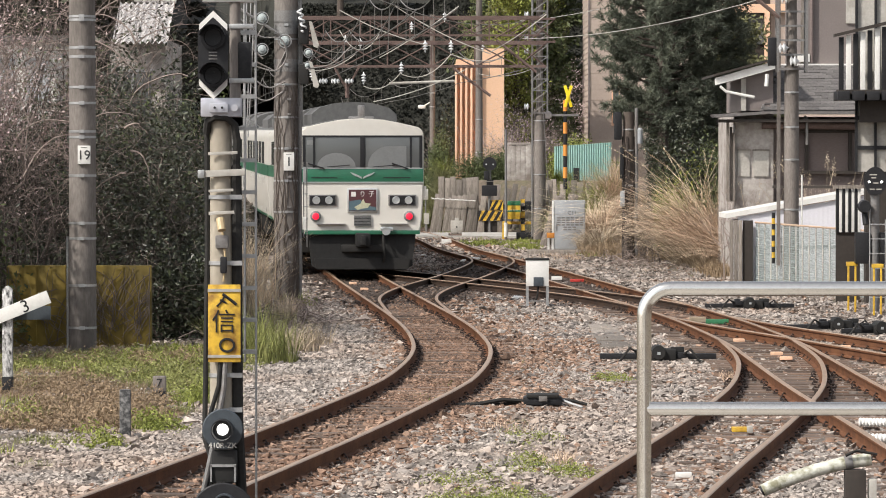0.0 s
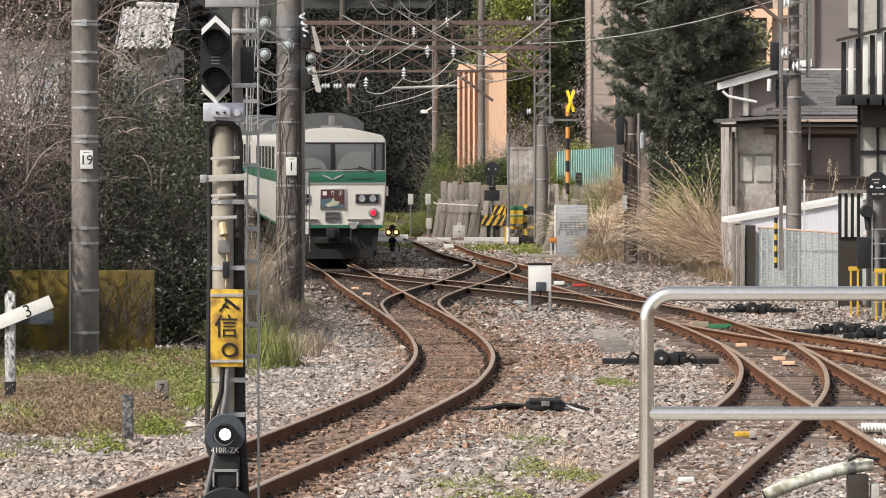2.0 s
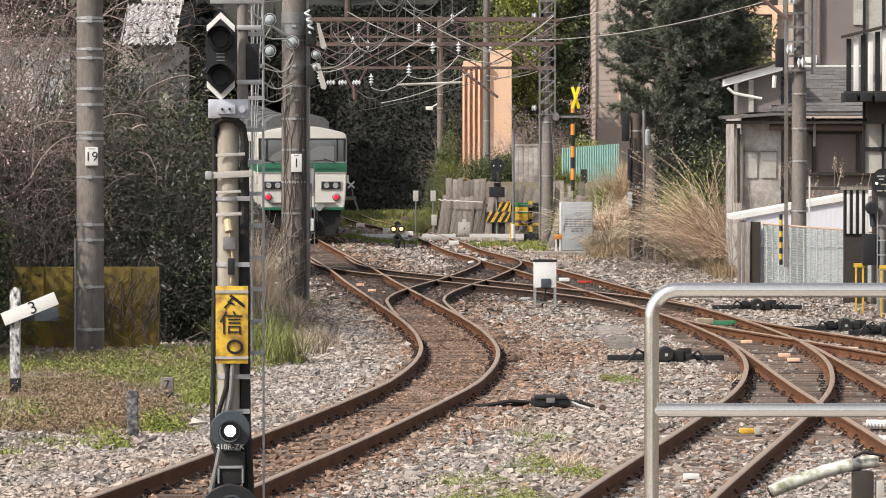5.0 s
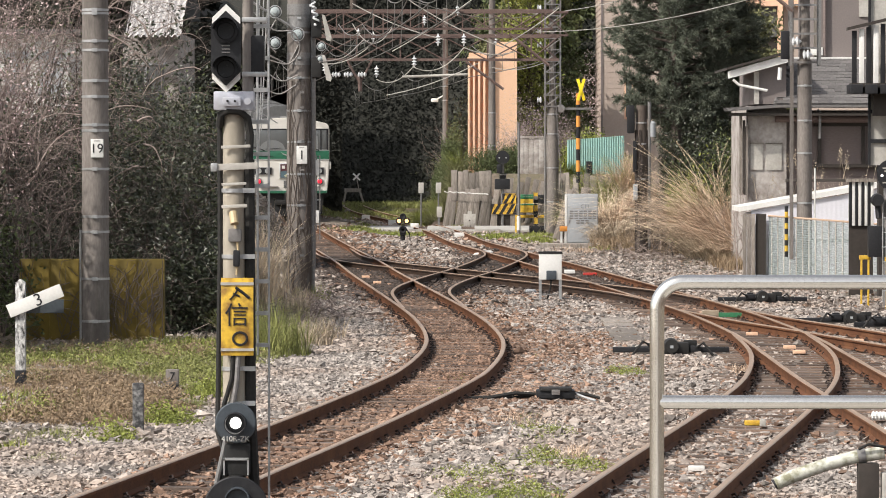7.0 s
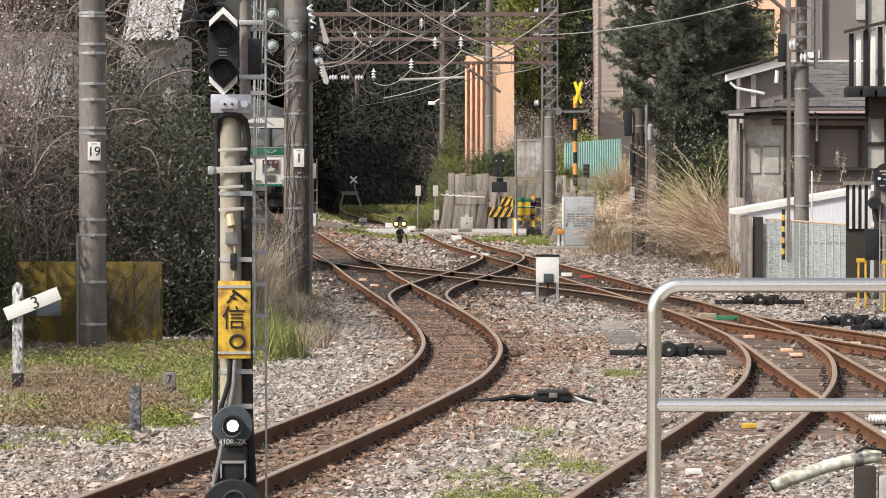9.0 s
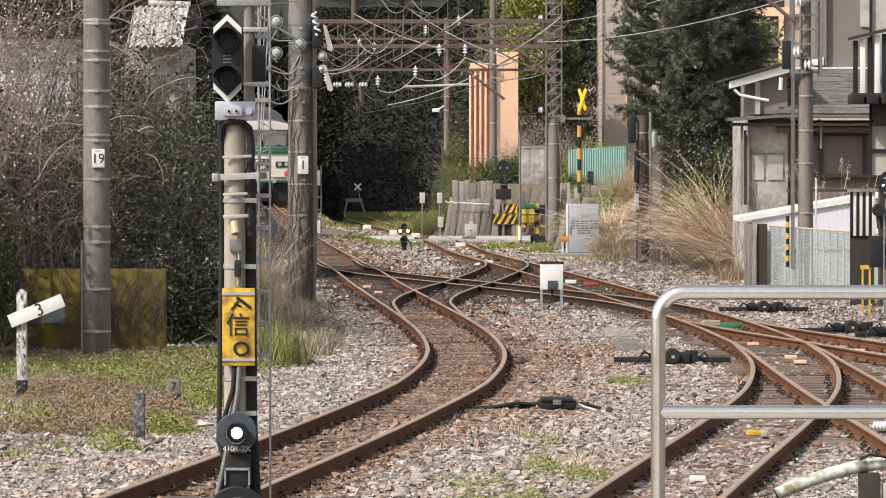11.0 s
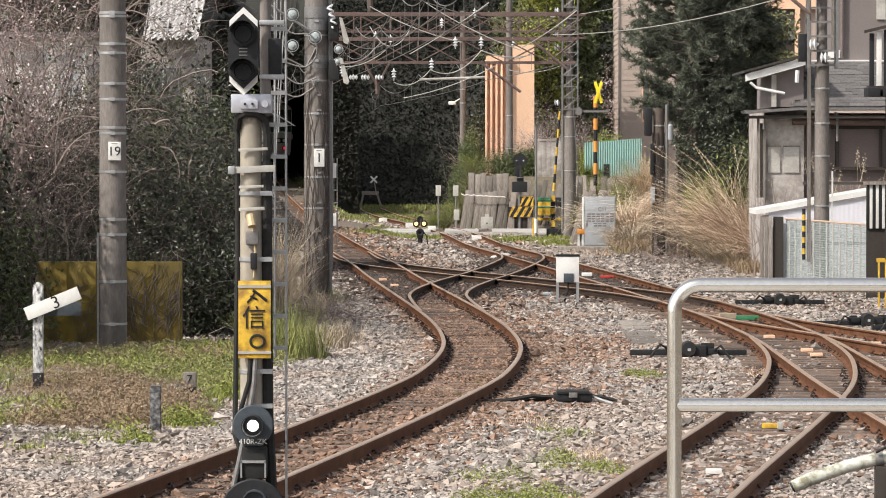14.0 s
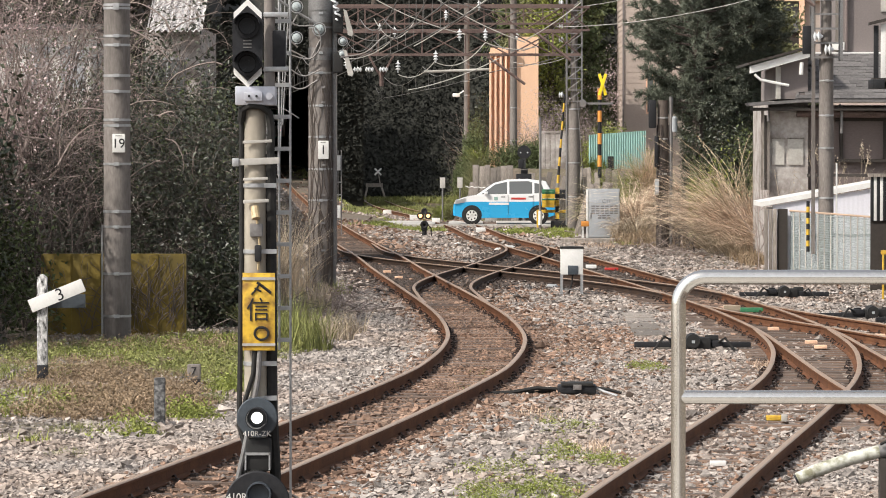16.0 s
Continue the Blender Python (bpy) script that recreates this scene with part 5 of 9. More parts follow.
def build_warning_lights():
    w = thing("crossing_signal", "black level crossing signal with two white lamps", "crossing signal", at=(1.76, 149.1, -0.1))
    part("mast", Mesh().tube([(0, 0, 0), (0, 0, 2.6)], 0.06, 10), M["greysteel"], w)
    part("board", Mesh().prism([(-0.24, 2.55)] + arc(0, 2.62, 0.26, 0.3, 180, 0, 10) + [(0.24, 2.55), (0.12, 2.42), (-0.12, 2.42)], -0.14, -0.1), M["black"], w, "black rounded board")
    for x in (-0.13, 0.13):
        part("lamp", Mesh().lathe([(0.026, -0.14), (0.023, -0.16), (0.01, -0.165)], (x, 0, 2.64), "y", 12), M["porcelain"], w, "small white lamp")
    part("bell_case", Mesh().box(-0.30, 0.28, -0.15, 0.15, 1.45, 1.85, c=0.03).box(-0.22, -0.02, -0.2, 0.1, 2.05, 2.4, c=0.04).box(-0.12, 0.14, -0.1, 0.1, 1.85, 2.05, c=0.02), M["black"], w, "black bell and relay cases")
    part("ring_guard", Mesh().tube([(0.15 * math.cos(q), 0.15 * math.sin(q) - 0.05, 2.0) for q in np.linspace(0, 6.28, 16)], 0.015, 5), M["greysteel"], w)


build_far_barrier()
build_barrier()
build_warning_lights()
ARM = thing("barrier_arm", "yellow and black striped barrier arm swinging up", "barrier arm", at=(2.83, 140.4, 1.15))
for k in range(10):
    part("stripe", Mesh().tube([(0, 0.3 + 0.32 * k, 0), (0, 0.3 + 0.32 * (k + 1), 0)], [0.05 - 0.002 * k, 0.048 - 0.002 * k], 8), M["black" if k % 2 else "yellow"], ARM, "" if k % 2 else "yellow stripe")
part("root", Mesh().box(-0.06, 0.06, -0.45, 0.32, -0.06, 0.06, c=0.01), M["greysteel"], ARM)


def build_crossbuck():
    c = thing("crossbuck", "yellow crossing sign on an orange and black banded post", "crossing sign", at=(4.6, 148.9, 1.6))
    for k in range(8):
        part("band", Mesh().tube([(0, 0, 0.42 * k), (0, 0, 0.42 * (k + 1))], 0.08 if k % 2 else 0.075, 14), M["orange" if k % 2 else "black"], c, "orange band" if k % 2 else "black band")
    for s in (-1, 1):
        tl = Matrix.Translation((0.1, -0.2 - 0.02 * s, 3.5)) @ Matrix.Rotation(radians(s * 17), 4, "Y")
        part("board", Mesh().box(-0.055, 0.055, -0.012, 0.012, -0.42, 0.42, turn=tl, c=0.003), mat("bright_yellow", (0.85, 0.68, 0.02), (0.8, 0.62, 0.02), rough=0.5, bump=0), c, "bright yellow board")
    part("lamp_arm", Mesh().box(-0.75, 0.5, -0.1, -0.04, 2.75, 2.83).lathe([(0.02, -0.3), (0.14, -0.3), (0.16, -0.1), (0.05, 0)], (-0.65, 0, 2.79), "y", 14), M["greysteel"], c, "grey lamp arm")


build_crossbuck()

# ---- signal cabinet and its small post ----
cab = thing("signal_cabinet", "grey steel signal cabinet with stencilled lettering", "electrical cabinet", at=(4.01, 125.9, -0.19))
part("case", Mesh().box(-0.52, 0.52, 0, 0.55, 0, 1.62, c=0.015), M["grey"], cab, "grey steel case")
part("door", Mesh().box(-0.46, 0.49, -0.02, 0.02, 0.08, 1.58, c=0.006), M["grey"], cab)
# white paint gives the left side its sunlit brightness
part("edge_strip", Mesh().box(-0.535, -0.475, -0.03, 0.3, 0.05, 1.6, c=0.006), M["white"], cab, "white strip standing in for the sunlit left side")
part("handle", Mesh().box(-0.43, -0.40, -0.05, -0.02, 0.7, 0.9, c=0.005), M["steel"], cab)
lettering("C11", 0.17, (0.1, -0.024, 1.22), M["greysteel"], cab)
for k in range(6):
    for j in range(6 - (k > 3) * 3):
        x = -0.38 + j * 0.145 + (0.2 if k > 3 else 0)
        part("writing_bar", Mesh().box(x, x + 0.11, -0.025, -0.018, 1.05 - k * 0.075, 1.09 - k * 0.075), M["greysteel"], cab)
pst = thing("cable_post", "small white and orange cable post", "marker post", at=(3.36, 123.5, -0.19))
part("shaft", Mesh().box(-0.10, -0.03, -0.04, 0.04, 0, 0.62, c=0.01).box(0.03, 0.10, -0.04, 0.04, 0, 0.62, c=0.01), M["white"], pst)
part("cap", Mesh().box(-0.12, 0.12, -0.06, 0.06, 0.48, 0.64, c=0.01), M["orange"], pst, "faded orange cap")
bar("cable_trough", "dark cable trough cover beside the cabinet", (2.6, 4.9, 121.5, 122.4, -0.19, -0.05), "timber")
gb = thing("grey_box", "small pale grey electrical box by the timber wall", "electrical box", at=(0.52, 149.4, -0.1))
part("case", Mesh().box(-0.23, 0.23, -0.15, 0.15, 0, 0.52, c=0.015).box(-0.08, 0.08, -0.05, 0.05, 0.5, 0.62, c=0.01), M["paleconcrete"], gb)
part("keyhole", Mesh().lathe([(0.03, -0.16), (0.03, -0.14)], (0, 0, 0.28), "y", 10), M["black"], gb)
for x, y, z in ((-1.32, 150.0, 1.2), (-0.66, 150.0, 1.2), (-0.62, 148.9, 0.3)):
    q = thing("trackside_sign", "small grey-white sign on a thin post", "railway sign", "small trackside signs", at=(x, y, -0.1))
    part("board", Mesh().box(-0.1, 0.1, -0.02, 0.02, z + 0.1, z + 0.5, c=0.006), M["paleconcrete"], q)
    part("post", Mesh().tube([(0, 0.02, -0.05), (0, 0.02, z + 0.2)], 0.03, 8), M["greysteel"], q)


# ---- wall of old sleepers and the terrace behind it ----
def build_timber_wall():
    w = thing("timber_wall", "leaning retaining wall of weathered grey old sleepers", "retaining wall")
    post = Mesh().box(-0.11, 0.11, -0.08, 0.08, 0, 1.0, c=0.012).data("timber", M["timber"])
    rg = np.random.default_rng(5)

    def stand(x, y, z, h, lean, tip):
        o = part("timber", post, None, w)
        o.matrix_basis = pose(x, y, z, tip, lean, rg.uniform(-8, 8)) @ Matrix.Diagonal((rg.uniform(0.85, 1.15), 1, h, 1))

    for k in range(9):
        stand(-0.42 + k * 0.225, 149.9, -0.15, rg.uniform(1.45, 1.62), 7 + rg.uniform(-3, 3), -6)
    for k in range(7):
        stand(-0.05 + k * 0.215, 150.5, 0.9, rg.uniform(1.05, 1.2), rg.uniform(-2, 2), -3)
    for k in range(9):
        stand(1.62 + k * 0.26, 150.2, -0.15, rg.uniform(1.7, 2.0), 9 + rg.uniform(-5, 5), -6)
    for k in range(6):
        stand(3.35 + k * 0.15, 133.5 + 0.2 * k, -0.25, rg.uniform(1.45, 1.9), 14 + rg.uniform(-4, 4), 0)
    for k in range(10):
        stand(4.0 + k * 0.3, 150.4, -0.1, rg.uniform(1.8, 2.2), rg.uniform(-3, 3), -4)
    rope = [(-0.45 + i * 0.12, 149.72, 1.28 - 0.05 * abs(math.sin(i * 1.5)) - 0.006 * i) for i in range(15)]
    part("rope", Mesh().tube(rope, 0.022, 6), M["white"], w, "white rope")


build_timber_wall()
pw = thing("panel_wall", "pale grey concrete panel wall above the old sleepers", "wall", at=(2.44, 152.5, 1.9))
for k in range(6):
    part("panel", Mesh().box(k * 0.19, k * 0.19 + 0.183, -0.05, 0.05, 0, 1.35 + 0.03 * (k % 2), c=0.008), M["oldwall"], pw)
part("coping", Mesh().box(-0.03, 1.17, -0.08, 0.08, 1.381, 1.47, c=0.01), M["oldwall"], pw)


def build_slatted_building():
    b = thing("building", "apricot building with fresh orange timber fins", "building", at=(0.5, 165.0, 1.6))
    part("wall", Mesh().box(0.95, 2.05, 0.3, 8, 0, 5.75).box(0.05, 0.95, 0.6, 8, 0, 5.3), M["apricot"], b, "apricot rendered wall")
    for k in range(5):
        part("fin", Mesh().box(0.0 + k * 0.215, 0.085 + k * 0.215, -0.05 + k * 0.02, 0.25, 0.25, 4.92 + 0.05 * k, c=0.008), M["freshwood"], b, "fresh orange timber fin")
    part("top_beam", Mesh().prism([(-0.02, 4.95), (0.98, 5.15), (0.98, 5.32), (-0.02, 5.10)], -0.08, 0.3), M["freshwood"], b)
    part("back_panel", Mesh().box(0.05, 0.95, 0.3, 0.45, 0.25, 5.0), M["apricot"], b)
    part("sill", Mesh().box(-0.05, 1.0, -0.1, 0.4, 0.15, 0.28), M["freshwood"], b)


build_slatted_building()
bw = thing("block_wall", "pale grey stained concrete block wall", "wall", at=(2.5, 160.0, 1.6))
part("backing", Mesh().box(0, 1.32, 0.02, 0.2, 0, 1.72), M["concrete"], bw)
blk = Mesh().box(0, 0.385, -0.02, 0.1, 0, 0.185, c=0.006).data("block", M["paleconcrete"])
for r in range(9):
    for c in range(4 - r % 2):
        o = part("block", blk, None, bw)
        o.location = (-0.12 + c * 0.4 + 0.2 * (r % 2) + 0.12 * (c == 0 and r % 2 == 0), 0, 0.01 + r * 0.19)

tf = thing("sheet_fence", "teal corrugated sheet fence above a dry bank", "fence", at=(4.3, 152.0, 1.7))
v = [(-0.02 + i * 0.0225, 0.022 * math.cos(i * math.pi / 2), z) for z in (0, 1.0) for i in range(98)]
v = [(x, y, (0.2 if z == 0 else 1.52 + 0.075 * x)) for x, y, z in v]
part("sheet", Mesh().add(v, [(i, i + 1, i + 99, i + 98) for i in range(97)]), M["teal"], tf, "faded teal sheet", angle=0)
for x in (0.4, 1.1, 1.75):
    part("post", Mesh().box(x, x + 0.06, 0.05, 0.12, -0.2, 1.5), M["greysteel"], tf)
bar("dark_bin", "dark drum standing before the teal fence", (4.98, 5.2, 150.9, 151.1, 1.8, 2.4), "black")


def build_siding_house():
    b = thing("house", "beige siding house with an orange timber window", "house", at=(6.47, 175.0, 1.6))
    part("wall", Mesh().box(0, 6, 0, 8, 0, 13), M["pinkwall"], b, "beige siding wall")
    for k in range(36):
        part("siding_board", Mesh().prism([(-0.02, 1.8 + k * 0.24), (-0.035, 1.8 + k * 0.24), (-0.01, 2.03 + k * 0.24)], -0.03, 8).prism([(-0.03, 1.8 + k * 0.24), (1.35, 1.8 + k * 0.24), (1.35, 2.02 + k * 0.24), (-0.03, 2.02 + k * 0.24)], -0.03 + 0.012, -0.004), M["pinkwall"], b)
    w = part("window", Mesh().box(0.98, 1.34, -0.08, 0.02, 2.6, 4.4), M["freshwood"], b, "orange timber window")
    part("pane", Mesh().box(1.04, 1.30, -0.095, 0, 2.7, 4.3), M["glass"], w)
    part("corner_trim", Mesh().box(-0.06, 0.02, -0.06, 0.04, 0, 13), M["housewall"], b)


build_siding_house()

# ---- poles of the middle distance ----
PM = build_pole((3.42, 140.0, -0.15), 0.235, 0.19, 4.4, (1.0, 2.2, 3.4, 4.1), "grey concrete pole with a steel lattice head by the crossing", (), (-0.26, 0.0, 9.5, 0.04, "greysteel"))
lat = Mesh()
for x in (-0.27, 0.27):
    for y in (-0.2, 0.2):
        lat.box(x - 0.025, x + 0.025, y - 0.025, y + 0.025, 4.4, 10.5)
for k in range(15):
    z = 4.5 + k * 0.4
    lat.box(-0.27, 0.27, -0.215, -0.185, z, z + 0.04).tube([(-0.27, -0.2, z), (0.27, -0.2, z + 0.4)], 0.018, 4)
part("lattice", lat, M["greysteel"], PM, "galvanised lattice head")
part("inner_post", Mesh().tube([(0, 0, 4.4), (0, 0, 11)], 0.12, 12), M["concrete"], PM)
for z in (4.75, 6.7, 7.2, 8.0):
    part("insulator", Mesh().lathe([(0.03, -0.1), (0.12, -0.08), (0.05, -0.03), (0.12, 0.02), (0.03, 0.08)], (-0.45, -0.2, z), "x", 12), M["porcelain"], PM)
part("stay_wire", Mesh().tube([(0.4, -0.3, 0.6), (0.28, -0.3, 2.2), (0.0, -0.3, 6.2)], 0.012, 5), M["greysteel"], PM, "grey stay wire")
build_pole((1.42, 156.0, 0.6), 0.155, 0.12, 10, (3.0, 4.3), "slim dark grey concrete pole before the apricot building")
PF = build_pole((-0.46, 172.0, -0.1), 0.13, 0.11, 9.0, (5.0, 5.6), "slim far concrete pole with a small lamp")
part("lamp", Mesh().box(-0.62, -0.3, -0.1, 0.1, 5.02, 5.18, c=0.05).tube([(-0.35, 0, 5.15), (-0.1, 0, 5.3)], 0.03, 6), M["white"], PF, "small white lamp")
PD = build_pole((5.3, 113.0, -0.1), 0.17, 0.15, 4.1, (2.0, 3.0, 3.6), "old dark pole with hanging cable cases among the trees", (), (0.22, 0, 4.2, 0.05, "greysteel"), "bark")
for k in range(12):
    q, z, pts = rng.uniform(3.2, 6.2), 0.0, []
    while z < 3.6:
        pts.append((0.18 * math.cos(q), 0.18 * math.sin(q), z))
        q += rng.normal(0, 0.25)
        z += 0.25
    part("vine", Mesh().tube(pts, 0.014, 5), M["twigdark"], PD, "dead vine")
part("cable_case", Mesh().box(-0.42, -0.20, -0.2, 0.0, 3.4, 4.2, c=0.05), M["black"], PD, "black cable case")
part("cable_case", Mesh().box(-0.25, -0.14, -0.2, -0.05, 2.3, 3.2, c=0.03), M["black"], PD)
part("meter_box", Mesh().box(-0.24, -0.12, -0.25, -0.1, 1.5, 1.95, c=0.02), M["grey"], PD, "small grey meter box")
part("pole_fitting", Mesh().lathe([(0.03, 3.3), (0.1, 3.3), (0.1, 3.7), (0.05, 3.75)], (0.3, 0, 0), "z", 18), M["grey"], PD, "grey pole fitting")
BS = thing("buffer_stop", "dark timber buffer stop with a white cross sign", "buffer stop", at=(-5.5, 211.0, -0.2))
part("frame", Mesh().tube([(-0.55, 0, 0), (-0.35, 0.2, 0.9)], 0.06, 6).tube([(0.65, 0, 0), (0.35, 0.2, 0.9)], 0.06, 6).box(-0.45, 0.45, 0.1, 0.3, 0.8, 1.0), M["timber"], BS)
part("sign_post", Mesh().tube([(0.35, 0, 0.8), (0.22, 0, 1.5)], 0.035, 6), M["timber"], BS)
for s in (-1, 1):
    part("cross_board", Mesh().box(-0.045, 0.045, -0.02, 0.02, -0.25, 0.25, turn=Matrix.Translation((0.2, -0.05 - 0.02 * s, 1.62)) @ Matrix.Rotation(radians(45 * s), 4, "Y")), M["white"], BS, "white cross board")


# ---- catenary: portal trusses, insulators, wires ----
def build_truss(x0, x1, y, z0, z1, pitch, label):
    t = thing("portal_truss", label, "gantry", "catenary portals")
    for z in (z0, z1):
        for dy in (-0.25, 0.25):
            part("chord", Mesh().box(x0, x1, y + dy - 0.03, y + dy + 0.03, z - 0.028, z + 0.028), M["rusttruss"], t, "rust-brown chord")
    k, x = 0, x0
    while x < x1 - 0.1:
        part("post", Mesh().box(x - 0.02, x + 0.02, y - 0.27, y - 0.23, z0, z1), M["rusttruss"], t)
        e = min(x + pitch, x1)
        a, b = (z0, z1) if k % 2 else (z1, z0)
        part("diagonal", Mesh().tube([(x, y - 0.25, a), (e, y - 0.25, b)], 0.018, 4), M["rusttruss"], t)
        part("diagonal", Mesh().tube([(x, y + 0.25, b), (e, y + 0.25, a)], 0.018, 4), M["rusttruss"], t)
        x += pitch
        k += 1
    return t


def insulator(x, y, z, parent, n=3):
    p = [(0.012, 0.0)]
    for k in range(n):
        p += [(0.025, -0.05 - 0.07 * k), (0.07, -0.085 - 0.07 * k), (0.03, -0.10 - 0.07 * k)]
    p += [(0.012, -0.1 - 0.07 * n)]
    return part("insulator", Mesh().lathe(p, (x, y, z), "z", 14), M["porcelain"], parent, "white porcelain insulator")


T1 = build_truss(-3.6, 2.6, 100.0, 5.10, 5.68, 1.1, "rust-brown steel lattice portal over the tracks")
T2 = build_truss(-4.6, 3.4, 120.0, 6.30, 7.0, 1.2, "rusty lattice portal spanning both tracks")
T3 = build_truss(-5.5, 3.4, 139.5, 7.1, 7.75, 1.3, "far rusty lattice portal spanning both tracks")
part("leg", Mesh().box(-3.75, -3.55, 99.8, 100.2, -0.2, 5.8), M["greysteel"], T1)
part("leg", Mesh().box(-4.75, -4.55, 119.8, 120.2, -0.2, 7.0), M["greysteel"], T2)
part("leg", Mesh().box(-5.7, -5.5, 139.3, 139.7, -0.2, 7.8), M["greysteel"], T3)
part("vee_hanger", Mesh().tube([(-2.75, 99.7, 5.1), (-2.45, 99.7, 4.55)], 0.03, 5).tube([(-2.1, 99.7, 5.1), (-2.4, 99.7, 4.55)], 0.03, 5).tube([(-2.43, 99.7, 4.7), (-2.41, 99.7, 4.3)], 0.06, 6), M["rusttruss"], T1)
for x, z, t in ((-2.0, 4.95, T1), (-1.05, 5.2, T1), (0.2, 5.75, T1), (-0.95, 6.9, T2), (-2.95, 6.5, T2), (-2.5, 6.4, T2), (-3.3, 5.05, T1), (0.05, 7.2, T2), (1.2, 6.3, T2), (-0.45, 5.75, T1)):
    insulator(x, 99.7 if t is T1 else 119.6, z, t)
for x in (-3.0, -2.7, -2.35):
    part("side_insulator", Mesh().lathe([(0.02, -0.12), (0.07, -0.09), (0.03, -0.05), (0.08, -0.02), (0.03, 0.03), (0.07, 0.06), (0.02, 0.1)], (x, 99.6, 4.72), "x", 12), M["porcelain"], T1)
part("steady_arm", Mesh().tube([(-1.35, 99.6, 4.66), (0.3, 99.6, 4.72)], 0.035, 8), M["paleconcrete"], T1, "pale steady arm")
part("raking_arm", Mesh().tube([(0.25, 99.7, 5.05), (1.2, 99.7, 4.35)], 0.04, 6).tube([(1.35, 99.7, 5.75), (2.35, 99.7, 4.95)], 0.04, 6), M["rusttruss"], T1)


def cable(pts, r, label, m="wire"):
    return solo("overhead_wire", Mesh().tube(pts, r, 5), M[m], label, "overhead wire", "overhead wires")


def line_x(path, y):
    return float(np.interp(y, [p[1] for p in path], [p[0] for p in path]))


for path, dx in ((LEFT, 0.1), (RIGHT, -0.1), (LEFT, -0.5)):
    spans = ([60, 79] if path is LEFT else []) + [100, 120, 139.5, 160, 185, 210]
    for a, b in zip(spans, spans[1:]):
        p, q = line_x(path, a) + dx, line_x(path, b) + dx
        cable(sag((p, a, 5.05), (q, b, 5.05), 0.03), 0.011, "thin dark contact wire over the track")
        cable(sag((p, a, 6.0), (q, b, 6.0), 0.55), 0.012, "sagging messenger wire over the track")
        dr = Mesh()
        for k in range(1, 6):
            u = k / 6
            dr.tube([(p + (q - p) * u, a + (b - a) * u, 5.05), (p + (q - p) * u, a + (b - a) * u, 6.0 - 0.55 * 4 * u * (1 - u))], 0.006, 4)
        solo("dropper_wire", dr, M["wire"], "short dropper wires under a messenger wire", "overhead wire", "overhead wires", kind="stuff")
for a, b, s in (((-2.0, 99.6, 4.6), (-1.05, 99.6, 4.95), 0.22), ((-1.05, 99.6, 4.9), (0.2, 99.6, 5.4), 0.28), ((0.2, 99.6, 5.4), (1.5, 99.6, 5.3), 0.12), ((-1.75, 99.5, 4.2), (0.55, 99.5, 5.0), 0.1), ((-2.6, 99.5, 6.0), (-1.6, 99.5, 5.9), 0.45),
                ((-1.6, 99.5, 5.3), (0.4, 99.5, 6.6), 0.05), ((-1.2, 99.5, 6.6), (1.2, 99.5, 5.4), 0.1), ((-2.6, 99.5, 6.5), (-0.3, 99.5, 5.6), 0.1), ((1.2, 99.5, 5.45), (2.6, 99.5, 6.4), 0.05), ((-3.4, 99.5, 5.0), (-2.2, 99.5, 5.4), 0.15)):
    cable(sag(a, b, s), 0.013, "looping feeder wire under the portal", "paleconcrete")
for a, b, s in (((2.4, 120.0, 6.4), (8.3, 91.0, 6.75), 0.3), ((2.7, 139, 7.6), (8.3, 91, 7.9), 0.4), ((-3.2, 79, 6.2), (-4.6, 120, 6.4), 0.4), ((-3.2, 79, 5.6), (-4.6, 120, 6.9), 0.5),
                ((-5.5, 60.2, 6.2), (-3.2, 79.1, 6.0), 0.4), ((-3.0, 79.0, 6.8), (2.9, 139, 7.6), 0.6), ((-2.9, 79, 5.4), (-2.2, 100, 5.6), 0.3), ((3.3, 140, 6.0), (1.4, 156, 6.1), 0.2)):
    cable(sag(a, b, s), 0.011, "pale overhead feeder wire", "paleconcrete")



# ---- right side ----
RP = build_pole((8.03, 91.2, -0.19), 0.18, 0.165, 4.9, (0.4, 1.6, 2.75, 3.5, 4.3), "grey concrete pole with a steel lattice head", (), (0.24, 0.0, 2.4, 0.02, "white"))
lat = Mesh()
for x in (-0.33, 0.33):
    for y in (-0.2, 0.2):
        lat.box(x - 0.03, x + 0.03, y - 0.03, y + 0.03, 4.95, 9.5)
for k in range(14):
    z = 5.0 + k * 0.33
    lat.box(-0.33, 0.33, -0.22, -0.18, z, z + 0.045)
part("lattice", lat, M["greysteel"], RP, "steel lattice head")
part("inner_post", Mesh().tube([(0, 0, 4.9), (0, 0, 9.5)], 0.12, 12), M["concrete"], RP)
part("side_post", Mesh().box(-0.34, -0.26, -0.1, -0.02, 0.5, 7.0), M["concrete"], RP, "slim grey side post")
part("cable_case", Mesh().box(-0.55, -0.35, -0.15, 0.05, 5.1, 5.75, c=0.03), M["black"], RP)
for k in range(9):
    part("hazard_band", Mesh().tube([(-0.42, -0.1, 0.55 + k * 0.13), (-0.42, -0.1, 0.68 + k * 0.13)], 0.04, 8), M["yellow" if k % 2 else "black"], RP, "yellow band" if k % 2 else "")
for z, x in ((5.5, 0.0), (6.65, 0.05), (5.2, 0.25)):
    part("insulator", Mesh().lathe([(0.03, -0.12), (0.12, -0.09), (0.05, -0.04), (0.13, 0.0), (0.05, 0.05), (0.02, 0.1)], (x - 0.2, -0.3, z), "x", 14), M["porcelain"], RP, "white insulator")
part("bracket_arm", Mesh().tube([(-0.3, -0.2, 6.2), (-1.2, -0.2, 6.95)], 0.05, 6), M["rusttruss"], RP)


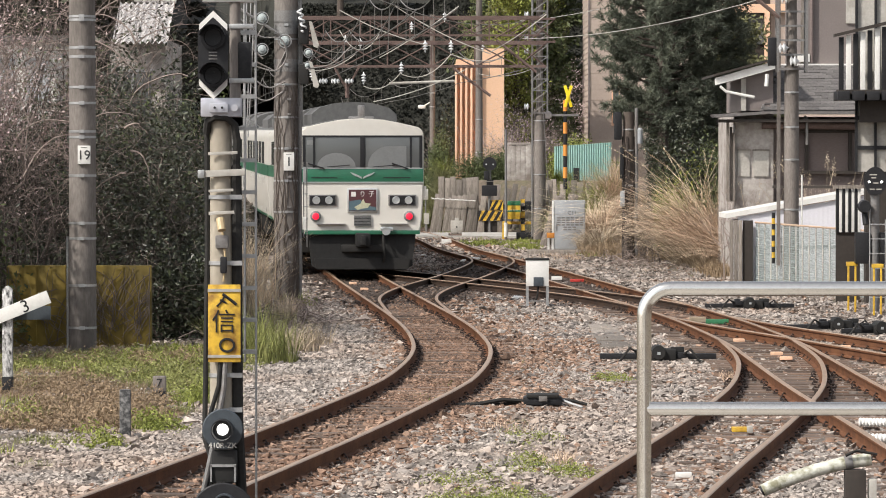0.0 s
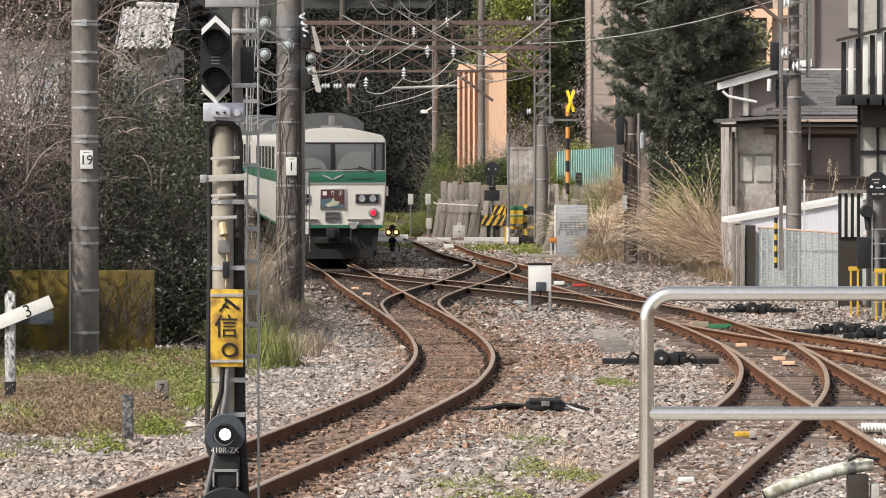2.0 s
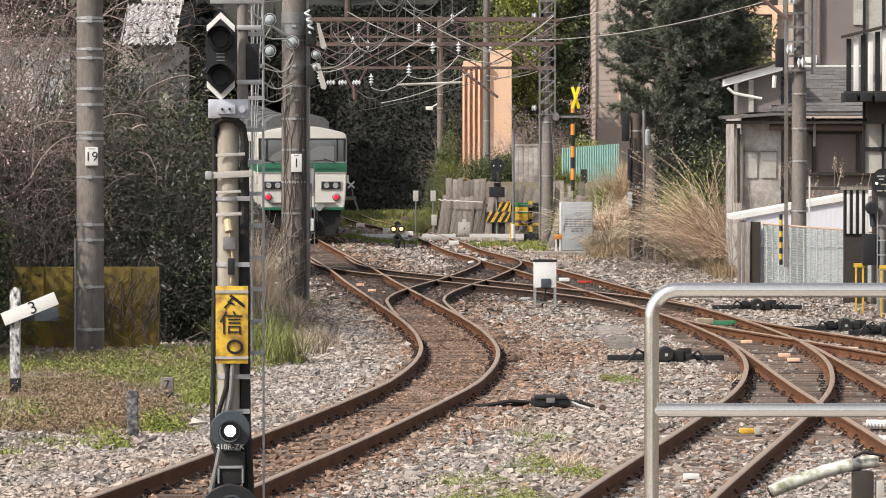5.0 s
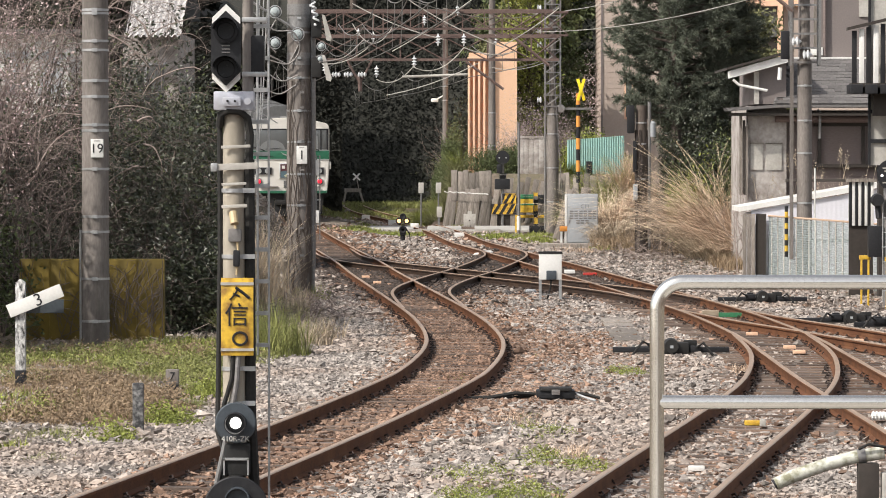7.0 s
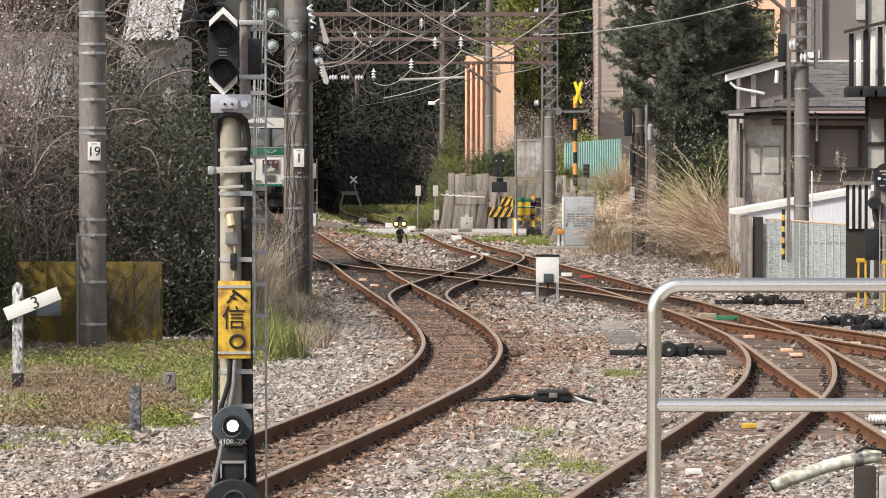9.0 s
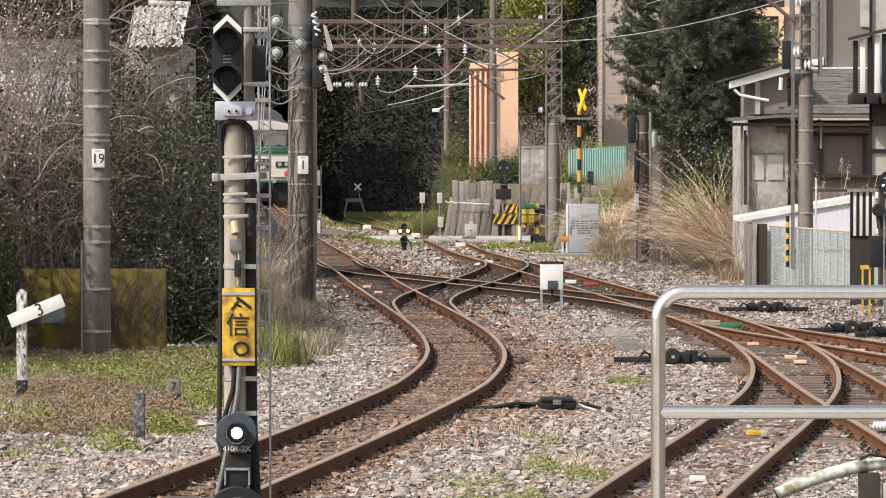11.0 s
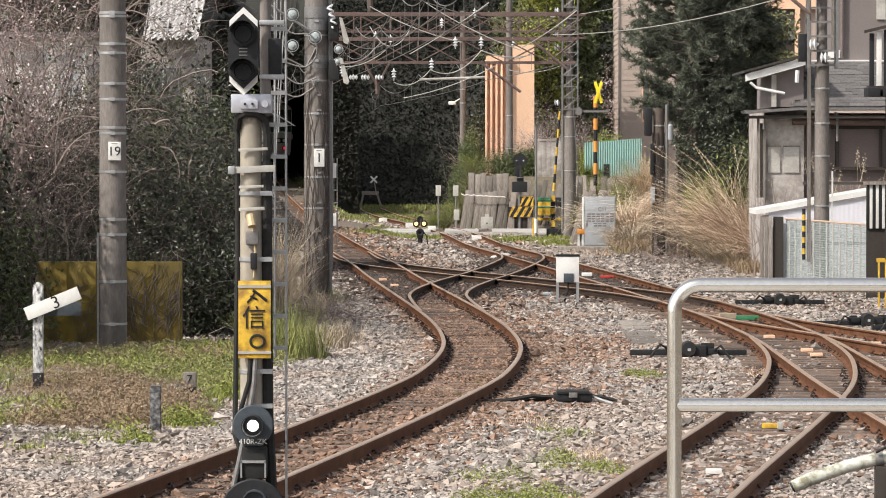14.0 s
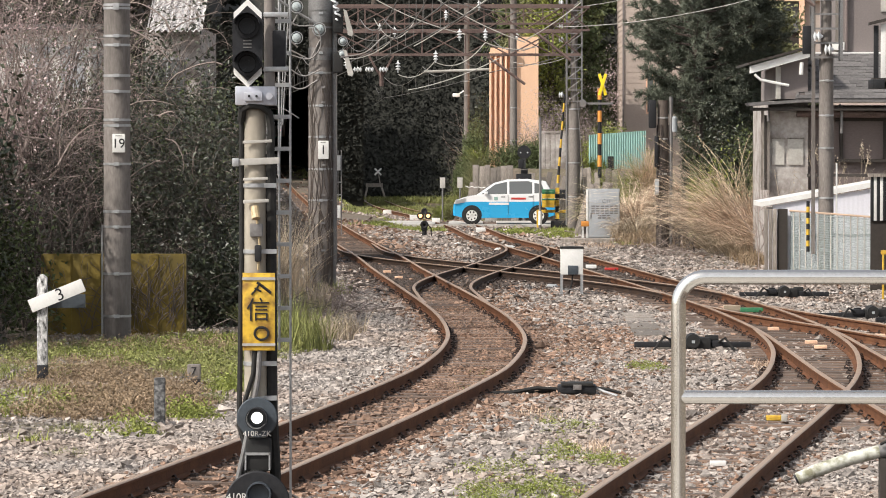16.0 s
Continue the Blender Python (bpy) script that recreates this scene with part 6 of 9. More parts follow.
def build_shed():
    s = thing("shed", "low shed of pale lilac corrugated sheet with a white roof edge", "shed", at=(6.8, 93.5, -0.19))
    v, n = [], 90
    for z in (0, 1):
        for i in range(n + 1):
            x = 0.2 + i * 5.0 / n
            v.append((x, 0.4 + 0.003 * (i % 2), (0.9 if z == 0 else 1.58 + 0.168 * (x - 0.2))))
    part("wall", Mesh().add(v, [(i, i + 1, i + n + 2, i + n + 1) for i in range(n)]).box(0.2, 5.2, 0.45, 2.5, 0, 1.5), M["palecorr"], s, "pale lilac corrugated wall", angle=0)
    part("roof_edge", Mesh().prism([(-0.08, 1.55), (2.55, 2.0), (5.2, 2.45), (5.2, 2.60), (2.55, 2.13), (-0.08, 1.66)], 0.33, 2.8), M["white"], s, "white sheet roof edge")
    for k in range(3):
        part("board", Mesh().box(0.0 + k * 0.1, 0.09 + k * 0.1, 0.2, 0.26, 0, 1.5, c=0.005), M["timber"], s, "grey weathered board")
    part("door", Mesh().box(0.31, 0.55, 0.25, 0.3, 0, 1.5), M["darkwood"], s)


def build_mesh_fence():
    f = thing("mesh_fence", "pale green wire mesh fence along the yard", "fence", at=(0, 0, -0.19))
    a, b = Vector((7.30, 94.8, 0)), Vector((9.6, 78.0, 0))
    wires = Mesh()
    for k in range(27):
        p = a.lerp(b, k / 26)
        part("post", Mesh().tube([p, p + Vector((0, 0, 1.45))], 0.022, 6), M["paleconcrete"], f, "pale green-grey post")
    for k in range(26):
        z = 0.06 + k * 0.053
        wires.tube([a + Vector((0, 0, z)), b + Vector((0, 0, z))], 0.0065, 4)
    for k in range(230):
        p = a.lerp(b, k / 229)
        wires.tube([p + Vector((0, 0.01, 0.03)), p + Vector((0, 0.01, 1.42))], 0.005, 4)
    tagged(part("mesh", wires, mat("mesh_wire", (0.36, 0.41, 0.40), (0.28, 0.325, 0.315), rough=0.6, bump=0), f, "fine pale green wire mesh"), kind="stuff")
    part("top_rail", Mesh().tube([a + Vector((0, 0, 1.45)), b + Vector((0, 0, 1.45))], 0.025, 6), mat("rusty_cream", (0.55, 0.42, 0.32), (0.45, 0.3, 0.2), rough=0.7), f, "faded rusty top rail")


def build_house():
    h = thing("house", "mauve-grey house with slate roof, old eaves and peeling walls", "house", at=(7.4, 98.0, -0.19))
    # ground floor
    part("wall", Mesh().box(-0.16, 0.8, 0.2, 6, 0.0, 4.1), M["oldwall"], h, "peeling grey lower wall")
    part("wall", Mesh().box(0.8, 6.5, 0.5, 6, 0.0, 4.0), M["shutter"], h, "dark timber lower wall")
    for k, x in enumerate((-0.34, -0.26, -0.19)):
        part("board", Mesh().box(x - 0.03, x + 0.03, 0.05, 0.2, 1.9, 3.9 - 0.15 * k), M["timber" if k != 1 else "darkwood"], h)
    for x, e in ((-0.09, 0.3), (0.30, 0.38)):
        w = part("window", Mesh().box(x, x + e, 0.16, 0.24, 2.52, 3.16), M["paleconcrete"], h, "boarded pale window")
        part("window_bar", Mesh().box(x - 0.02, x + e + 0.02, 0.13, 0.2, 3.16, 3.19), M["timber"], w)
    w = part("window", Mesh().box(1.68, 2.68, 0.42, 0.52, 2.66, 3.6), M["shutter"], h, "closed brown shutter")
    part("window_frame", Mesh().box(1.5, 4.0, 0.33, 0.5, 3.6, 3.68).box(1.5, 4.0, 0.33, 0.5, 2.58, 2.66).box(1.60, 1.68, 0.33, 0.5, 2.66, 3.6).box(2.68, 2.76, 0.33, 0.5, 2.66, 3.6), M["darkwood"], w)
    part("gutter", Mesh().tube([(0.5, 0.0, 3.79), (4.2, 0.0, 3.76)], 0.095, 12), M["rusttruss"], h, "thick rust-brown gutter pipe")
    part("gutter_spout", Mesh().tube([(1.52, -0.14, 3.95), (1.56, -0.16, 4.0), (1.60, -0.16, 3.95), (1.60, -0.12, 3.3)], 0.035, 8), M["greysteel"], h, "grey bent spout")
    part("lower_eave", Mesh().prism([(-0.75, 4.05), (0.6, 4.13), (5.2, 4.13), (5.2, 4.07), (0.6, 4.06), (-0.7, 3.97)], -0.5, 0.6), M["shingle"], h, "weathered wooden eave")
    part("soffit", Mesh().box(-0.6, 5.2, -0.4, 0.6, 3.86, 3.93), M["darkwood"], h)
    # upper gable with white fascia
    part("wall", Mesh().prism([(0.05, 4.15), (0.05, 4.95), (0.8, 5.2), (0.8, 4.15)], 0.3, 6), M["housewall"], h)
    part("fascia", Mesh().prism([(-0.65, 4.78), (0.95, 5.22), (0.95, 5.42), (-0.65, 4.96)], -0.05, 0.25), M["white"], h, "white sloping fascia board")
    part("roof_edge", Mesh().prism([(-0.70, 4.99), (0.95, 5.44), (0.95, 5.50), (-0.70, 5.05)], -0.15, 4.5), M["darkwood"], h)
    part("downpipe", Mesh().tube([(-0.55, -0.1, 4.75), (-0.4, -0.1, 4.62), (0.3, -0.1, 4.48)], 0.035, 8).tube([(0.62, -0.05, 5.05), (0.6, -0.05, 4.75)], 0.05, 8), M["white"], h, "white rainwater pipe")
    part("corner_board", Mesh().box(0.0, 0.12, 0.22, 0.32, 4.15, 4.95), M["paleconcrete"], h)
    # slate roof between the storeys, tiles as pieces
    rg = np.random.default_rng(31)
    for r in range(16):
        y0, z0, x0 = r * 0.165, 4.10 + r * 0.0735, 0.52 + 0.03 * r
        part("roof_course", Mesh().prism([(x0, z0 - 0.02), (5.2, z0 - 0.02), (5.2, z0 + 0.06), (x0, z0 + 0.06)], y0, y0 + 0.2), M["shingle"], h, "dark slate course")
    slate = Mesh().box(0, 0.345, -0.02, 0.18, 0, 0.022).data("slate", M["shingle"])
    for r in range(16):
        for c in range(8):
            o = part("slate", slate, None, h)
            o.matrix_basis = pose(0.52 + 0.03 * r + c * 0.35 + 0.17 * (r % 2), -0.02 + r * 0.165, 4.165 + r * 0.0735 + rg.normal(0, 0.003), 22 + rg.normal(0, 1.2), rg.normal(0, 0.7))
    part("hip", Mesh().tube([(0.5, 0.0, 4.13), (0.98, 2.6, 5.32)], 0.05, 8), M["shingle"], h)
    part("ridge", Mesh().box(1.0, 5.2, 2.55, 2.75, 5.27, 5.37), M["white"], h, "pale flashing")
    part("upper_wall", Mesh().box(1.76, 7, 2.75, 8, 4.5, 12), M["housewall"], h, "mauve-grey rendered upper wall")
    part("upper_downpipe", Mesh().tube([(1.97, 2.66, 5.4), (1.97, 2.66, 10)], 0.045, 8), M["shutter"], h, "dark brown downpipe")
    part("pipe_shoe", Mesh().box(1.62, 1.92, 2.6, 2.75, 5.42, 5.62, c=0.01), M["white"], h)
    part("corner", Mesh().box(1.70, 1.78, 2.7, 2.8, 4.5, 12), M["timber"], h)
    w = part("window", Mesh().box(2.85, 3.7, 2.7, 2.78, 6.4, 8.5), M["paleconcrete"], h, "pale shuttered upper window")


def build_balcony():
    b = thing("balcony", "balcony of dark and white vertical slats on dark beams", "balcony", at=(8.0, 80.0, -0.19))
    for k in range(14):
        x = 0.0 + k * 0.145
        z1 = 5.42 + 0.035 * k
        part("slat", Mesh().box(x, x + 0.1, -0.02 if k % 2 else 0.01, 0.04, 4.35, z1, c=0.006), M["white" if k % 2 else "black"], b, "white slat" if k % 2 else "dark slat")
    part("top_rail", Mesh().prism([(-0.1, 5.42), (2.2, 5.96), (2.2, 6.04), (-0.1, 5.48)], -0.12, 0.12), M["darkwood"], b)
    part("floor", Mesh().box(0.0, 3, -0.05, 0.6, 4.27, 4.36), M["darkwood"], b)
    for k in range(4):
        part("beam", Mesh().box(-0.05 + k * 0.3, 0.2 + k * 0.3, -0.25, 0.6, 4.14, 4.33, c=0.015), M["black"], b, "dark beam end")
    part("bracket", Mesh().box(0.45, 1.2, 0.2, 0.35, 3.7, 4.14), M["darkwood"], b)


def build_annex():
    b = thing("house", "pale panelled house wall with dark window frames", "house", at=(8.42, 80.6, -0.19))
    part("wall", Mesh().box(0, 3, 0.0, 0.3, 2.7, 12), M["paleconcrete"], b, "pale grey panel wall")
    for z in (3.15, 3.75, 7.2):
        part("frame_bar", Mesh().box(-0.03, 3, -0.05, 0.02, z, z + 0.08), M["black"], b)
    for x in (-0.03, 0.36, 0.75):
        part("frame_post", Mesh().box(x, x + 0.05, -0.06, 0.02, 2.7, 12), M["black"], b)
    part("lower_wall", Mesh().box(0.2, 3, 0.05, 0.4, -0.1, 2.7), M["darkwood"], b)


def build_striped_fence():
    f = thing("slat_fence", "short fence of dark and white vertical slats", "fence", at=(8.1, 81.5, -0.19))
    for k in range(8):
        part("slat", Mesh().box(k * 0.064, k * 0.064 + 0.058, 0, 0.04, 1.45, 2.35, c=0.004), M["white" if k % 2 else "black"], f, "white slat" if k % 2 else "dark slat")
    part("cap", Mesh().box(-0.05, 0.58, -0.05, 0.1, 2.35, 2.42), M["timber"], f)
    part("backing", Mesh().box(0.0, 0.5, 0.05, 0.1, -0.1, 2.3), M["darkwood"], f)


def build_right_signal():
    s = thing("shunting_signal", "black round-topped shunting signal on a grey mast", "railway signal", at=(8.30, 76.0, -0.19))
    part("mast", Mesh().tube([(0, 0, 0), (0, 0, 2.45)], 0.085, 14), M["greysteel"], s, "grey mast")
    part("board", Mesh().prism([(-0.21, 2.42)] + arc(-0.01, 2.54, 0.22, 0.27, 175, 5, 12) + [(0.2, 2.42), (0.10, 2.28), (-0.12, 2.28)], -0.14, -0.10), M["black"], s, "black rounded board")
    for x in (-0.13, 0.11):
        part("lamp", Mesh().lathe([(0.024, -0.14), (0.02, -0.16), (0.008, -0.165)], (x, 0, 2.52), "y", 12), M["lampwhite"], s, "lit white lamp")
    for x, z, w in ((-0.05, 2.66, 0.14), (-0.04, 2.60, 0.09), (0.0, 2.50, 0.1), (-0.07, 2.38, 0.1), (0.06, 2.38, 0.1)):
        part("writing_bar", Mesh().box(x - w / 2, x + w / 2, -0.145, -0.14, z - 0.012, z + 0.012), M["paleconcrete"], s)
    part("side_lamp", Mesh().lathe([(0.02, -0.3), (0.11, -0.3), (0.13, -0.12), (0.05, 0)], (-0.22, 0, 2.05), "y", 16).tube([(-0.2, 0, 1.95), (-0.18, -0.05, 1.7)], 0.06, 8), M["black"], s)
    part("case", Mesh().box(-0.38, -0.10, -0.1, 0.15, 0.95, 1.55, c=0.02), M["black"], s, "black equipment case")
    part("case", Mesh().box(0.10, 0.38, -0.1, 0.15, 0.95, 1.55, c=0.02), M["black"], s)
    lad = part("ladder", Mesh().tube([(-0.12, -0.2, 0.1), (-0.12, -0.2, 2.0)], 0.012, 6).tube([(0.18, -0.2, 0.1), (0.18, -0.2, 1.8)], 0.012, 6), M["steel"], s)
    for k in range(6):
        part("rung", Mesh().box(-0.12, 0.18, -0.21, -0.19, 0.3 + k * 0.28, 0.32 + k * 0.28), M["steel"], lad)


def build_yellow_stand(x, y):
    s = thing("cable_stand", "worn yellow steel cable stand beside the point machines", "marker post", "yellow stands", at=(x, y, -0.19))
    part("leg", Mesh().box(-0.085, -0.05, -0.03, 0.03, 0, 0.95, c=0.006), M["yellow"], s)
    part("leg", Mesh().box(0.05, 0.085, -0.03, 0.03, 0, 0.95, c=0.006), M["yellow"], s)
    part("cap", Mesh().box(-0.11, 0.11, -0.04, 0.04, 0.9, 0.98, c=0.008), M["yellow"], s)


build_shed()
build_mesh_fence()
build_house()
build_balcony()
build_annex()
build_striped_fence()
build_right_signal()
build_yellow_stand(7.88, 76.2)
build_yellow_stand(8.22, 74.8)
far = thing("building", "timber-framed orange building behind the trees", "building", at=(8.6, 135.0, -0.19))
part("wall", Mesh().box(2.65, 8, 1.0, 6, 0, 12), M["pinkwall"], far, "tan rendered wall")
part("beam", Mesh().box(0.8, 8, 0.75, 1.0, 7.95, 8.25), M["freshwood"], far, "orange timber beam")
part("post", Mesh().box(2.43, 2.6, 0.7, 0.95, 6.0, 7.95), M["freshwood"], far, "orange timber post")
part("window", Mesh().box(1.2, 2.43, 1.0, 1.1, 6.9, 7.95), M["glass"], far, "dark window")
part("roof", Mesh().box(0.5, 8, 0.2, 6, 12.0, 12.2), M["shingle"], far)
part("side_wall", Mesh().box(1.2, 2.65, 1.12, 6, 0, 12), M["darkwood"], far)
bar("rail_beam", "dark beam behind the dry reeds", (8.0, 10.0, 96.0, 96.1, 2.05, 2.12), "darkwood")
bar("stone_block", "small pale concrete block beside the machines", (7.35, 7.55, 65.2, 65.35, -0.19, 0.0), "paleconcrete")


# ---- trees and tall grass of the right and far side ----
def build_broadleaf(at, height, spread, seed, label, leaf, lumps=70, per=170, size=0.11):
    rg = np.random.default_rng(seed)
    t = thing("broadleaf_tree", label, "tree", at=at)
    m = Mesh().tube([(0, 0, 0), (0.1, 0, height * 0.5), (0, 0, height * 0.97)], [0.2, 0.13, 0.03], 8)
    cs = []
    for k in range(lumps):
        z = height * rg.uniform(0.2, 1.0)
        q, rr = rg.uniform(0, 2 * math.pi), spread * (1.08 - 0.6 * (z / height) ** 2.4) * rg.uniform(0.35, 1.05)
        p = np.array([rr * math.cos(q), rr * math.sin(q), z])
        if p[0] < -0.9 and z < 0.45 * height:
            continue
        m.tube([(0, 0, z - 0.25 * rr), p * np.array([0.6, 0.6, 1]), p], [0.045, 0.03, 0.012], 4, cap=False)
        c = np.clip(rg.normal(0, 1, (per, 3)), -1.7, 1.7) * np.array([0.34, 0.34, 0.2]) * rg.uniform(0.7, 1.25) + p
        c[:, 2] -= 0.22 * np.hypot(c[:, 0] - p[0], c[:, 1] - p[1])
        cs.append(c)
    part("trunk", m, M["bark"], t)
    v, f = leaves(np.concatenate(cs), size, seed=seed, aspect=0.5)
    part("crown", soup("crown", v, f, M[leaf]), None, t, "dense dark foliage")
    return t


def build_pine(at, height, spread, limbs, seed, label, low=0.3):
    """Upswept limbs in loose tiers, each with side twigs that carry fans of needles."""
    rg = np.random.default_rng(seed)
    t = thing("pine_tree", label, "tree", at=at)
    m = Mesh().tube([(0, 0, 0), (0.1, 0.05, height * 0.35), (-0.05, 0, height * 0.7), (0, 0, height)], [0.2, 0.16, 0.1, 0.02], 9)
    roots, heads = [], []
    for k in range(limbs):
        z = height * (low + (0.97 - low) * (k + rg.uniform(0, 1)) / limbs)
        q = k * 2.4 + rg.normal(0, 0.4)
        u = (z / height - low) / (1 - low)
        l = spread * (0.55 + 0.5 * math.sin(min(1, 0.15 + u * 1.5) * math.pi * 0.5) - 0.75 * max(0, u - 0.5)) * rg.uniform(0.65, 1.2)
        d = Vector((math.cos(q), math.sin(q), 0))
        pts = [Vector((0, 0, z)) + d * (l * e) + Vector((0, 0, l * (0.10 * e + 0.22 * e * e) - 0.08 * l)) + Vector(rg.normal(0, 0.03, 3)) for e in (0, 0.3, 0.55, 0.8, 1.0)]
        m.tube(pts, [0.05, 0.035, 0.024, 0.014, 0.006], 5, cap=False)
        for e in np.arange(0.3, 1.02, 0.045):
            i = min(3, int(np.searchsorted((0, 0.3, 0.55, 0.8, 1.0), e)) - 1)
            p = pts[i].lerp(pts[i + 1], rg.uniform(0, 1))
            for sd in (-1, 1):
                w = (d * 0.8 + Vector((-d.y, d.x, 0)) * sd * rg.uniform(0.2, 1.1) + Vector((0, 0, rg.normal(0.25, 0.5)))).normalized()
                tl = rg.uniform(0.22, 0.52) * (1.15 - 0.5 * e)
                m.tube([p, p + w * tl], [0.007, 0.003], 3, cap=False)
                for g in range(3):
                    roots.append(p + w * tl * (0.35 + 0.32 * g))
                    heads.append(w)
    part("trunk", m, M["bark"], t, "dark bark trunk and limbs")
    n = 15
    c, w = np.repeat(np.array(roots), n, 0), np.repeat(np.array(heads), n, 0)
    w = w * 0.8 + rg.normal(0, 0.62, w.shape)
    w /= np.linalg.norm(w, axis=1)[:, None]
    o = np.cross(w, rg.normal(size=w.shape))
    o /= np.linalg.norm(o, axis=1)[:, None] + 1e-9
    ln, th = rg.uniform(0.09, 0.17, (len(c), 1)), 0.009
    v = np.stack([c - o * th, c + o * th, c + w * ln + o * th * 0.4, c + w * ln - o * th * 0.4], 1).reshape(-1, 3)
    part("crown", soup("crown", v, np.arange(len(v)).reshape(-1, 4), M["leafpine"]), None, t, "feathery dark green needles")
    return t


build_pine((6.35, 115.5, 0.2), 11.5, 2.05, 96, 3, "broad dark green pine over the yard")
build_pine((7.55, 117.2, 0.2), 12.0, 1.75, 96, 4, "broad dark green pine over the yard", low=0.25)
build_pine((6.9, 119.0, 0.2), 11.0, 1.8, 80, 24, "dark green pine behind two others", low=0.25)
build_broadleaf((9.0, 124.0, 0.2), 7.0, 1.4, 14, "olive green evergreen tree behind the house", "bamboo", lumps=90, per=260, size=0.09)
for x, y, hh, sp, sd in ((3.4, 182, 10, 2.6, 5), (5.0, 186, 12, 2.2, 6), (4.2, 172, 6.5, 1.2, 7), (11.0, 184, 13, 3, 8), (2.6, 188, 9, 2.0, 9), (12, 160, 13, 3, 10)):
    build_broadleaf((x, y, 1.5), hh, sp, sd, "dark evergreen tree behind the buildings", "leafmid", lumps=80, per=170, size=0.13)
# paler leaf materials give these crowns their sunlit look
for k, (x, y, hh, sp, leaf) in enumerate(((3.1, 170, 10.5, 0.9, "leaflight"), (2.4, 180, 10.5, 1.2, "bamboo"), (4.5, 185, 11.0, 0.9, "leaflight"), (3.0, 181, 11.5, 1.5, "leaflight"))):
    build_broadleaf((x, y, 1.6), hh, sp, 120 + k, "olive green tree behind the crossing, sunlight put into its leaf colour", leaf, lumps=70, per=130, size=0.085)
build_shrub("leafless plum tree with pale pink blossom", (3.9, 160.5, 1.8), 3.4, 8, "blossom", 0.024, 1, seed=201, depth=4, r=0.06, name="plum_tree", cloud=0.07)
build_shrub("leafless tree with a haze of pale pink buds", (3.7, 174.5, 1.8), 6.2, 7, "blossom", 0.036, 6, seed=204, depth=4, r=0.07, name="plum_tree", cloud=0.10, lean=0.28)
build_shrub("leafless grey-brown tree above the concrete wall", (3.6, 171.0, 1.8), 5.4, 6, "leaflight", 0.03, 1, seed=205, depth=4, r=0.07, name="bare_tree", cloud=0.10, lean=0.25)
build_shrub("fresh yellow-green bush behind the teal fence", (5.4, 157.0, 1.8), 1.6, 9, "leaflight", 0.05, 70, seed=202, depth=2, r=0.02)
build_shrub("brown twiggy bush before the apricot wall", (2.65, 158.5, 1.8), 3.0, 9, "blossom", 0.022, 1, seed=206, depth=4, r=0.03, cloud=0.06, lean=0.16)
build_shrub("dark rounded evergreen by the apricot building", (2.0, 155.5, 1.8), 1.2, 9, "leafmid", 0.045, 110, seed=203, depth=2, r=0.02)
for k, (x, y, s, leaf) in enumerate(((6.75, 112.5, 3.2, "leafmid"), (7.3, 113.5, 3.2, "leafdark"), (6.5, 114.0, 3.0, "leafdark"), (7.9, 114.5, 3.3, "leafmid"), (6.1, 111.6, 2.3, "leaflight"), (8.2, 108.0, 2.6, "leafmid"), (7.0, 115.0, 4.8, "leafdark"), (7.7, 116.0, 5.0, "leafdark"), (6.6, 116.0, 4.4, "leafdark"))):
    build_shrub("evergreen bush with yellow-green tips under the conifers" if leaf != "leafdark" else "dark evergreen bush under the conifers", (x, y, 0.2), s, 6, leaf, 0.05, 45, seed=210 + k, depth=2, r=0.02, cloud=0.22, lean=0.3, west=5.95)
for k, (x, y, s) in enumerate(((7.45, 97.5, 3.6), (8.0, 97.3, 3.4), (8.8, 96.5, 2.6))):
    build_shrub("bare grey climbing stems against the old wall", (x, y, -0.1), s, 5, seed=230 + k, depth=2, r=0.018, lean=0.2)


def build_reeds(label, at, n, rx, ry, h, lean, width, seed, m="drygrass", name="reed_clump", plumes=0):
    rg = np.random.default_rng(seed)
    ob = thing(name, label, "tall grass", at=at)
    q, rr = rg.uniform(0, 2 * math.pi, n), np.sqrt(rg.uniform(0, 1, n))
    x, y = rr * np.cos(q) * rx, rr * np.sin(q) * ry
    z = ground_z(x + at[0], y + at[1]) - at[2]
    v, f = blades(np.stack([x, y, z], 1), h, lean, width, seed, seg=5)
    part("foliage", soup("foliage", v, f, M[m]), None, ob)
    if plumes:
        pm, st = [], Mesh()
        for k in range(plumes):
            b = Vector((rg.normal(0, rx * 0.5), rg.normal(0, ry * 0.5), 0))
            d = Vector((rg.normal(0, 0.3), rg.normal(0, 0.3), 1))
            tip = b + d * h * rg.uniform(1.0, 1.45)
            mid = b.lerp(tip, 0.6) + Vector((0, 0, 0.1 * h))
            st.tube([b, mid, tip], 0.0045, 4)
            c = np.array(tip) + rg.normal(0, 1, (26, 3)) * np.array([0.03, 0.03, 0.11])
            pm.append(c)
        tagged(part("stalk", st, M["straw"], ob), kind="stuff")
        v, f = leaves(np.concatenate(pm), 0.03, seed=seed, aspect=0.3)
        tagged(part("plume_tuft", soup("plume_tuft", v, f, M["straw"]), None, ob, "pale feathery plumes"), kind="stuff")
    return ob


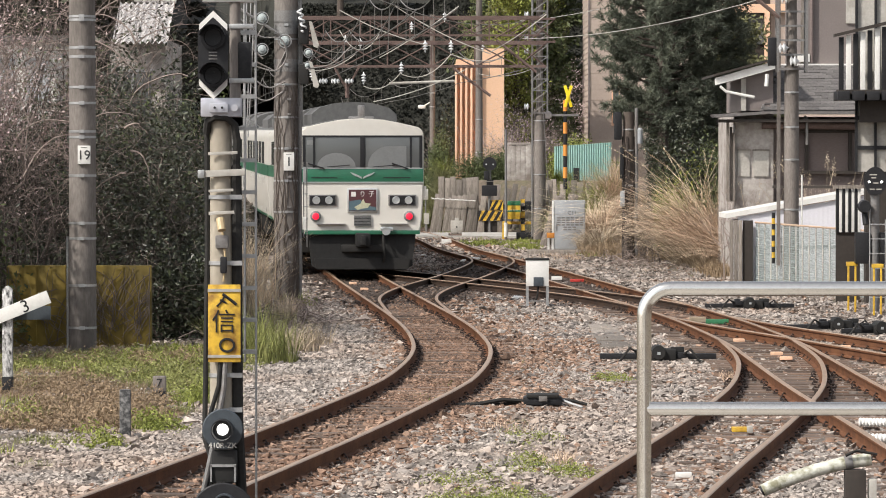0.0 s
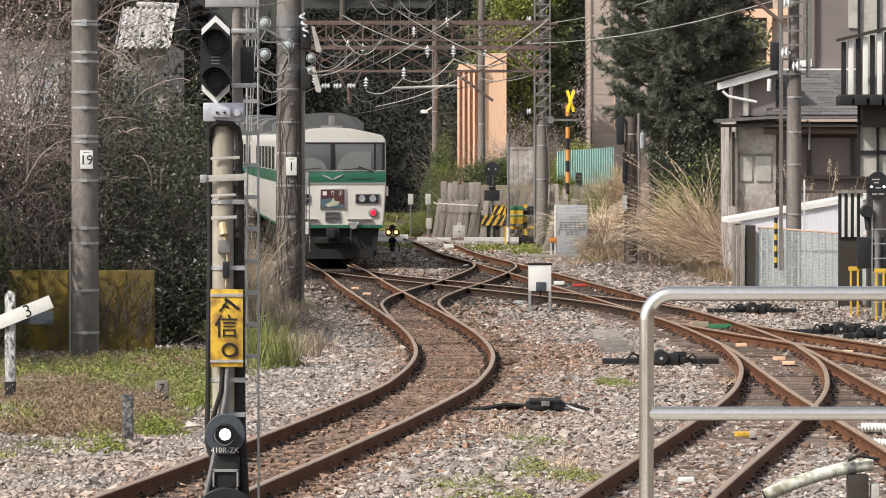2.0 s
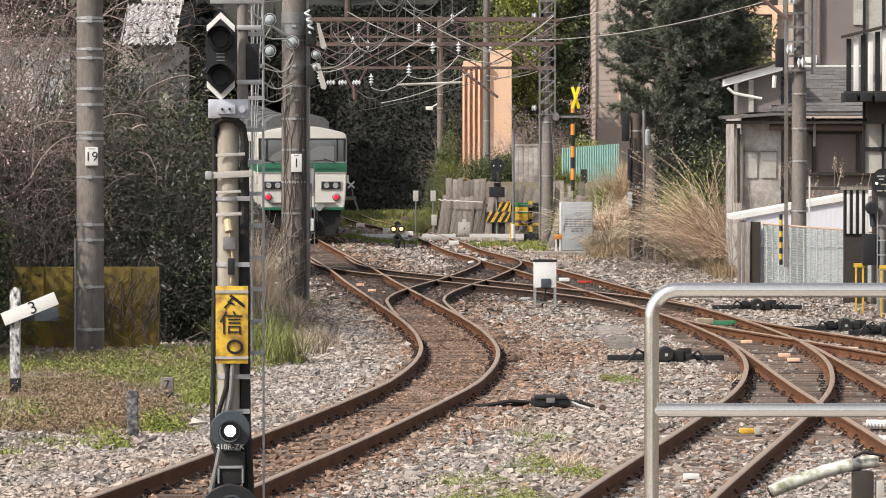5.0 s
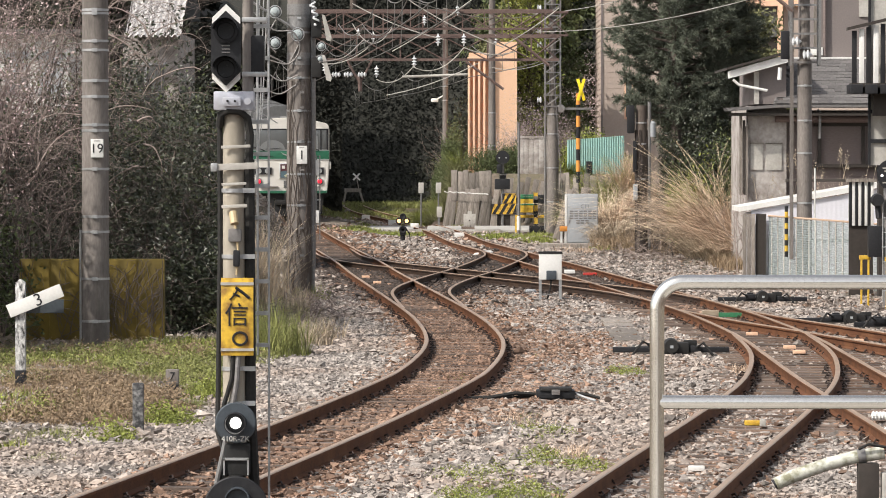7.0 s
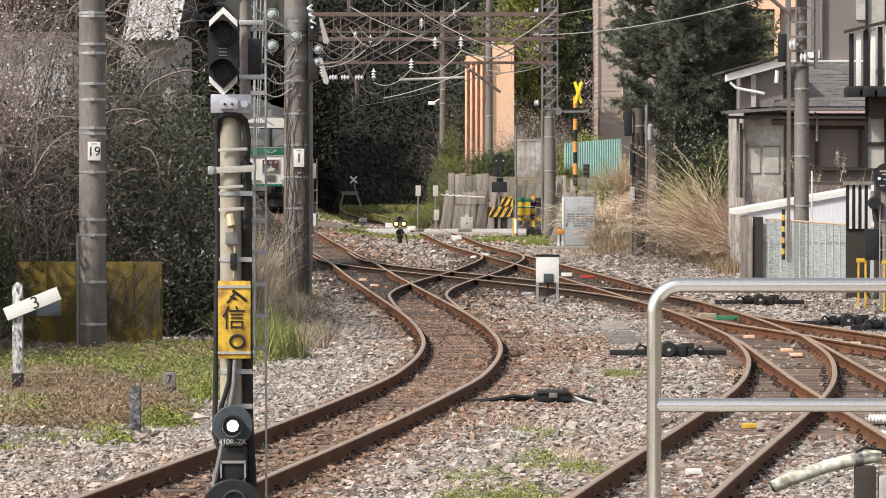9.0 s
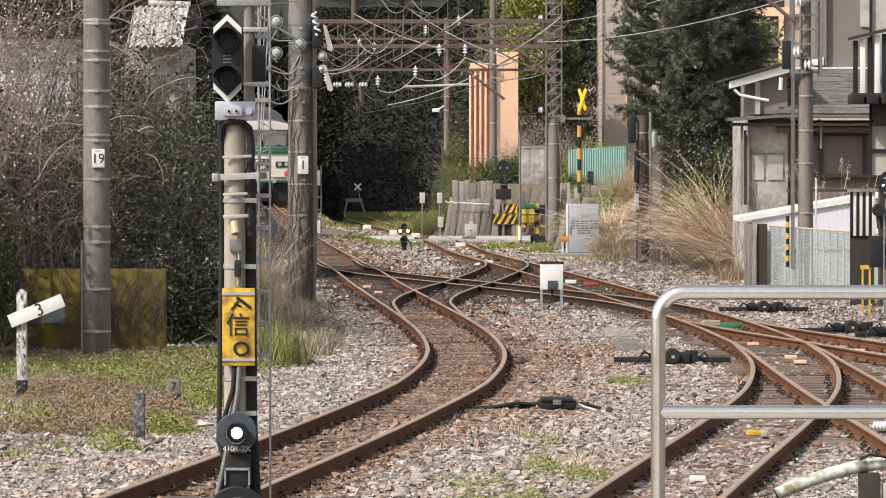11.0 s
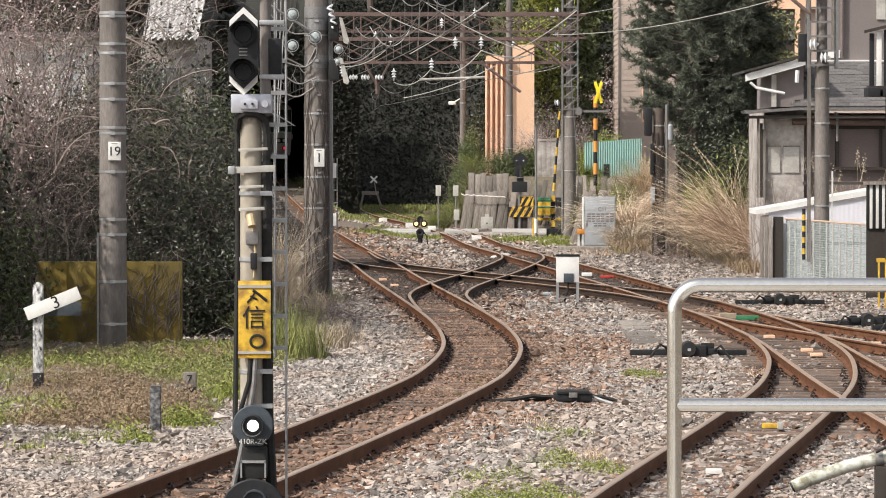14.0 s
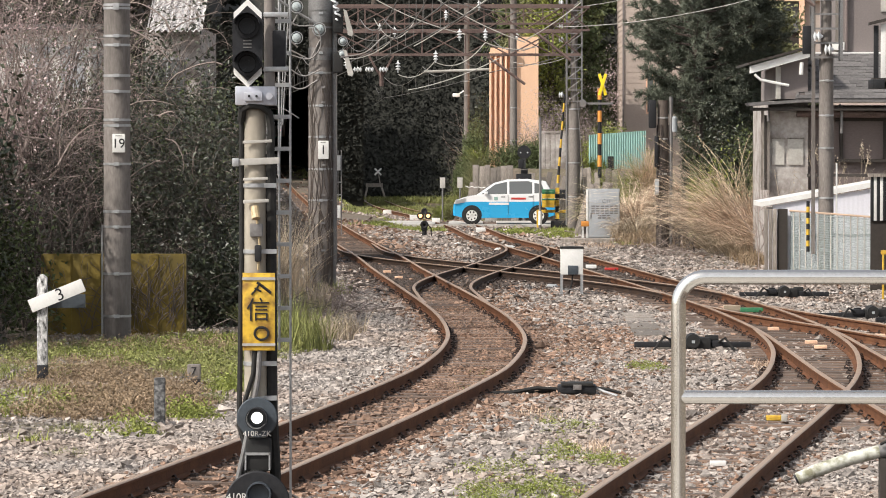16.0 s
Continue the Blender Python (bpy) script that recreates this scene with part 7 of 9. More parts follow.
def build_pampas(label, at, n, r, h, seed, m, plumes, way=0.0):
    """Long thin blades that rise from one crown, arch over and hang at the tips."""
    rg = np.random.default_rng(seed)
    ob = thing("pampas_grass", label, "tall grass", at=at)
    n = int(n * 0.7)
    q = rg.uniform(0, 2 * math.pi, n)
    rr = r * np.sqrt(rg.uniform(0, 1, n))
    root = np.stack([rr * np.cos(q), rr * np.sin(q)], 1)
    d = np.stack([np.cos(q) + way + rg.normal(0, 0.35, n), np.sin(q) + rg.normal(0, 0.35, n)], 1)
    ln, up = h * rg.uniform(0.55, 1.25, n), rg.uniform(1.0, 1.54, n)
    turn = rg.uniform(0.8, 2.3, n)
    base = ground_z(root[:, 0] + at[0], root[:, 1] + at[1]) - at[2]
    p = np.concatenate([root, base[:, None]], 1)
    side = np.stack([-d[:, 1], d[:, 0], np.zeros(n)], 1) + rg.normal(0, 0.5, (n, 3))
    side /= np.linalg.norm(side, axis=1)[:, None]
    rows, seg = [], 8
    for i in range(seg + 1):
        w = side * (0.5 * 0.020 * (1 - 0.8 * i / seg))
        rows += [p - w, p + w]
        e = up - turn * ((i + 0.5) / seg) ** 1.6
        p = p + np.concatenate([d * (np.cos(e) * ln / seg)[:, None], (np.sin(e) * ln / seg)[:, None]], 1)
        p[:, 2] = np.maximum(p[:, 2], base + 0.01)
    v = np.stack(rows, 1).reshape(-1, 3)
    f = np.concatenate([np.arange(n)[:, None] * (2 * seg + 2) + np.array([2 * i, 2 * i + 1, 2 * i + 3, 2 * i + 2]) for i in range(seg)], 0)
    part("foliage", soup("foliage", v, f, M[m]), None, ob)
    if plumes:
        st, pm = Mesh(), []
        for k in range(plumes):
            g = Vector((rg.normal(0, r * 0.4), rg.normal(0, r * 0.4), 0))
            lean = Vector((rg.normal(way * 0.4, 0.35), rg.normal(0, 0.2), 1))
            pts = [g + Vector((lean.x * h * 1.25 * e * e, lean.y * h * e, h * 1.25 * (e - 0.12 * e ** 3))) for e in np.linspace(0, 1, 7)]
            st.tube(pts, [0.006] * 5 + [0.004, 0.003], 4)
            for e in np.linspace(0, 1, 16):
                pm.append(np.array(pts[5].lerp(pts[6], e * 1.3)) + rg.normal(0, 0.016, (2, 3)))
        tagged(part("stalk", st, M["palereed"], ob), kind="stuff")
        lv, lf = leaves(np.concatenate(pm), 0.034, seed=seed, aspect=0.25)
        tagged(part("plume_tuft", soup("plume_tuft", lv, lf, M["palereed"]), None, ob, "pale feathery plumes"), kind="stuff")
    return ob


for k, (x, y, n, r, h, m_, pl, way) in enumerate(((7.45, 107.5, 1500, 0.5, 2.8, "drygrass", 4, -0.3), (7.05, 109.5, 900, 0.45, 2.9, "palereed", 5, -0.35), (7.6, 105.5, 1100, 0.5, 2.3, "drygrass", 0, -0.3), (6.7, 108.0, 600, 0.4, 1.9, "straw", 2, -0.4),
                                                  (7.9, 103.5, 800, 0.4, 1.6, "drygrass", 0, -0.3), (7.1, 105.0, 600, 0.5, 1.2, "straw", 0, -0.4), (4.9, 128.0, 900, 0.4, 1.7, "palereed", 0, 0.0), (5.15, 127.0, 900, 0.4, 1.6, "drygrass", 0, 0.0), (4.85, 130.5, 800, 0.45, 1.9, "palereed", 0, -0.1),
                                                  (5.0, 124.0, 600, 0.4, 1.0, "straw", 0, 0.0), (4.6, 125.5, 400, 0.3, 0.9, "straw", 0, 0.3))):
    build_pampas("arching clump of dry beige pampas grass", (x, y, float(ground_z(x, y))), n, r, h, 300 + k, m_, pl, way)
for k, (x, y, e) in enumerate(((5.55, 116.5, 2.0), (5.75, 115.0, 2.2), (6.2, 112.5, 1.8), (6.5, 110.8, 1.5), (5.6, 119.0, 1.6))):
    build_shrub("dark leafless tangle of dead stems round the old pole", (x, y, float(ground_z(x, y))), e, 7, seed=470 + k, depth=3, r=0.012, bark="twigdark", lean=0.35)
for k, (x, y, h) in enumerate(((8.75, 96.6, 3.1), (9.3, 96.4, 3.2), (9.0, 97.2, 3.0), (9.75, 96.8, 3.2), (7.9, 97.2, 2.5))):
    build_reeds("dry reeds with pale plumes behind the shed", (x, y, -0.19), 170, 0.45, 0.3, h * 0.68, 0.5, 0.012, 320 + k, m="palereed", plumes=5)
for k, (x, y, n, h) in enumerate(((-3.75, 76.5, 420, 1.9), (-3.45, 77.2, 160, 1.2), (-2.95, 76.0, 110, 0.5), (-3.75, 73.5, 320, 1.4), (-2.9, 71.5, 260, 0.45))):
    build_reeds("dry straw-coloured grass clump at the pole foot", (x, y, -0.17), n, 0.24, 0.5, h, 0.75, 0.012, 340 + k, m="palereed" if k < 2 else "straw")
for k, (x, y, n, h, m_) in enumerate(((-2.5, 57.5, 420, 0.75, "grass"), (-2.9, 59.5, 500, 0.8, "grass"), (-2.3, 60.5, 260, 0.5, "straw"), (-3.3, 61.0, 500, 0.7, "grass"), (-2.15, 62.5, 160, 0.4, "straw"), (-2.9, 79.0, 200, 0.35, "leaflight"))):
    build_reeds("long green grass tuft on the track verge" if m_ == "grass" else "pale dry grass tuft on the track verge", (x, y, -0.17), n, 0.4, 0.6, h, 0.8, 0.013, 360 + k, m=m_, name="grass_tuft")
for k, (x, y, h, m_) in enumerate(((-0.55, 152, 0.8, "bamboo"), (-1.0, 155.0, 0.9, "leaflight"), (-0.7, 155, 0.9, "bamboo"), (-0.5, 158, 1.2, "bamboo"), (-1.1, 161, 0.9, "bamboo"), (-0.3, 160, 1.2, "leaflight"), (4.6, 150.2, 0.9, "leaflight"), (4.75, 138.3, 1.7, "leaflight"), (5.3, 138.2, 2.0, "leaflight"), (5.9, 138.0, 1.8, "drygrass"), (5.4, 149.8, 1.0, "drygrass"), (6.2, 146, 1.2, "drygrass"), (4.2, 148.5, 0.8, "leaflight"), (2.0, 156.5, 0.8, "drygrass"))):
    build_reeds("green bamboo grass on the embankment" if m_ != "drygrass" else "dry grass on the embankment", (x, y, float(ground_z(x, y))), 1700, 0.65 if m_ != "drygrass" else 0.4, 1.3, h, 1.35, 0.02, 380 + k, m=m_)


# ---- ivy hillside closing the view, its shade put into leaf and soil colour ----
def build_hill_cover():
    rg = np.random.default_rng(44)
    n = 110000
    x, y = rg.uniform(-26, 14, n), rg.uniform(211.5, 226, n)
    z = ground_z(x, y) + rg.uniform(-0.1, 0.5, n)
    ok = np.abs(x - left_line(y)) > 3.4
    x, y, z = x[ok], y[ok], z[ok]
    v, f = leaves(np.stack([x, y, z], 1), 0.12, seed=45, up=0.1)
    tagged(new("hill_ivy", soup("hill_ivy", v, f, M["hillivy"])), "ivy covering the hillside, its shade put into the leaf colour", "ivy", kind="stuff")
    n = 9000
    x, y = rg.uniform(-7.6, 0, n), rg.uniform(205, 213, n)
    v, f = blades(np.stack([x, y, ground_z(x, y)], 1), 0.35, 0.8, 0.05, 46, seg=3)
    tagged(new("hill_foot_grass", soup("hill_foot_grass", v, f, M["grass"])), "green grass at the foot of the hill", "grass", kind="stuff")


build_hill_cover()
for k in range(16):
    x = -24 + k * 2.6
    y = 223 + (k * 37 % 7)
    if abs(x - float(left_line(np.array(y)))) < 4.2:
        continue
    build_broadleaf((x, y, float(ground_z(x, y)) - 0.5), 11 + k % 4, 2.8, 60 + k, "evergreen tree on the hillside, its shade put into the leaf colour", "hillivy", lumps=46, per=200, size=0.13)
# hidden trees left of the line, added to cast shadow on the hill
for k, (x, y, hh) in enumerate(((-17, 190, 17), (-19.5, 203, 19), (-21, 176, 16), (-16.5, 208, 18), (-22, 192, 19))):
    build_broadleaf((x, y, float(ground_z(x, y)) - 0.3), hh, 4.2, 90 + k, "unseen tall evergreen tree added to shade the hillside", "hillivy" if k % 2 else "leafdark", lumps=110, per=130, size=0.3)
can = thing("canopy", "small white corrugated canopy roof beyond the pole", "canopy", at=(-6.6, 135.0, -0.19))
cv = [(-0.75 + 1.2 * i / 40, 2.0 * j, 3.9 + 0.55 * math.cos(i / 40 * 1.5) + 0.02 * (i % 2)) for j in (0, 1) for i in range(41)]
part("sheet", Mesh().add(cv, [(i, i + 1, i + 42, i + 41) for i in range(40)]), M["paleconcrete"], can, "pale ribbed sheet", angle=0)
part("post", Mesh().tube([(-0.6, 0.3, 0), (-0.6, 0.3, 4.3)], 0.05, 6), M["greysteel"], can)

# ---- the platform end: railing, pipe ----
solo("platform", Mesh().box(-3.0, 2.6, -30, 12.9, -0.3, 1.1, c=0.02), M["paleconcrete"], "grey concrete platform end under the railing", "platform", kind="structure")
rl = thing("railing", "polished stainless steel railing at the platform end", "railing", at=(0.636, 12.5, 1.1))
R = 0.0232
bend = [(0, 0, 0), (0, 0, 1.05)] + [(0.085 - 0.085 * math.cos(a), 0, 1.20 + 0.085 * math.sin(a)) for a in np.linspace(0, math.pi / 2, 9)] + [(0.6, 0, 1.285), (2.1, 0, 1.285)]
part("top_rail", Mesh().tube(bend, R, 20), M["stainless"], rl, "bent stainless top rail and post")
part("mid_rail", Mesh().tube([(0.0, 0, 0.905), (2.1, 0, 0.905)], R * 0.94, 20), M["stainless"], rl)
part("end_post", Mesh().tube([(1.75, 0, 0), (1.75, 0, 1.285)], R, 20), M["stainless"], rl)
for x in (0, 1.75):
    part("base_plate", Mesh().lathe([(0.02, 0.012), (0.06, 0.012), (0.06, 0.0)], (x, 0, 0), "z", 20), M["stainless"], rl)
pp = thing("drain_pipe", "pale mossy plastic pipe on a dark wooden stake", "pipe", at=(2.43, 30.0, -0.19))
part("pipe", Mesh().tube([(0, 0, 0.46), (0.13, 0, 0.52), (0.4, 0, 0.615), (0.62, 0, 0.67), (0.82, 0, 0.70)], 0.05, 16), mat("mossy_white_plastic", (0.60, 0.60, 0.54), (0.5, 0.50, 0.42), rough=0.6, scale=22, big=11, stain=(0.16, 0.15, 0.08), much=0.9), pp, "pale yellow-green stained pipe")
part("pipe_mouth", Mesh().tube([(-0.012, 0, 0.452), (0.008, 0, 0.464)], 0.041, 14), M["black"], pp)
part("collar", Mesh().tube([(0.62, 0, 0.67), (0.68, 0, 0.68)], 0.056, 16), M["greysteel"], pp)
part("stake", Mesh().box(0.62, 0.78, -0.06, 0.06, 0, 0.62, c=0.01), M["darkwood"], pp, "dark wooden stake")
part("stake", Mesh().box(0.80, 0.86, -0.05, 0.05, 0, 0.55, c=0.008), M["paleconcrete"], pp)
part("wire_tie", Mesh().tube([(0.62, -0.07, 0.73), (0.70, -0.08, 0.77), (0.86, -0.07, 0.74)], 0.012, 6), M["rubber"], pp)



def build_tunnel():
    """A dark portal in the hill where the left line leaves."""
    t = thing("tunnel", "railway tunnel mouth in the hillside, its darkness put into the colour", "tunnel", kind="structure")
    y0, y1 = 186.5, 262.0
    ring = [(-2.5, -0.6), (-2.5, 3.2)] + [(2.5 * math.cos(a), 3.2 + 2.1 * math.sin(a)) for a in np.linspace(math.pi, 0, 13)][1:-1] + [(2.5, 3.2), (2.5, -0.6)]
    v, f, k = [], [], len(ring)
    for y in np.linspace(y0, y1, 15):
        x, z = -1.92 - 0.083 * (y - 94.2), float(rise(y))
        v += [(x + u, y, z + w) for u, w in ring]
    for i in range(14):
        f += [(i * k + j, i * k + j + 1, (i + 1) * k + j + 1, (i + 1) * k + j) for j in range(k - 1)]
    f.append(tuple(range(14 * k, 15 * k)))
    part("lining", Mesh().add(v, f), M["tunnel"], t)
    x, z = -1.92 - 0.083 * (y0 - 94.2), float(rise(y0))
    out = [(-4.6, -1.5), (-4.6, 7.2), (4.2, 7.2), (4.2, -1.5)]
    face = [(x + u, y0 - 0.02, z + w) for u, w in ring] + [(x + u, y0 - 0.02, z + w) for u, w in out]
    n = k
    left = list(range(0, k // 2 + 1))
    right = list(range(k // 2, k))
    fs = [tuple(left + [n + 1, n])[::1], tuple(right + [n + 3, n + 2])]
    fs.append((k // 2, n + 2, n + 1))
    m = Mesh().add(face, fs)
    back = [(px, py + 0.6, pz) for px, py, pz in face]
    m.add(back, fs)
    part("portal_face", m, M["hill"], t, "overgrown portal face in the shade-toned soil colour")
    c = np.stack([x + np.random.default_rng(5).uniform(-4.6, 4.2, 9000), np.full(9000, y0 - 0.15), z + np.random.default_rng(6).uniform(-1, 7.6, 9000)], 1)
    u, w = c[:, 0] - x, c[:, 2] - z
    c = c[~((np.abs(u) < 2.5) & (w < 3.2 + 2.1 * np.sqrt(np.clip(1 - (u / 2.5) ** 2, 0, 1))))]
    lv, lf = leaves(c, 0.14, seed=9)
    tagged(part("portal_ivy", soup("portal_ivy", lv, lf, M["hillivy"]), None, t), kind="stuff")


build_tunnel()

build_shrub("ivy and evergreen growth on the bank beside the apricot building", (-0.05, 168.0, 1.6), 2.6, 6, "leafmid", 0.05, 90, seed=251, depth=2, r=0.02, cloud=0.2, lean=0.12, edge=0.3, west=-0.4)
for k, (x, y, e, leaf, lo) in enumerate(((-0.35, 156.0, 1.0, "leafmid", -0.95), (-0.3, 158.5, 1.3, "leafmid", -0.85), (-0.45, 161.5, 1.0, "bamboo", -0.95), (-0.15, 163.0, 1.9, "leafmid", -0.6), (-0.5, 165.0, 0.9, "bamboo", -0.95), (-0.25, 166.5, 2.2, "leafmid", -0.5))):
    build_shrub("olive green shrub covering the bank beside the line", (x, y, float(ground_z(x, y))), e, 9, leaf, 0.045, 110, seed=270 + k, depth=2, r=0.014, cloud=0.16, lean=0.12, edge=0.2, west=lo)
build_shrub("evergreen growth beside the far pole", (0.1, 172.5, 1.8), 4.2, 5, "leafdark", 0.07, 50, seed=252, depth=2, r=0.02, cloud=0.25, lean=0.12, edge=0.5, west=-0.1)


# ---- the train ----
SHELL = [(1.38, 0.99), (1.43, 1.35), (1.465, 1.9), (1.473, 2.4), (1.473, 3.28)] + arc(1.20, 3.30, 0.273, 0.26, 5, 60, 5) + [(0.9, 3.625), (0.5, 3.70), (0.0, 3.73)]
SHELL = SHELL + [(-x, z) for x, z in SHELL[-2::-1]]
LOWER = [(1.38, 0.99), (1.43, 1.35), (1.465, 1.9), (1.473, 2.4), (1.473, 3.28), (-1.473, 3.28), (-1.473, 2.4), (-1.465, 1.9), (-1.43, 1.35), (-1.38, 0.99)]


def grown(poly, d):
    return [(x + math.copysign(d, x) if abs(x) > 1.3 else x, z) for x, z in poly]


def side_strip(mesh, sgn, z0, z1, y0, y1, d):
    """A proud strip on the side of the body, between two heights."""
    def wall(z):
        return np.interp(z, [0.99, 1.35, 1.9, 2.4, 3.28], [1.38, 1.43, 1.465, 1.473, 1.473])
    a, b = wall(z0), wall(z1)
    mesh.prism([(sgn * (a - 0.02), z0), (sgn * (a + d), z0), (sgn * (b + d), z1), (sgn * (b - 0.02), z1)], y0, y1)


def wheelset(y, parent):
    for x in (-0.53, 0.53):
        part("wheel", Mesh().lathe([(0.05, x - 0.06), (0.40, x - 0.06), (0.43, x - 0.05), (0.43, x + 0.06), (0.05, x + 0.06)], (0, y, 0.435), "x", 24), M["darkmetal"], parent, "dark steel wheel")


def build_car(end):
    c = thing("train_car", "ivory and green express train end car with red tail lamps lit" if end else "ivory express train car with a green band, coupled ahead", "train", "train cars")
    L = 20.0
    body = Mesh().prism(SHELL, 0.10 if end else 0.25, L - 0.25)
    if end:
        # slightly rounded front: narrower slices towards the face
        for k, (y0, y1, q) in enumerate(((0.05, 0.10, 0.992), (0.0, 0.05, 0.975))):
            body.prism([(x * q, z if z < 3 else 3 + (z - 3) * q) for x, z in SHELL], y0, y1)
    part("body", body, M["trainwhite"], c, "ivory painted steel body")
    part("roof", Mesh().prism([(x * 0.93, z + 0.03) for x, z in SHELL if z > 3.5], 1.2, L - 0.5), M["roofgrey"], c, "dull grey roof")
    hood = [(-1.05, 3.6), (-1.05, 3.86), (-0.85, 4.02), (-0.45, 4.13), (0, 4.16), (0.45, 4.13), (0.85, 4.02), (1.05, 3.86), (1.05, 3.6)]
    for y in (3.2, 11.0):
        part("roof_unit", Mesh().prism(hood, y, y + 4.6), M["roofgrey"], c, "grey air-conditioning hood")
    for s in (-1, 1):
        m = Mesh()
        side_strip(m, s, 2.22, 2.54, 0.12, L - 0.25, 0.006)
        part("side_band", m, M["traingreen"], c, "green side band")
        m = Mesh()
        side_strip(m, s, 0.992, 1.07, 0.12, L - 0.25, 0.006)
        part("lower_band", m, M["traingreen"], c)
        for k in range(6):
            m = Mesh()
            side_strip(m, s, 2.56, 3.2, 2.9 + k * 2.5, 2.9 + k * 2.5 + 1.9, 0.008)
            part("side_window", m, M["glass"], c, "dark side window")
        for y in (1.2, 17.8):
            m = Mesh()
            side_strip(m, s, 1.05, 3.15, y, y + 0.9, 0.009)
            part("side_door", m, M["trainwhite"], c)
        for k in range(14):
            m = Mesh()
            side_strip(m, s, 1.12, 2.18, 2.6 + k * 1.05, 2.66 + k * 1.05, 0.012)
            part("body_rib", m, M["silver"], c)
    for y in (3.0, 16.8):
        b = part("bogie", Mesh().box(-0.98, 0.98, y - 1.5, y + 1.5, 0.45, 0.62, c=0.03).box(-1.0, -0.8, y - 1.4, y + 1.4, 0.3, 0.75, c=0.03).box(0.8, 1.0, y - 1.4, y + 1.4, 0.3, 0.75, c=0.03), M["darkmetal"], c, "dark bogie frame")
        wheelset(y - 1.05, b)
        wheelset(y + 1.05, b)
    part("under_equipment", Mesh().box(-1.3, 1.3, 5.2, 14.5, 0.4, 0.98, c=0.04).box(-1.2, 1.2, 0.5, L - 0.4, 0.8, 0.99), M["darkmetal"], c, "dark underfloor boxes")
    if not end:
        return c
    F0 = -0.012
    face = part("windscreen", Mesh().box(-1.40, -0.045, F0 - 0.01, 0.06, 2.56, 3.29, c=0.008).box(0.045, 1.40, F0 - 0.01, 0.06, 2.56, 3.29, c=0.008), M["glass"], c, "dark two-part windscreen")
    part("window_frame", Mesh().box(-1.43, 1.43, F0 - 0.022, 0.03, 3.285, 3.325, c=0.006).box(-0.055, 0.055, F0 - 0.03, 0.03, 2.56, 3.30, c=0.006).box(-1.43, -1.36, F0 - 0.02, 0.03, 2.55, 3.3)
         .box(1.36, 1.43, F0 - 0.02, 0.03, 2.55, 3.3).box(1.13, 1.18, F0 - 0.02, 0.03, 2.55, 3.3).box(-1.18, -1.13, F0 - 0.02, 0.03, 2.55, 3.3), M["black"], face, "black rubber frame")
    part("curtain", Mesh().prism(arc(0.63, 2.57, 0.50, 0.50, 180, 90, 8) + [(1.05, 3.07), (1.05, 2.57)], F0 - 0.013, 0.02), M["curtain"], face, "pale curtain behind the glass")
    part("curtain", Mesh().prism(arc(-0.62, 2.57, 0.46, 0.34, 180, 0, 12), F0 - 0.013, 0.02), M["curtain"], face)
    part("cab_notice", Mesh().box(-1.32, -1.18, F0 - 0.014, 0.02, 3.10, 3.22), M["curtain"], face)
    part("front_band", Mesh().box(-1.455, 1.455, F0 - 0.012, 0.04, 2.22, 2.53, c=0.004), M["traingreen"], c, "green band under the windscreen")
    part("band_trim", Mesh().box(-1.45, 1.45, F0 - 0.02, 0.04, 2.53, 2.56).box(-1.455, 1.455, F0 - 0.016, 0.04, 2.195, 2.222), M["silver"], c, "silver trim strips")
    part("slot", Mesh().box(-1.22, -0.6, F0 - 0.02, 0, 2.31, 2.33), M["black"], c)
    part("slot", Mesh().box(0.5, 1.14, F0 - 0.02, 0, 2.31, 2.33), M["black"], c)
    for s in (-1, 1):
        part("emblem_wing", Mesh().prism([(s * 0.02, 2.29), (s * 0.02, 2.34), (s * 0.14, 2.40), (s * 0.30, 2.455), (s * 0.22, 2.38), (s * 0.09, 2.33)], F0 - 0.03, F0), M["silver"], c, "silver winged emblem")
        h = part("headlight_case", Mesh().box(s * 0.95 - 0.33, s * 0.95 + 0.33, F0 - 0.03, 0.03, 1.65, 1.915, c=0.012), M["greysteel"], c, "grey-framed headlight pair")
        part("headlight_recess", Mesh().box(s * 0.95 - 0.30, s * 0.95 + 0.30, F0 - 0.036, 0, 1.675, 1.89), M["black"], h)
        for q in (-0.15, 0.15):
            part("headlight", Mesh().lathe([(0.095, F0 - 0.02), (0.092, F0 - 0.05), (0.078, F0 - 0.054), (0.072, F0 - 0.040), (0.01, F0 - 0.038)], (s * 0.95 + q, 0, 1.782), "y", 18), M["silver"], h, "unlit round headlight")
        r = part("tail_lamp_ring", Mesh().lathe([(0.13, 0.0), (0.125, F0 - 0.03), (0.09, F0 - 0.05), (0.05, F0 - 0.05)], (s * 1.114, 0, 1.40), "y", 22), M["greysteel"], c, "silver lamp ring")
        part("tail_lamp", Mesh().lathe([(0.085, F0 - 0.02), (0.080, F0 - 0.055), (0.05, F0 - 0.068), (0.01, F0 - 0.07)], (s * 1.114, 0, 1.40), "y", 20), M["lens"], r, "red tail lamp lit")
        part("front_step", Mesh().box(s * 0.75 - 0.34, s * 0.75 + 0.34, F0 - 0.09, 0.02, 1.205, 1.225), M["greysteel"], c)
        part("wiper", Mesh().tube([(s * 0.55 - 0.3, F0 - 0.05, 2.575), (s * 0.55 + 0.25, F0 - 0.05, 2.62)], 0.012, 5).tube([(s * 1.0 - 0.3, F0 - 0.05, 2.66), (s * 1.0 + 0.1, F0 - 0.05, 2.53)], 0.016, 5), M["black"], c, "black wiper")
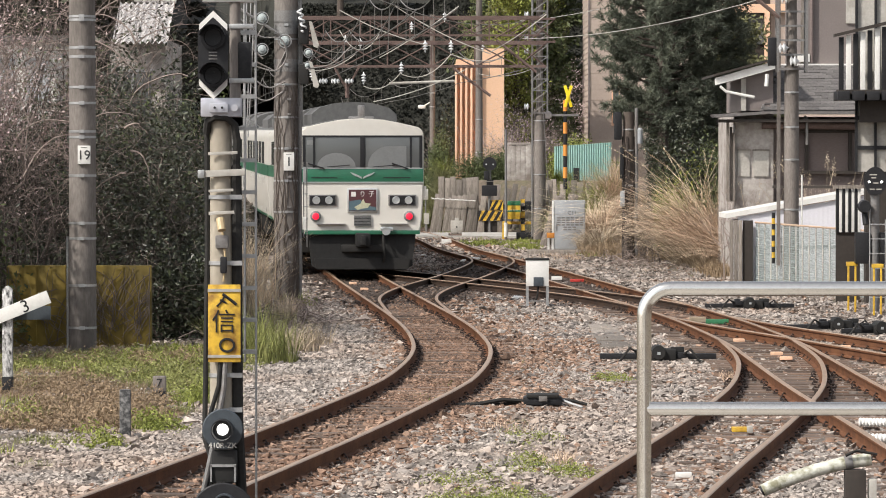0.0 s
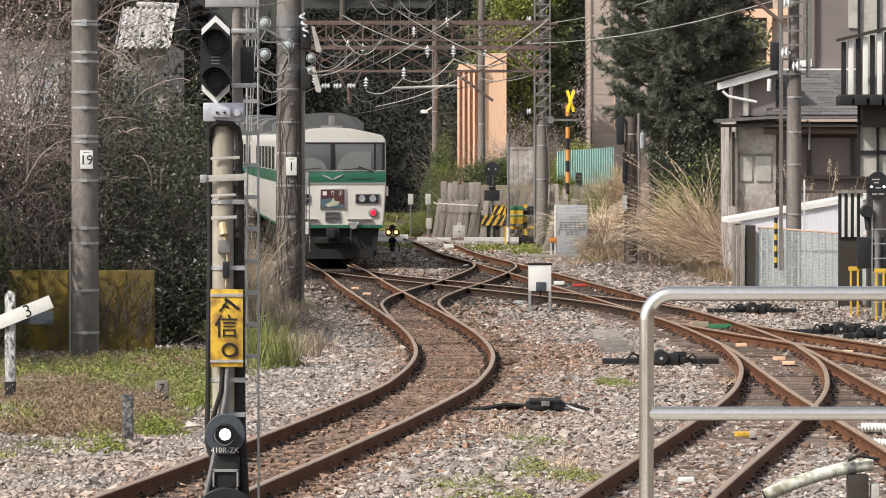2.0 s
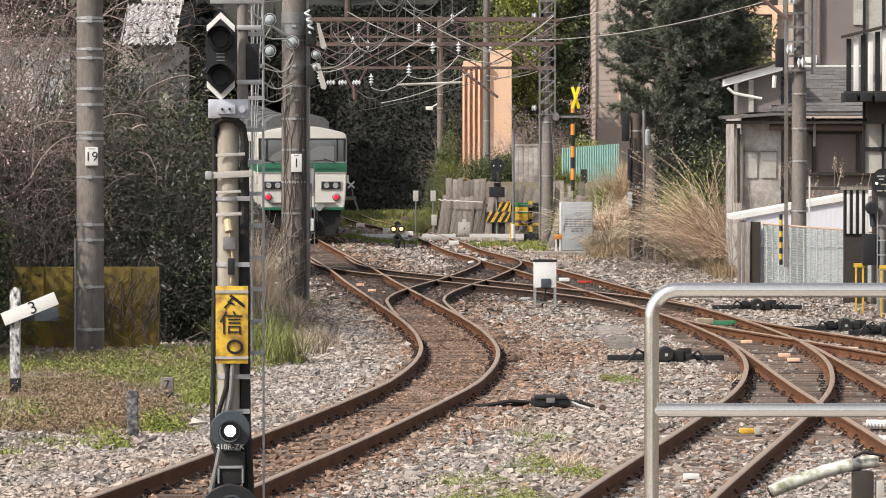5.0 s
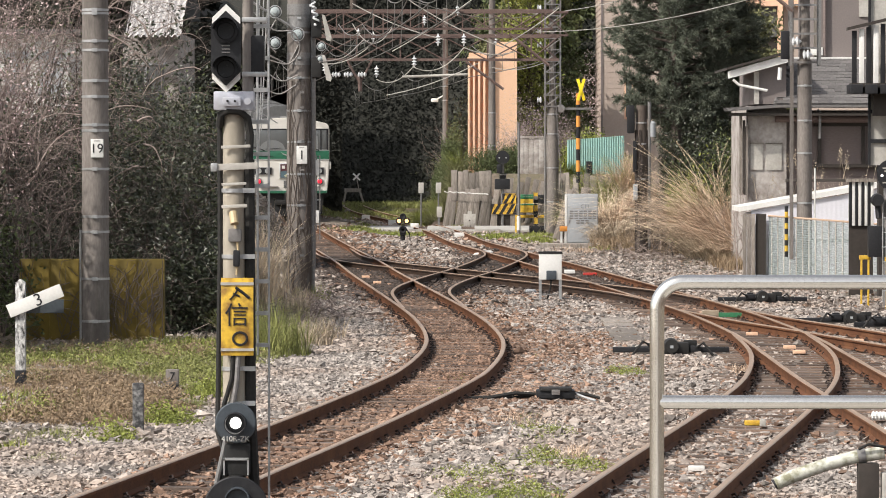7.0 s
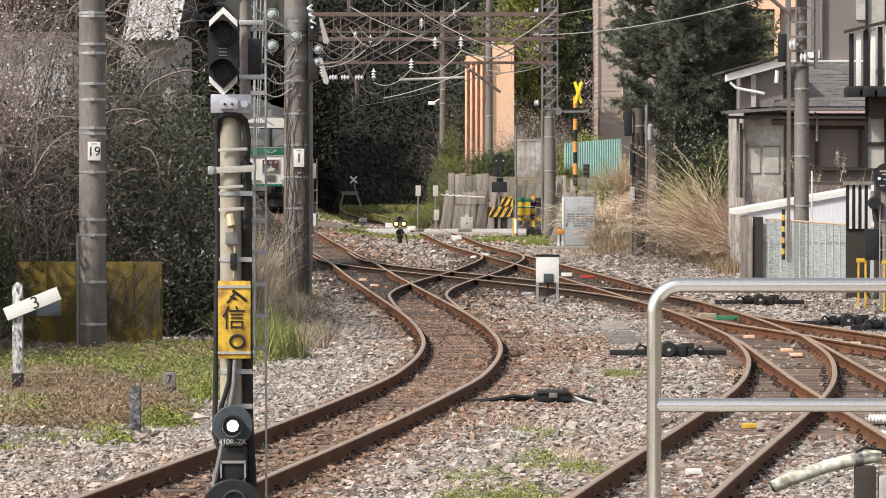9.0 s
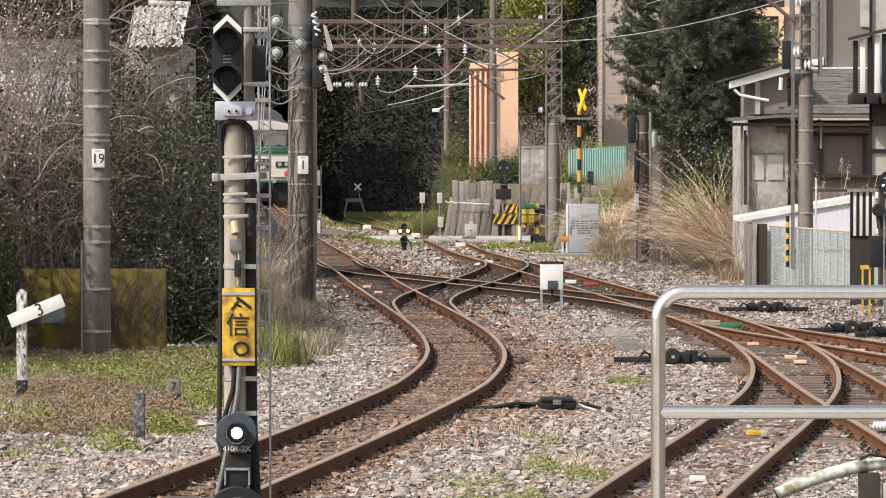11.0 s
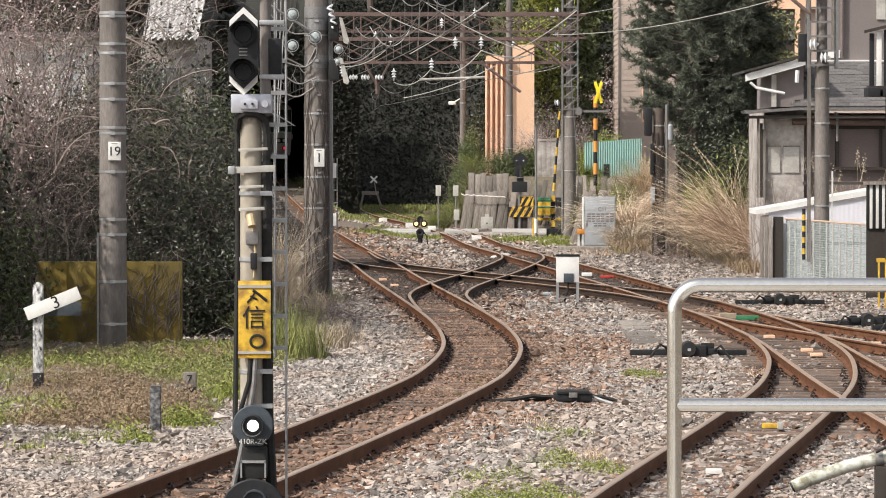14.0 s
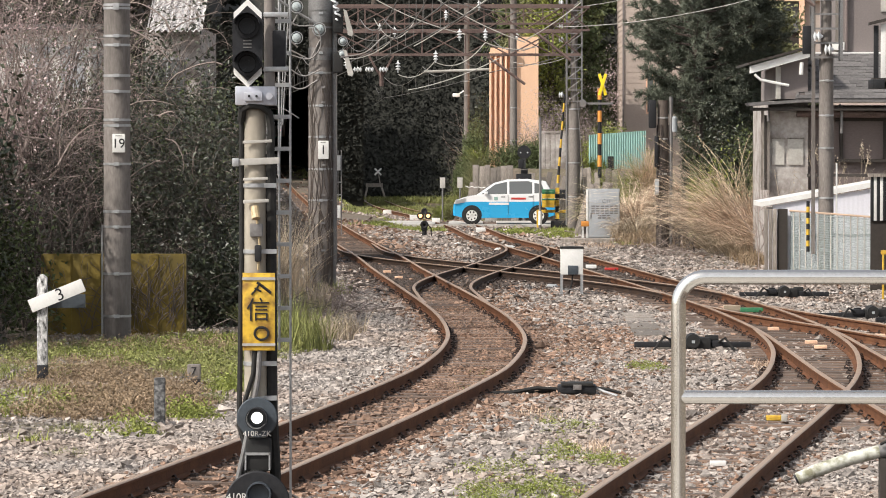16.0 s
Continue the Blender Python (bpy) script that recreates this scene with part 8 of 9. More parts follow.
        part("side_mirror", Mesh().box(s * 1.50 - 0.03, s * 1.50 + 0.03, 0.05, 0.09, 1.85, 2.12, c=0.01), M["trainwhite"], c)
    sign = part("destination_sign", Mesh().box(-0.36, 0.36, F0 - 0.03, 0.02, 1.50, 2.065, c=0.012), M["silver"], c, "silver-framed destination sign")
    part("sign_face", Mesh().box(-0.325, 0.325, F0 - 0.036, 0, 1.53, 2.035), mat("sign_maroon", (0.10, 0.035, 0.04), None, rough=0.4, bump=0), sign, "maroon sign face with white characters")
    part("sign_picture", Mesh().prism([(-0.32, 1.54), (0.32, 1.54), (0.32, 1.62), (0.05, 1.66), (-0.05, 1.80), (-0.32, 1.76)], F0 - 0.040, F0), mat("sign_blue", (0.10, 0.16, 0.19), None, rough=0.4, bump=0), sign)
    part("sign_flower", Mesh().prism([(-0.2, 1.62), (-0.05, 1.70), (0.02, 1.82), (0.06, 1.72), (0.2, 1.70), (0.12, 1.60), (-0.02, 1.58), (-0.12, 1.55)], F0 - 0.043, F0), mat("sign_cream", (0.55, 0.55, 0.38), None, rough=0.4, bump=0), sign)
    part("sign_bar", Mesh().box(-0.27, -0.16, F0 - 0.042, F0, 1.87, 1.98), M["white"], sign)
    for ch, x in (("り", 0.0), ("子", 0.21)):
        lettering(ch, 0.15, (x, F0 - 0.044, 1.925), M["white"], sign)
    part("grille", Mesh().box(-0.2, 0.2, F0 - 0.02, 0.0, 1.17, 1.42), M["black"], c)
    for k in range(7):
        part("grille_slat", Mesh().box(-0.2, 0.2, F0 - 0.035, F0 - 0.015, 1.18 + k * 0.035, 1.198 + k * 0.035), M["greysteel"], c)
    part("front_lower_band", Mesh().box(-1.37, 1.37, F0 - 0.012, 0.04, 0.97, 1.065, c=0.004), M["traingreen"], c)
    part("skirt", Mesh().prism([(-1.28, 0.97), (1.28, 0.97), (1.20, 0.22), (1.05, 0.12), (-1.05, 0.12), (-1.20, 0.22)], 0.10, 0.35), M["darkmetal"], c, "black front skirt")
    part("plough", Mesh().prism([(-1.15, 0.40), (1.15, 0.40), (1.1, 0.14), (-1.1, 0.14)], 0.02, 0.10), M["darkmetal"], c, "black obstacle guard")
    k = part("coupler", Mesh().box(-0.17, 0.17, -0.35, 0.1, 0.68, 1.0, c=0.04).box(-0.5, 0.5, -0.06, 0.1, 0.55, 0.72, c=0.03).box(-0.06, 0.06, -0.42, -0.3, 0.72, 0.96, c=0.02), M["darkmetal"], c, "dark tight-lock coupler")
    part("air_hose", Mesh().tube([(0.5, -0.02, 0.95), (0.5, -0.10, 0.8), (0.52, -0.08, 0.45), (0.5, 0.0, 0.3)], 0.03, 6), M["rubber"], k)
    part("jumper_socket", Mesh().box(0.42, 0.72, -0.16, 0.02, 1.05, 1.15, c=0.03).lathe([(0.1, -0.16), (0.1, 0.0)], (0.56, 0, 1.05), "y", 14), M["silver"], c, "silver jumper socket")
    part("horn", Mesh().box(-0.3, 0.3, 0.35, 0.5, 3.68, 3.78, c=0.02).box(-0.08, 0.08, 0.35, 0.55, 3.72, 4.05, c=0.03), M["greysteel"], c, "roof horn and aerial")
    return c


CARS = [build_car(True), build_car(False), build_car(False)]



# ---- the car on the crossing ----
def build_small_car():
    c = thing("car", "white and sky-blue compact hatchback with plain side markings", "car")
    L, W = 3.72, 0.83     # nose at x = 0, tail at x = L
    low = [(0.02, 0.30), (0.0, 0.45), (0.03, 0.72), (0.5, 0.80), (1.2, 0.80), (2.6, 0.80), (3.65, 0.82), (3.72, 0.6), (3.68, 0.3), (3.35, 0.22), (0.35, 0.22)]
    top = [(0.03, 0.72), (0.10, 0.86), (0.45, 0.97), (0.85, 1.05), (3.62, 1.08), (3.66, 0.82), (2.6, 0.80), (1.2, 0.80), (0.5, 0.80)]

    def loft(poly, inset):
        """Slices across the width, drawn in a little at the flanks."""
        m = Mesh()
        k = len(poly)
        cx = sum(p[0] for p in poly) / k
        ys = [(-W, 0.97), (-W + 0.06, 1.0), (W - 0.06, 1.0), (W, 0.97)]
        v = [(cx + (x - cx) * q, y * (1 - inset * max(0, z - 0.9)), z) for y, q in ys for x, z in poly]
        f = [tuple(range(k)), tuple(range(3 * k, 4 * k))]
        f += [(s * k + i, s * k + (i + 1) % k, (s + 1) * k + (i + 1) % k, (s + 1) * k + i) for s in range(3) for i in range(k)]
        return m.add(v, f)

    part("lower_body", loft(low, 0), M["carblue"], c, "sky-blue lower body")
    part("upper_body", loft(top, 0), M["carwhite"], c, "white upper body")
    part("cabin", loft([(0.82, 1.03), (1.45, 1.46), (1.95, 1.60), (2.7, 1.62), (3.35, 1.54), (3.62, 1.06)], 0.22), M["carwhite"], c, "white roof and pillars")
    for s in (-1, 1):
        for poly in ([(1.02, 1.07), (1.52, 1.42), (1.95, 1.52), (1.95, 1.08)], [(2.03, 1.08), (2.03, 1.53), (2.7, 1.54), (2.85, 1.50), (2.85, 1.09)], [(2.93, 1.10), (2.93, 1.48), (3.2, 1.42), (3.3, 1.12)]):
            m = Mesh()
            v = [(x, s * (W * (1 - 0.22 * (z - 0.9)) + d), z) for d in (-0.02, 0.006) for x, z in poly]
            k = len(poly)
            m.add(v, [tuple(range(k)), tuple(range(k, 2 * k))] + [(i, (i + 1) % k, (i + 1) % k + k, i + k) for i in range(k)])
            part("side_window", m, M["glass"], c, "dark side window")
        for x in (1.72, 2.72):
            part("door_handle", Mesh().box(x, x + 0.16, s * W - 0.01, s * W + 0.03, 0.96, 0.99, c=0.006), M["black"], c)
        part("mirror", Mesh().box(1.12, 1.26, s * (W + 0.06) - 0.07, s * (W + 0.06) + 0.07, 1.06, 1.17, c=0.03), M["carwhite"], c)
        part("headlight", Mesh().prism([(0.03, 0.72), (0.12, 0.86), (0.45, 0.93), (0.22, 0.74)], s * W - 0.05, s * W + 0.008), M["silver"], c, "clear headlight")
        part("marking", Mesh().box(1.3, 2.02, s * W - 0.01, s * W + 0.006, 0.69, 0.77), M["white"], c)
        part("marking", Mesh().box(2.1, 2.62, s * W - 0.01, s * W + 0.006, 0.88, 0.95), M["red"], c, "plain red marking")
        part("marking", Mesh().box(1.48, 1.62, s * W - 0.01, s * W + 0.006, 0.86, 0.98), M["teal"], c)
        for x in (1.98, 2.88):
            part("door_gap", Mesh().box(x, x + 0.012, s * W - 0.01, s * W + 0.004, 0.32, 1.06), M["black"], c)
    part("windscreen", Mesh().add([(0.80, -0.68, 1.06), (0.80, 0.68, 1.06), (1.45, 0.62, 1.475), (1.45, -0.62, 1.475)], [(0, 1, 2, 3)]).add([(0.83, -0.68, 1.03), (0.83, 0.68, 1.03), (1.48, 0.62, 1.45), (1.48, -0.62, 1.45)], [(0, 1, 2, 3)]), M["glass"], c)
    part("bumper", Mesh().box(-0.02, 0.1, -0.7, 0.7, 0.28, 0.42, c=0.03), M["black"], c)
    wheels = []
    for x in (0.68, 3.08):
        for s in (-1, 1):
            part("wheel_arch", Mesh().lathe([(0.02, s * (W - 0.1)), (0.36, s * (W - 0.1)), (0.36, s * (W + 0.003)), (0.02, s * (W + 0.003))], (x, 0, 0.32), "y", 24), M["black"], c)
            w = thing("wheel", "", "")
            w.parent = c
            w.location = (x, s * (W - 0.07), 0.30)
            part("tyre", Mesh().lathe([(0.19, -0.09), (0.285, -0.09), (0.30, -0.07), (0.30, 0.07), (0.285, 0.09), (0.19, 0.09)], (0, 0, 0), "y", 26), M["rubber"], w, "black tyre")
            rim = Mesh().lathe([(0.03, -0.095), (0.05, -0.108), (0.05, 0.108), (0.03, 0.105)], (0, 0, 0), "y", 14)
            for k in range(7):
                q = 2 * math.pi * k / 7
                tl = Matrix.Rotation(q, 4, "Y")
                for j in range(3):
                    rim.box(0.168, 0.196, -0.102, 0.102, -0.036, 0.036, turn=Matrix.Rotation(q + j * 2 * math.pi / 21, 4, "Y"))
                rim.box(0.03, 0.19, -0.104, 0.104, -0.038, 0.038, turn=tl)
            part("rim", rim, M["white"], w, "silver-white wheel cover")
            wheels.append(w)
    return c, wheels


CAR, WHEELS = build_small_car()


def others():
    # the car waits behind the bank, then drives over the crossing to the left
    rows = [(0, 12.5), (13.0, 12.5), (13.6, 10.2), (14.1, 6.6), (14.6, 3.6), (14.9, 2.35), (15.1, 1.83), (15.3, 1.37), (15.5, 0.84), (15.7, 0.22), (16.0, -0.88)]
    walk(CAR, [(t, pose(x, 143.0, -0.01)) for t, x in rows])
    for w in WHEELS:
        x, y, z = w.location
        turns, last = [], rows[0]
        for t, p in rows:
            # wheels roll with the way gone, in steps under 90 degrees
            n = max(1, int(abs(p - last[1]) / 0.30 / 1.2) + 1)
            for k in range(1, n + 1):
                q = last[1] + (p - last[1]) * k / n
                turns.append((last[0] + (t - last[0]) * k / n, pose(x, y, z, 0, math.degrees((q - 12.5) / 0.30), 0)))
            last = (t, p)
        seen, keep = set(), []
        for t, m_ in turns:
            if frame(t) not in seen:
                seen.add(frame(t))
                keep.append((t, m_))
        walk(w, keep)
    # the barrier arm lifts
    walk(ARM, [(t, pose(2.83, 140.4, 1.15, a, a * 0.052, 0)) for t, a in ((0, 2), (11.5, 2), (12.0, 30), (12.5, 62), (13.0, 80), (13.6, 86), (16.0, 86))])



# ---- sleepers, clips, ballast, grass ----
def lay_sleepers():
    seen = []
    long_m = Mesh().box(-1.05, 1.05, -0.1, 0.1, -0.12, 0, c=0.01).data("sleeper", M["sleeper"])
    dark_m = Mesh().box(-1.05, 1.05, -0.1, 0.1, -0.12, 0, c=0.01).data("sleeper", M["tarred"])
    left = {0: 150, 1: 90, 2: 50, 3: 26, 4: 26, 5: 26}
    for i, (label, path, lift) in enumerate(TRACKS):
        t = RAILWAYS[i]
        rest, clips = Mesh(), Mesh()
        count = 0
        for x, y, a in along(path, 0.6, 0.1 * i):
            if y > 175 or y < 24 or 140.8 < y < 149:
                continue
            if i > 1 and any((x - u) ** 2 + (y - v) ** 2 < 0.14 for u, v in seen):
                continue
            seen.append((x, y))
            m = pose(x + rng.normal(0, 0.03), y, -0.152 + lift - 0.004 * i + rng.normal(0, 0.004) + (float(rise(y)) if i == 0 else 0.0), 0, 0, math.degrees(a) + rng.normal(0, 0.8))
            if y < 110 and count < left[i] + 60 and count < 300:
                o = part("sleeper", dark_m if 80 < y < 110 else long_m, None, t)
                o.matrix_basis = m
                count += 1
            else:
                rest.box(-1.05, 1.05, -0.1, 0.1, -0.12, 0, turn=m)
            if y < 100:
                for d in (-HALF, HALF):
                    for s in (-1, 1):
                        q = m @ Matrix.Translation((d + s * 0.095, 0, 0))
                        clips.box(-0.03, 0.03, -0.04, 0.04, 0.0, 0.025, turn=q)
                        clips.tube([q @ Vector((s * 0.02, -0.04, 0.03)), q @ Vector((s * 0.0, -0.01, 0.055)), q @ Vector((-s * 0.03, 0.02, 0.04))], 0.010, 5)
        if rest.v:
            tagged(part("far_sleeper", rest, M["sleeper"], t), kind="stuff")
        if clips.v:
            tagged(part("rail_clip", clips, M["clip"], t, "black spring rail clips"), kind="stuff")


lay_sleepers()

OCTA = np.array([(1, 0, 0), (0, 1, 0), (-1, 0, 0), (0, -1, 0), (0, 0, 1), (0, 0, -1)], float)
OCTF = np.array([(0, 1, 4), (1, 2, 4), (2, 3, 4), (3, 0, 4), (1, 0, 5), (2, 1, 5), (3, 2, 5), (0, 3, 5)])


def rail_gap(x, y):
    """Distance to the nearest rail."""
    d = np.full(len(x), 9.0)
    for _, path, _ in TRACKS:
        px, py = np.array([p[0] for p in path]), np.array([p[1] for p in path])
        c = np.abs(x - np.interp(y, py if py[0] < py[-1] else py[::-1], px if py[0] < py[-1] else px[::-1], left=99, right=99))
        d = np.minimum(d, np.abs(c - HALF))
    return d


def bed_gap(x, y, tracks):
    """Distance to the nearest track's middle."""
    d = np.full(len(x), 99.0)
    for _, path, _ in tracks:
        px, py = np.array([p[0] for p in path]), np.array([p[1] for p in path])
        o = 1 if py[0] < py[-1] else -1
        d = np.minimum(d, np.abs(x - np.interp(y, py[::o], px[::o], left=99, right=99)))
    return d


def scatter_stones(name, y0, y1, count, size, seed, label):
    rg = np.random.default_rng(seed)
    y = np.sqrt(rg.uniform(y0 ** 2, y1 ** 2, count))
    x = y * rg.uniform(-0.124, 0.122, count)
    lim = verge(y) - rg.exponential(0.25, count) - 4.0 * (rg.uniform(0, 1, count) < 0.16)
    right = np.interp(y, [30, 60, 75, 90, 100, 130, 149, 151, 205], [12, 9.5, 6.6, 5.4, 4.4, 2.6, 1.0, -1.6, -3.0])
    right = right + 4.0 * (rg.uniform(0, 1, count) < 0.3) * (y < 149)
    ok = (x > lim) & (x < right) & (rail_gap(x, y) > 0.055) & ~((y > 140.8) & (y < 149))
    turnout = (bed_gap(x, y, TRACKS[1:]) < 1.15) & (y > 40) & (y < 79)
    ok &= ~(turnout & (rg.uniform(0, 1, count) < 0.2))
    x, y, turnout = x[ok], y[ok], turnout[ok]
    k = len(x)
    own = bed_gap(x, y, TRACKS[:1])
    s = size * rg.lognormal(0, 0.36, (k, 1, 1)) * np.where((own < 0.62) & (y > 46), 0.62, 1.0)[:, None, None]
    sh = OCTA[None] * rg.uniform(0.5, 1.4, (k, 6, 1)) + rg.normal(0, 0.24, (k, 6, 3))
    q = rg.normal(size=(k, 4))
    q /= np.linalg.norm(q, axis=1)[:, None]
    w, a, b, c = q.T
    rot = np.stack([1 - 2 * (b * b + c * c), 2 * (a * b - c * w), 2 * (a * c + b * w), 2 * (a * b + c * w), 1 - 2 * (a * a + c * c), 2 * (b * c - a * w), 2 * (a * c - b * w), 2 * (b * c + a * w), 1 - 2 * (a * a + b * b)], 1).reshape(-1, 3, 3)
    p = np.einsum("kij,knj->kni", rot, sh) * s
    p[:, :, 2] *= 0.62
    z = np.maximum(ground_z(x, y), np.where(turnout, -0.2, -0.185)) + s[:, 0, 0] * rg.uniform(0.0, 0.55, k)
    side = x - np.interp(y, [p[1] for p in LEFT], [p[0] for p in LEFT])
    open_bed = (side > -0.62) & (side < 0.12 + 0.1 * np.sin(2.1 * y)) & (y < 47) & (rg.uniform(0, 1, k) < 0.82)
    z = z - 0.05 * open_bed + 0.020 * (own < 0.5) * (y < 100) * ~open_bed + 0.012 * (own < 1.6) * (own > 0.62)
    p += np.stack([x, y, z], 1)[:, None, :]
    v = p.reshape(-1, 3)
    f = (np.arange(k)[:, None, None] * 6 + OCTF[None]).reshape(-1, 3)
    drift = 0.55 * np.sin(0.31 * y + 0.9 * x) + 0.35 * np.sin(1.3 * x - 0.53 * y)
    rusty = (bed_gap(x, y, [TRACKS[0], TRACKS[4], TRACKS[5]]) + rg.normal(0, 0.22, k) < 0.85) | ((rg.uniform(0, 1, k) < np.clip(0.85 - np.where(y < 46, 0.8, 0.36) * np.maximum(own - 0.7, 0) + 0.25 * drift, 0.05, 0.75)) & (x > np.interp(y, [p[1] for p in LEFT], [p[0] for p in LEFT]))) | ((bed_gap(x, y, TRACKS) < 0.9) & (rg.uniform(0, 1, k) < 0.22))
    oily = (bed_gap(x, y, [TRACKS[0], TRACKS[1], TRACKS[4], TRACKS[5]]) + rg.normal(0, 0.3, k) < 1.3) & (y + rg.normal(0, 3, k) > 80) & (y + rg.normal(0, 4, k) < 114) & (rg.uniform(0, 1, k) < 0.93)
    idx = np.repeat(np.where(oily, 2, rusty.astype(int)), 8)
    tagged(new(name, soup(name, v, f, [M["stone"], M["ruststone"], M["oilstone"]], idx)), label, "gravel", kind="stuff")


scatter_stones("ballast_stones", 31.0, 48.0, 115000, 0.024, 1, "grey-brown crushed stone ballast round the tracks")
scatter_stones("ballast_chips", 31.0, 60.0, 90000, 0.012, 6, "small dark and pale chips among the ballast")
scatter_stones("ballast_stones", 48.0, 70.0, 165000, 0.0235, 2, "grey-brown crushed stone ballast round the tracks")
scatter_stones("ballast_stones", 70.0, 112.0, 165000, 0.032, 3, "grey-brown crushed stone ballast round the tracks")
scatter_stones("ballast_stones", 112.0, 165.0, 70000, 0.048, 4, "pale crushed stone ballast near the crossing")
scatter_stones("ballast_stones", 149.0, 204.0, 26000, 0.062, 5, "grey crushed stone ballast beyond the crossing")


def plant_grass(name, spots, m, h, lean, width, seed, label):
    """Patches of grass blades: x, y, rx, ry, number."""
    rg = np.random.default_rng(seed)
    pts = []
    for x, y, rx, ry, n in spots:
        q, r = rg.uniform(0, 2 * math.pi, n), np.sqrt(rg.uniform(0, 1, n)) * rg.uniform(0.4, 1.1, n)
        pts.append(np.stack([x + rx * r * np.cos(q), y + ry * r * np.sin(q)], 1))
    p = np.concatenate(pts)
    bare = np.sin(3.1 * p[:, 0] + 1.7 * p[:, 1]) * np.sin(2.3 * p[:, 1] - 1.9 * p[:, 0]) + 0.5 * np.sin(7.3 * p[:, 0] - 4.1 * p[:, 1]) + rg.normal(0, 0.3, len(p))
    p = p[(rail_gap(p[:, 0], p[:, 1]) > 0.08) & (bare > -0.25)]
    v, f = blades(np.concatenate([p, ground_z(p[:, 0], p[:, 1])[:, None]], 1), h, lean, width, seed, seg=3)
    tagged(new(name, soup(name, v, f, M[m])), label, "grass", kind="stuff")


plant_grass("verge_grass", [(-5.0, 57.0, 2.4, 2.8, 8000), (-6.0, 52.0, 1.4, 1.5, 3000), (-3.7, 52.5, 0.8, 2.5, 6000), (-4.8, 45.5, 0.9, 1.2, 1200), (-4.7, 59.5, 2.2, 1.5, 5000), (-3.3, 57.0, 0.8, 2.5, 2500), (-3.1, 46.0, 0.25, 0.9, 700), (-4.2, 41.2, 0.4, 0.6, 260), (-3.9, 38.0, 0.3, 0.5, 140), (-2.8, 64.0, 0.6, 4, 1800)], "grass", 0.12, 1.7, 0.008, 11, "short green grass on the left verge")
plant_grass("dry_verge_grass", [(-4.6, 49.0, 1.9, 4.0, 12000), (-4.0, 44.0, 0.9, 1.8, 8000), (-5.2, 53.5, 2.0, 2.0, 8000), (-3.2, 50.5, 0.7, 2.2, 1500), (-3.0, 68, 0.7, 5, 2200), (-2.7, 73, 0.5, 4, 1600), (-4.6, 60.5, 1.6, 0.8, 900)], "vergedry", 0.11, 1.6, 0.007, 12, "dry brown grass on the left verge")
plant_grass("ballast_weeds", [(0.35, 34.5, 0.55, 2.2, 700), (0.1, 40.2, 0.3, 0.9, 200), (0.45, 32.5, 0.5, 1.0, 300), (1.25, 36.5, 0.25, 0.8, 380), (1.7, 49.5, 0.12, 0.35, 90), (2.25, 52.7, 0.22, 0.8, 480), (-0.2, 48.5, 0.3, 1.3, 260), (0.15, 51.5, 0.3, 1.0, 200), (1.3, 62.5, 0.3, 1.4, 300), (0.85, 44, 0.3, 1.2, 260), (1.1, 56.0, 0.3, 1.3, 260), (2.8, 71, 0.2, 0.6, 160)], "leaflight", 0.055, 1.2, 0.008, 13, "small bright green weeds in the ballast")
plant_grass("verge_weeds", [(-5.2, 55.5, 1.6, 2.0, 1300), (-4.0, 56.5, 1.2, 1.5, 1000), (-5.9, 50.5, 0.8, 1.2, 600), (-5.0, 47.0, 0.6, 0.8, 420), (-3.0, 48.0, 0.35, 1.4, 620), (-3.2, 43.2, 0.22, 0.5, 340), (-4.6, 39.6, 0.35, 0.4, 160), (-4.9, 43.5, 0.5, 0.6, 260), (-3.6, 60.0, 1.0, 1.4, 1300)], "leaflight", 0.13, 0.9, 0.02, 19, "bright yellow-green weeds in the verge grass")
plant_grass("dry_weeds", [(3.85, 52.8, 0.2, 0.6, 260), (4.35, 53.5, 0.12, 0.5, 130), (5.9, 50.5, 0.4, 1.2, 500), (0.7, 43.0, 0.4, 1.2, 300), (1.2, 38.5, 0.3, 1.0, 220), (3.6, 118, 0.9, 5, 700)], "drygrass", 0.15, 0.7, 0.010, 14, "dry tufts of weed between the tracks")
plant_grass("crossing_grass", [(1.4, 136, 1.0, 4.0, 5200), (2.6, 131, 0.7, 5, 2600), (-2.6, 138.0, 1.9, 2.6, 5600), (3.0, 137.5, 0.9, 2.5, 1800), (-3.4, 152, 0.6, 4, 900), (0.3, 150, 0.8, 0.5, 500), (4.6, 121, 0.6, 3, 900)], "leaflight", 0.15, 0.8, 0.03, 15, "bright green grass beside the level crossing")
plant_grass("far_line_grass", [(-1.7, 152.5, 1.0, 2.0, 900), (-4.6, 157, 1.0, 6, 2200), (-1.5, 162, 0.9, 8, 3600), (-3.4, 182, 1.6, 10, 5200), (-5.6, 178, 1.5, 14, 5200), (-5.0, 196, 2.5, 9, 6500), (-7.6, 197, 1.5, 8, 2600), (-2.4, 172, 0.8, 10, 2400)], "grass", 0.22, 0.8, 0.045, 18, "green grass along the far line beyond the crossing")
plant_grass("bank_grass", [(5.0, 121, 1.0, 4, 2600), (5.6, 130, 1.2, 6, 4500), (6.6, 118, 1.6, 5, 3500), (7.0, 101, 0.6, 4, 1400)], "vergedry", 0.4, 0.9, 0.022, 16, "dry grass and litter on the earth bank")


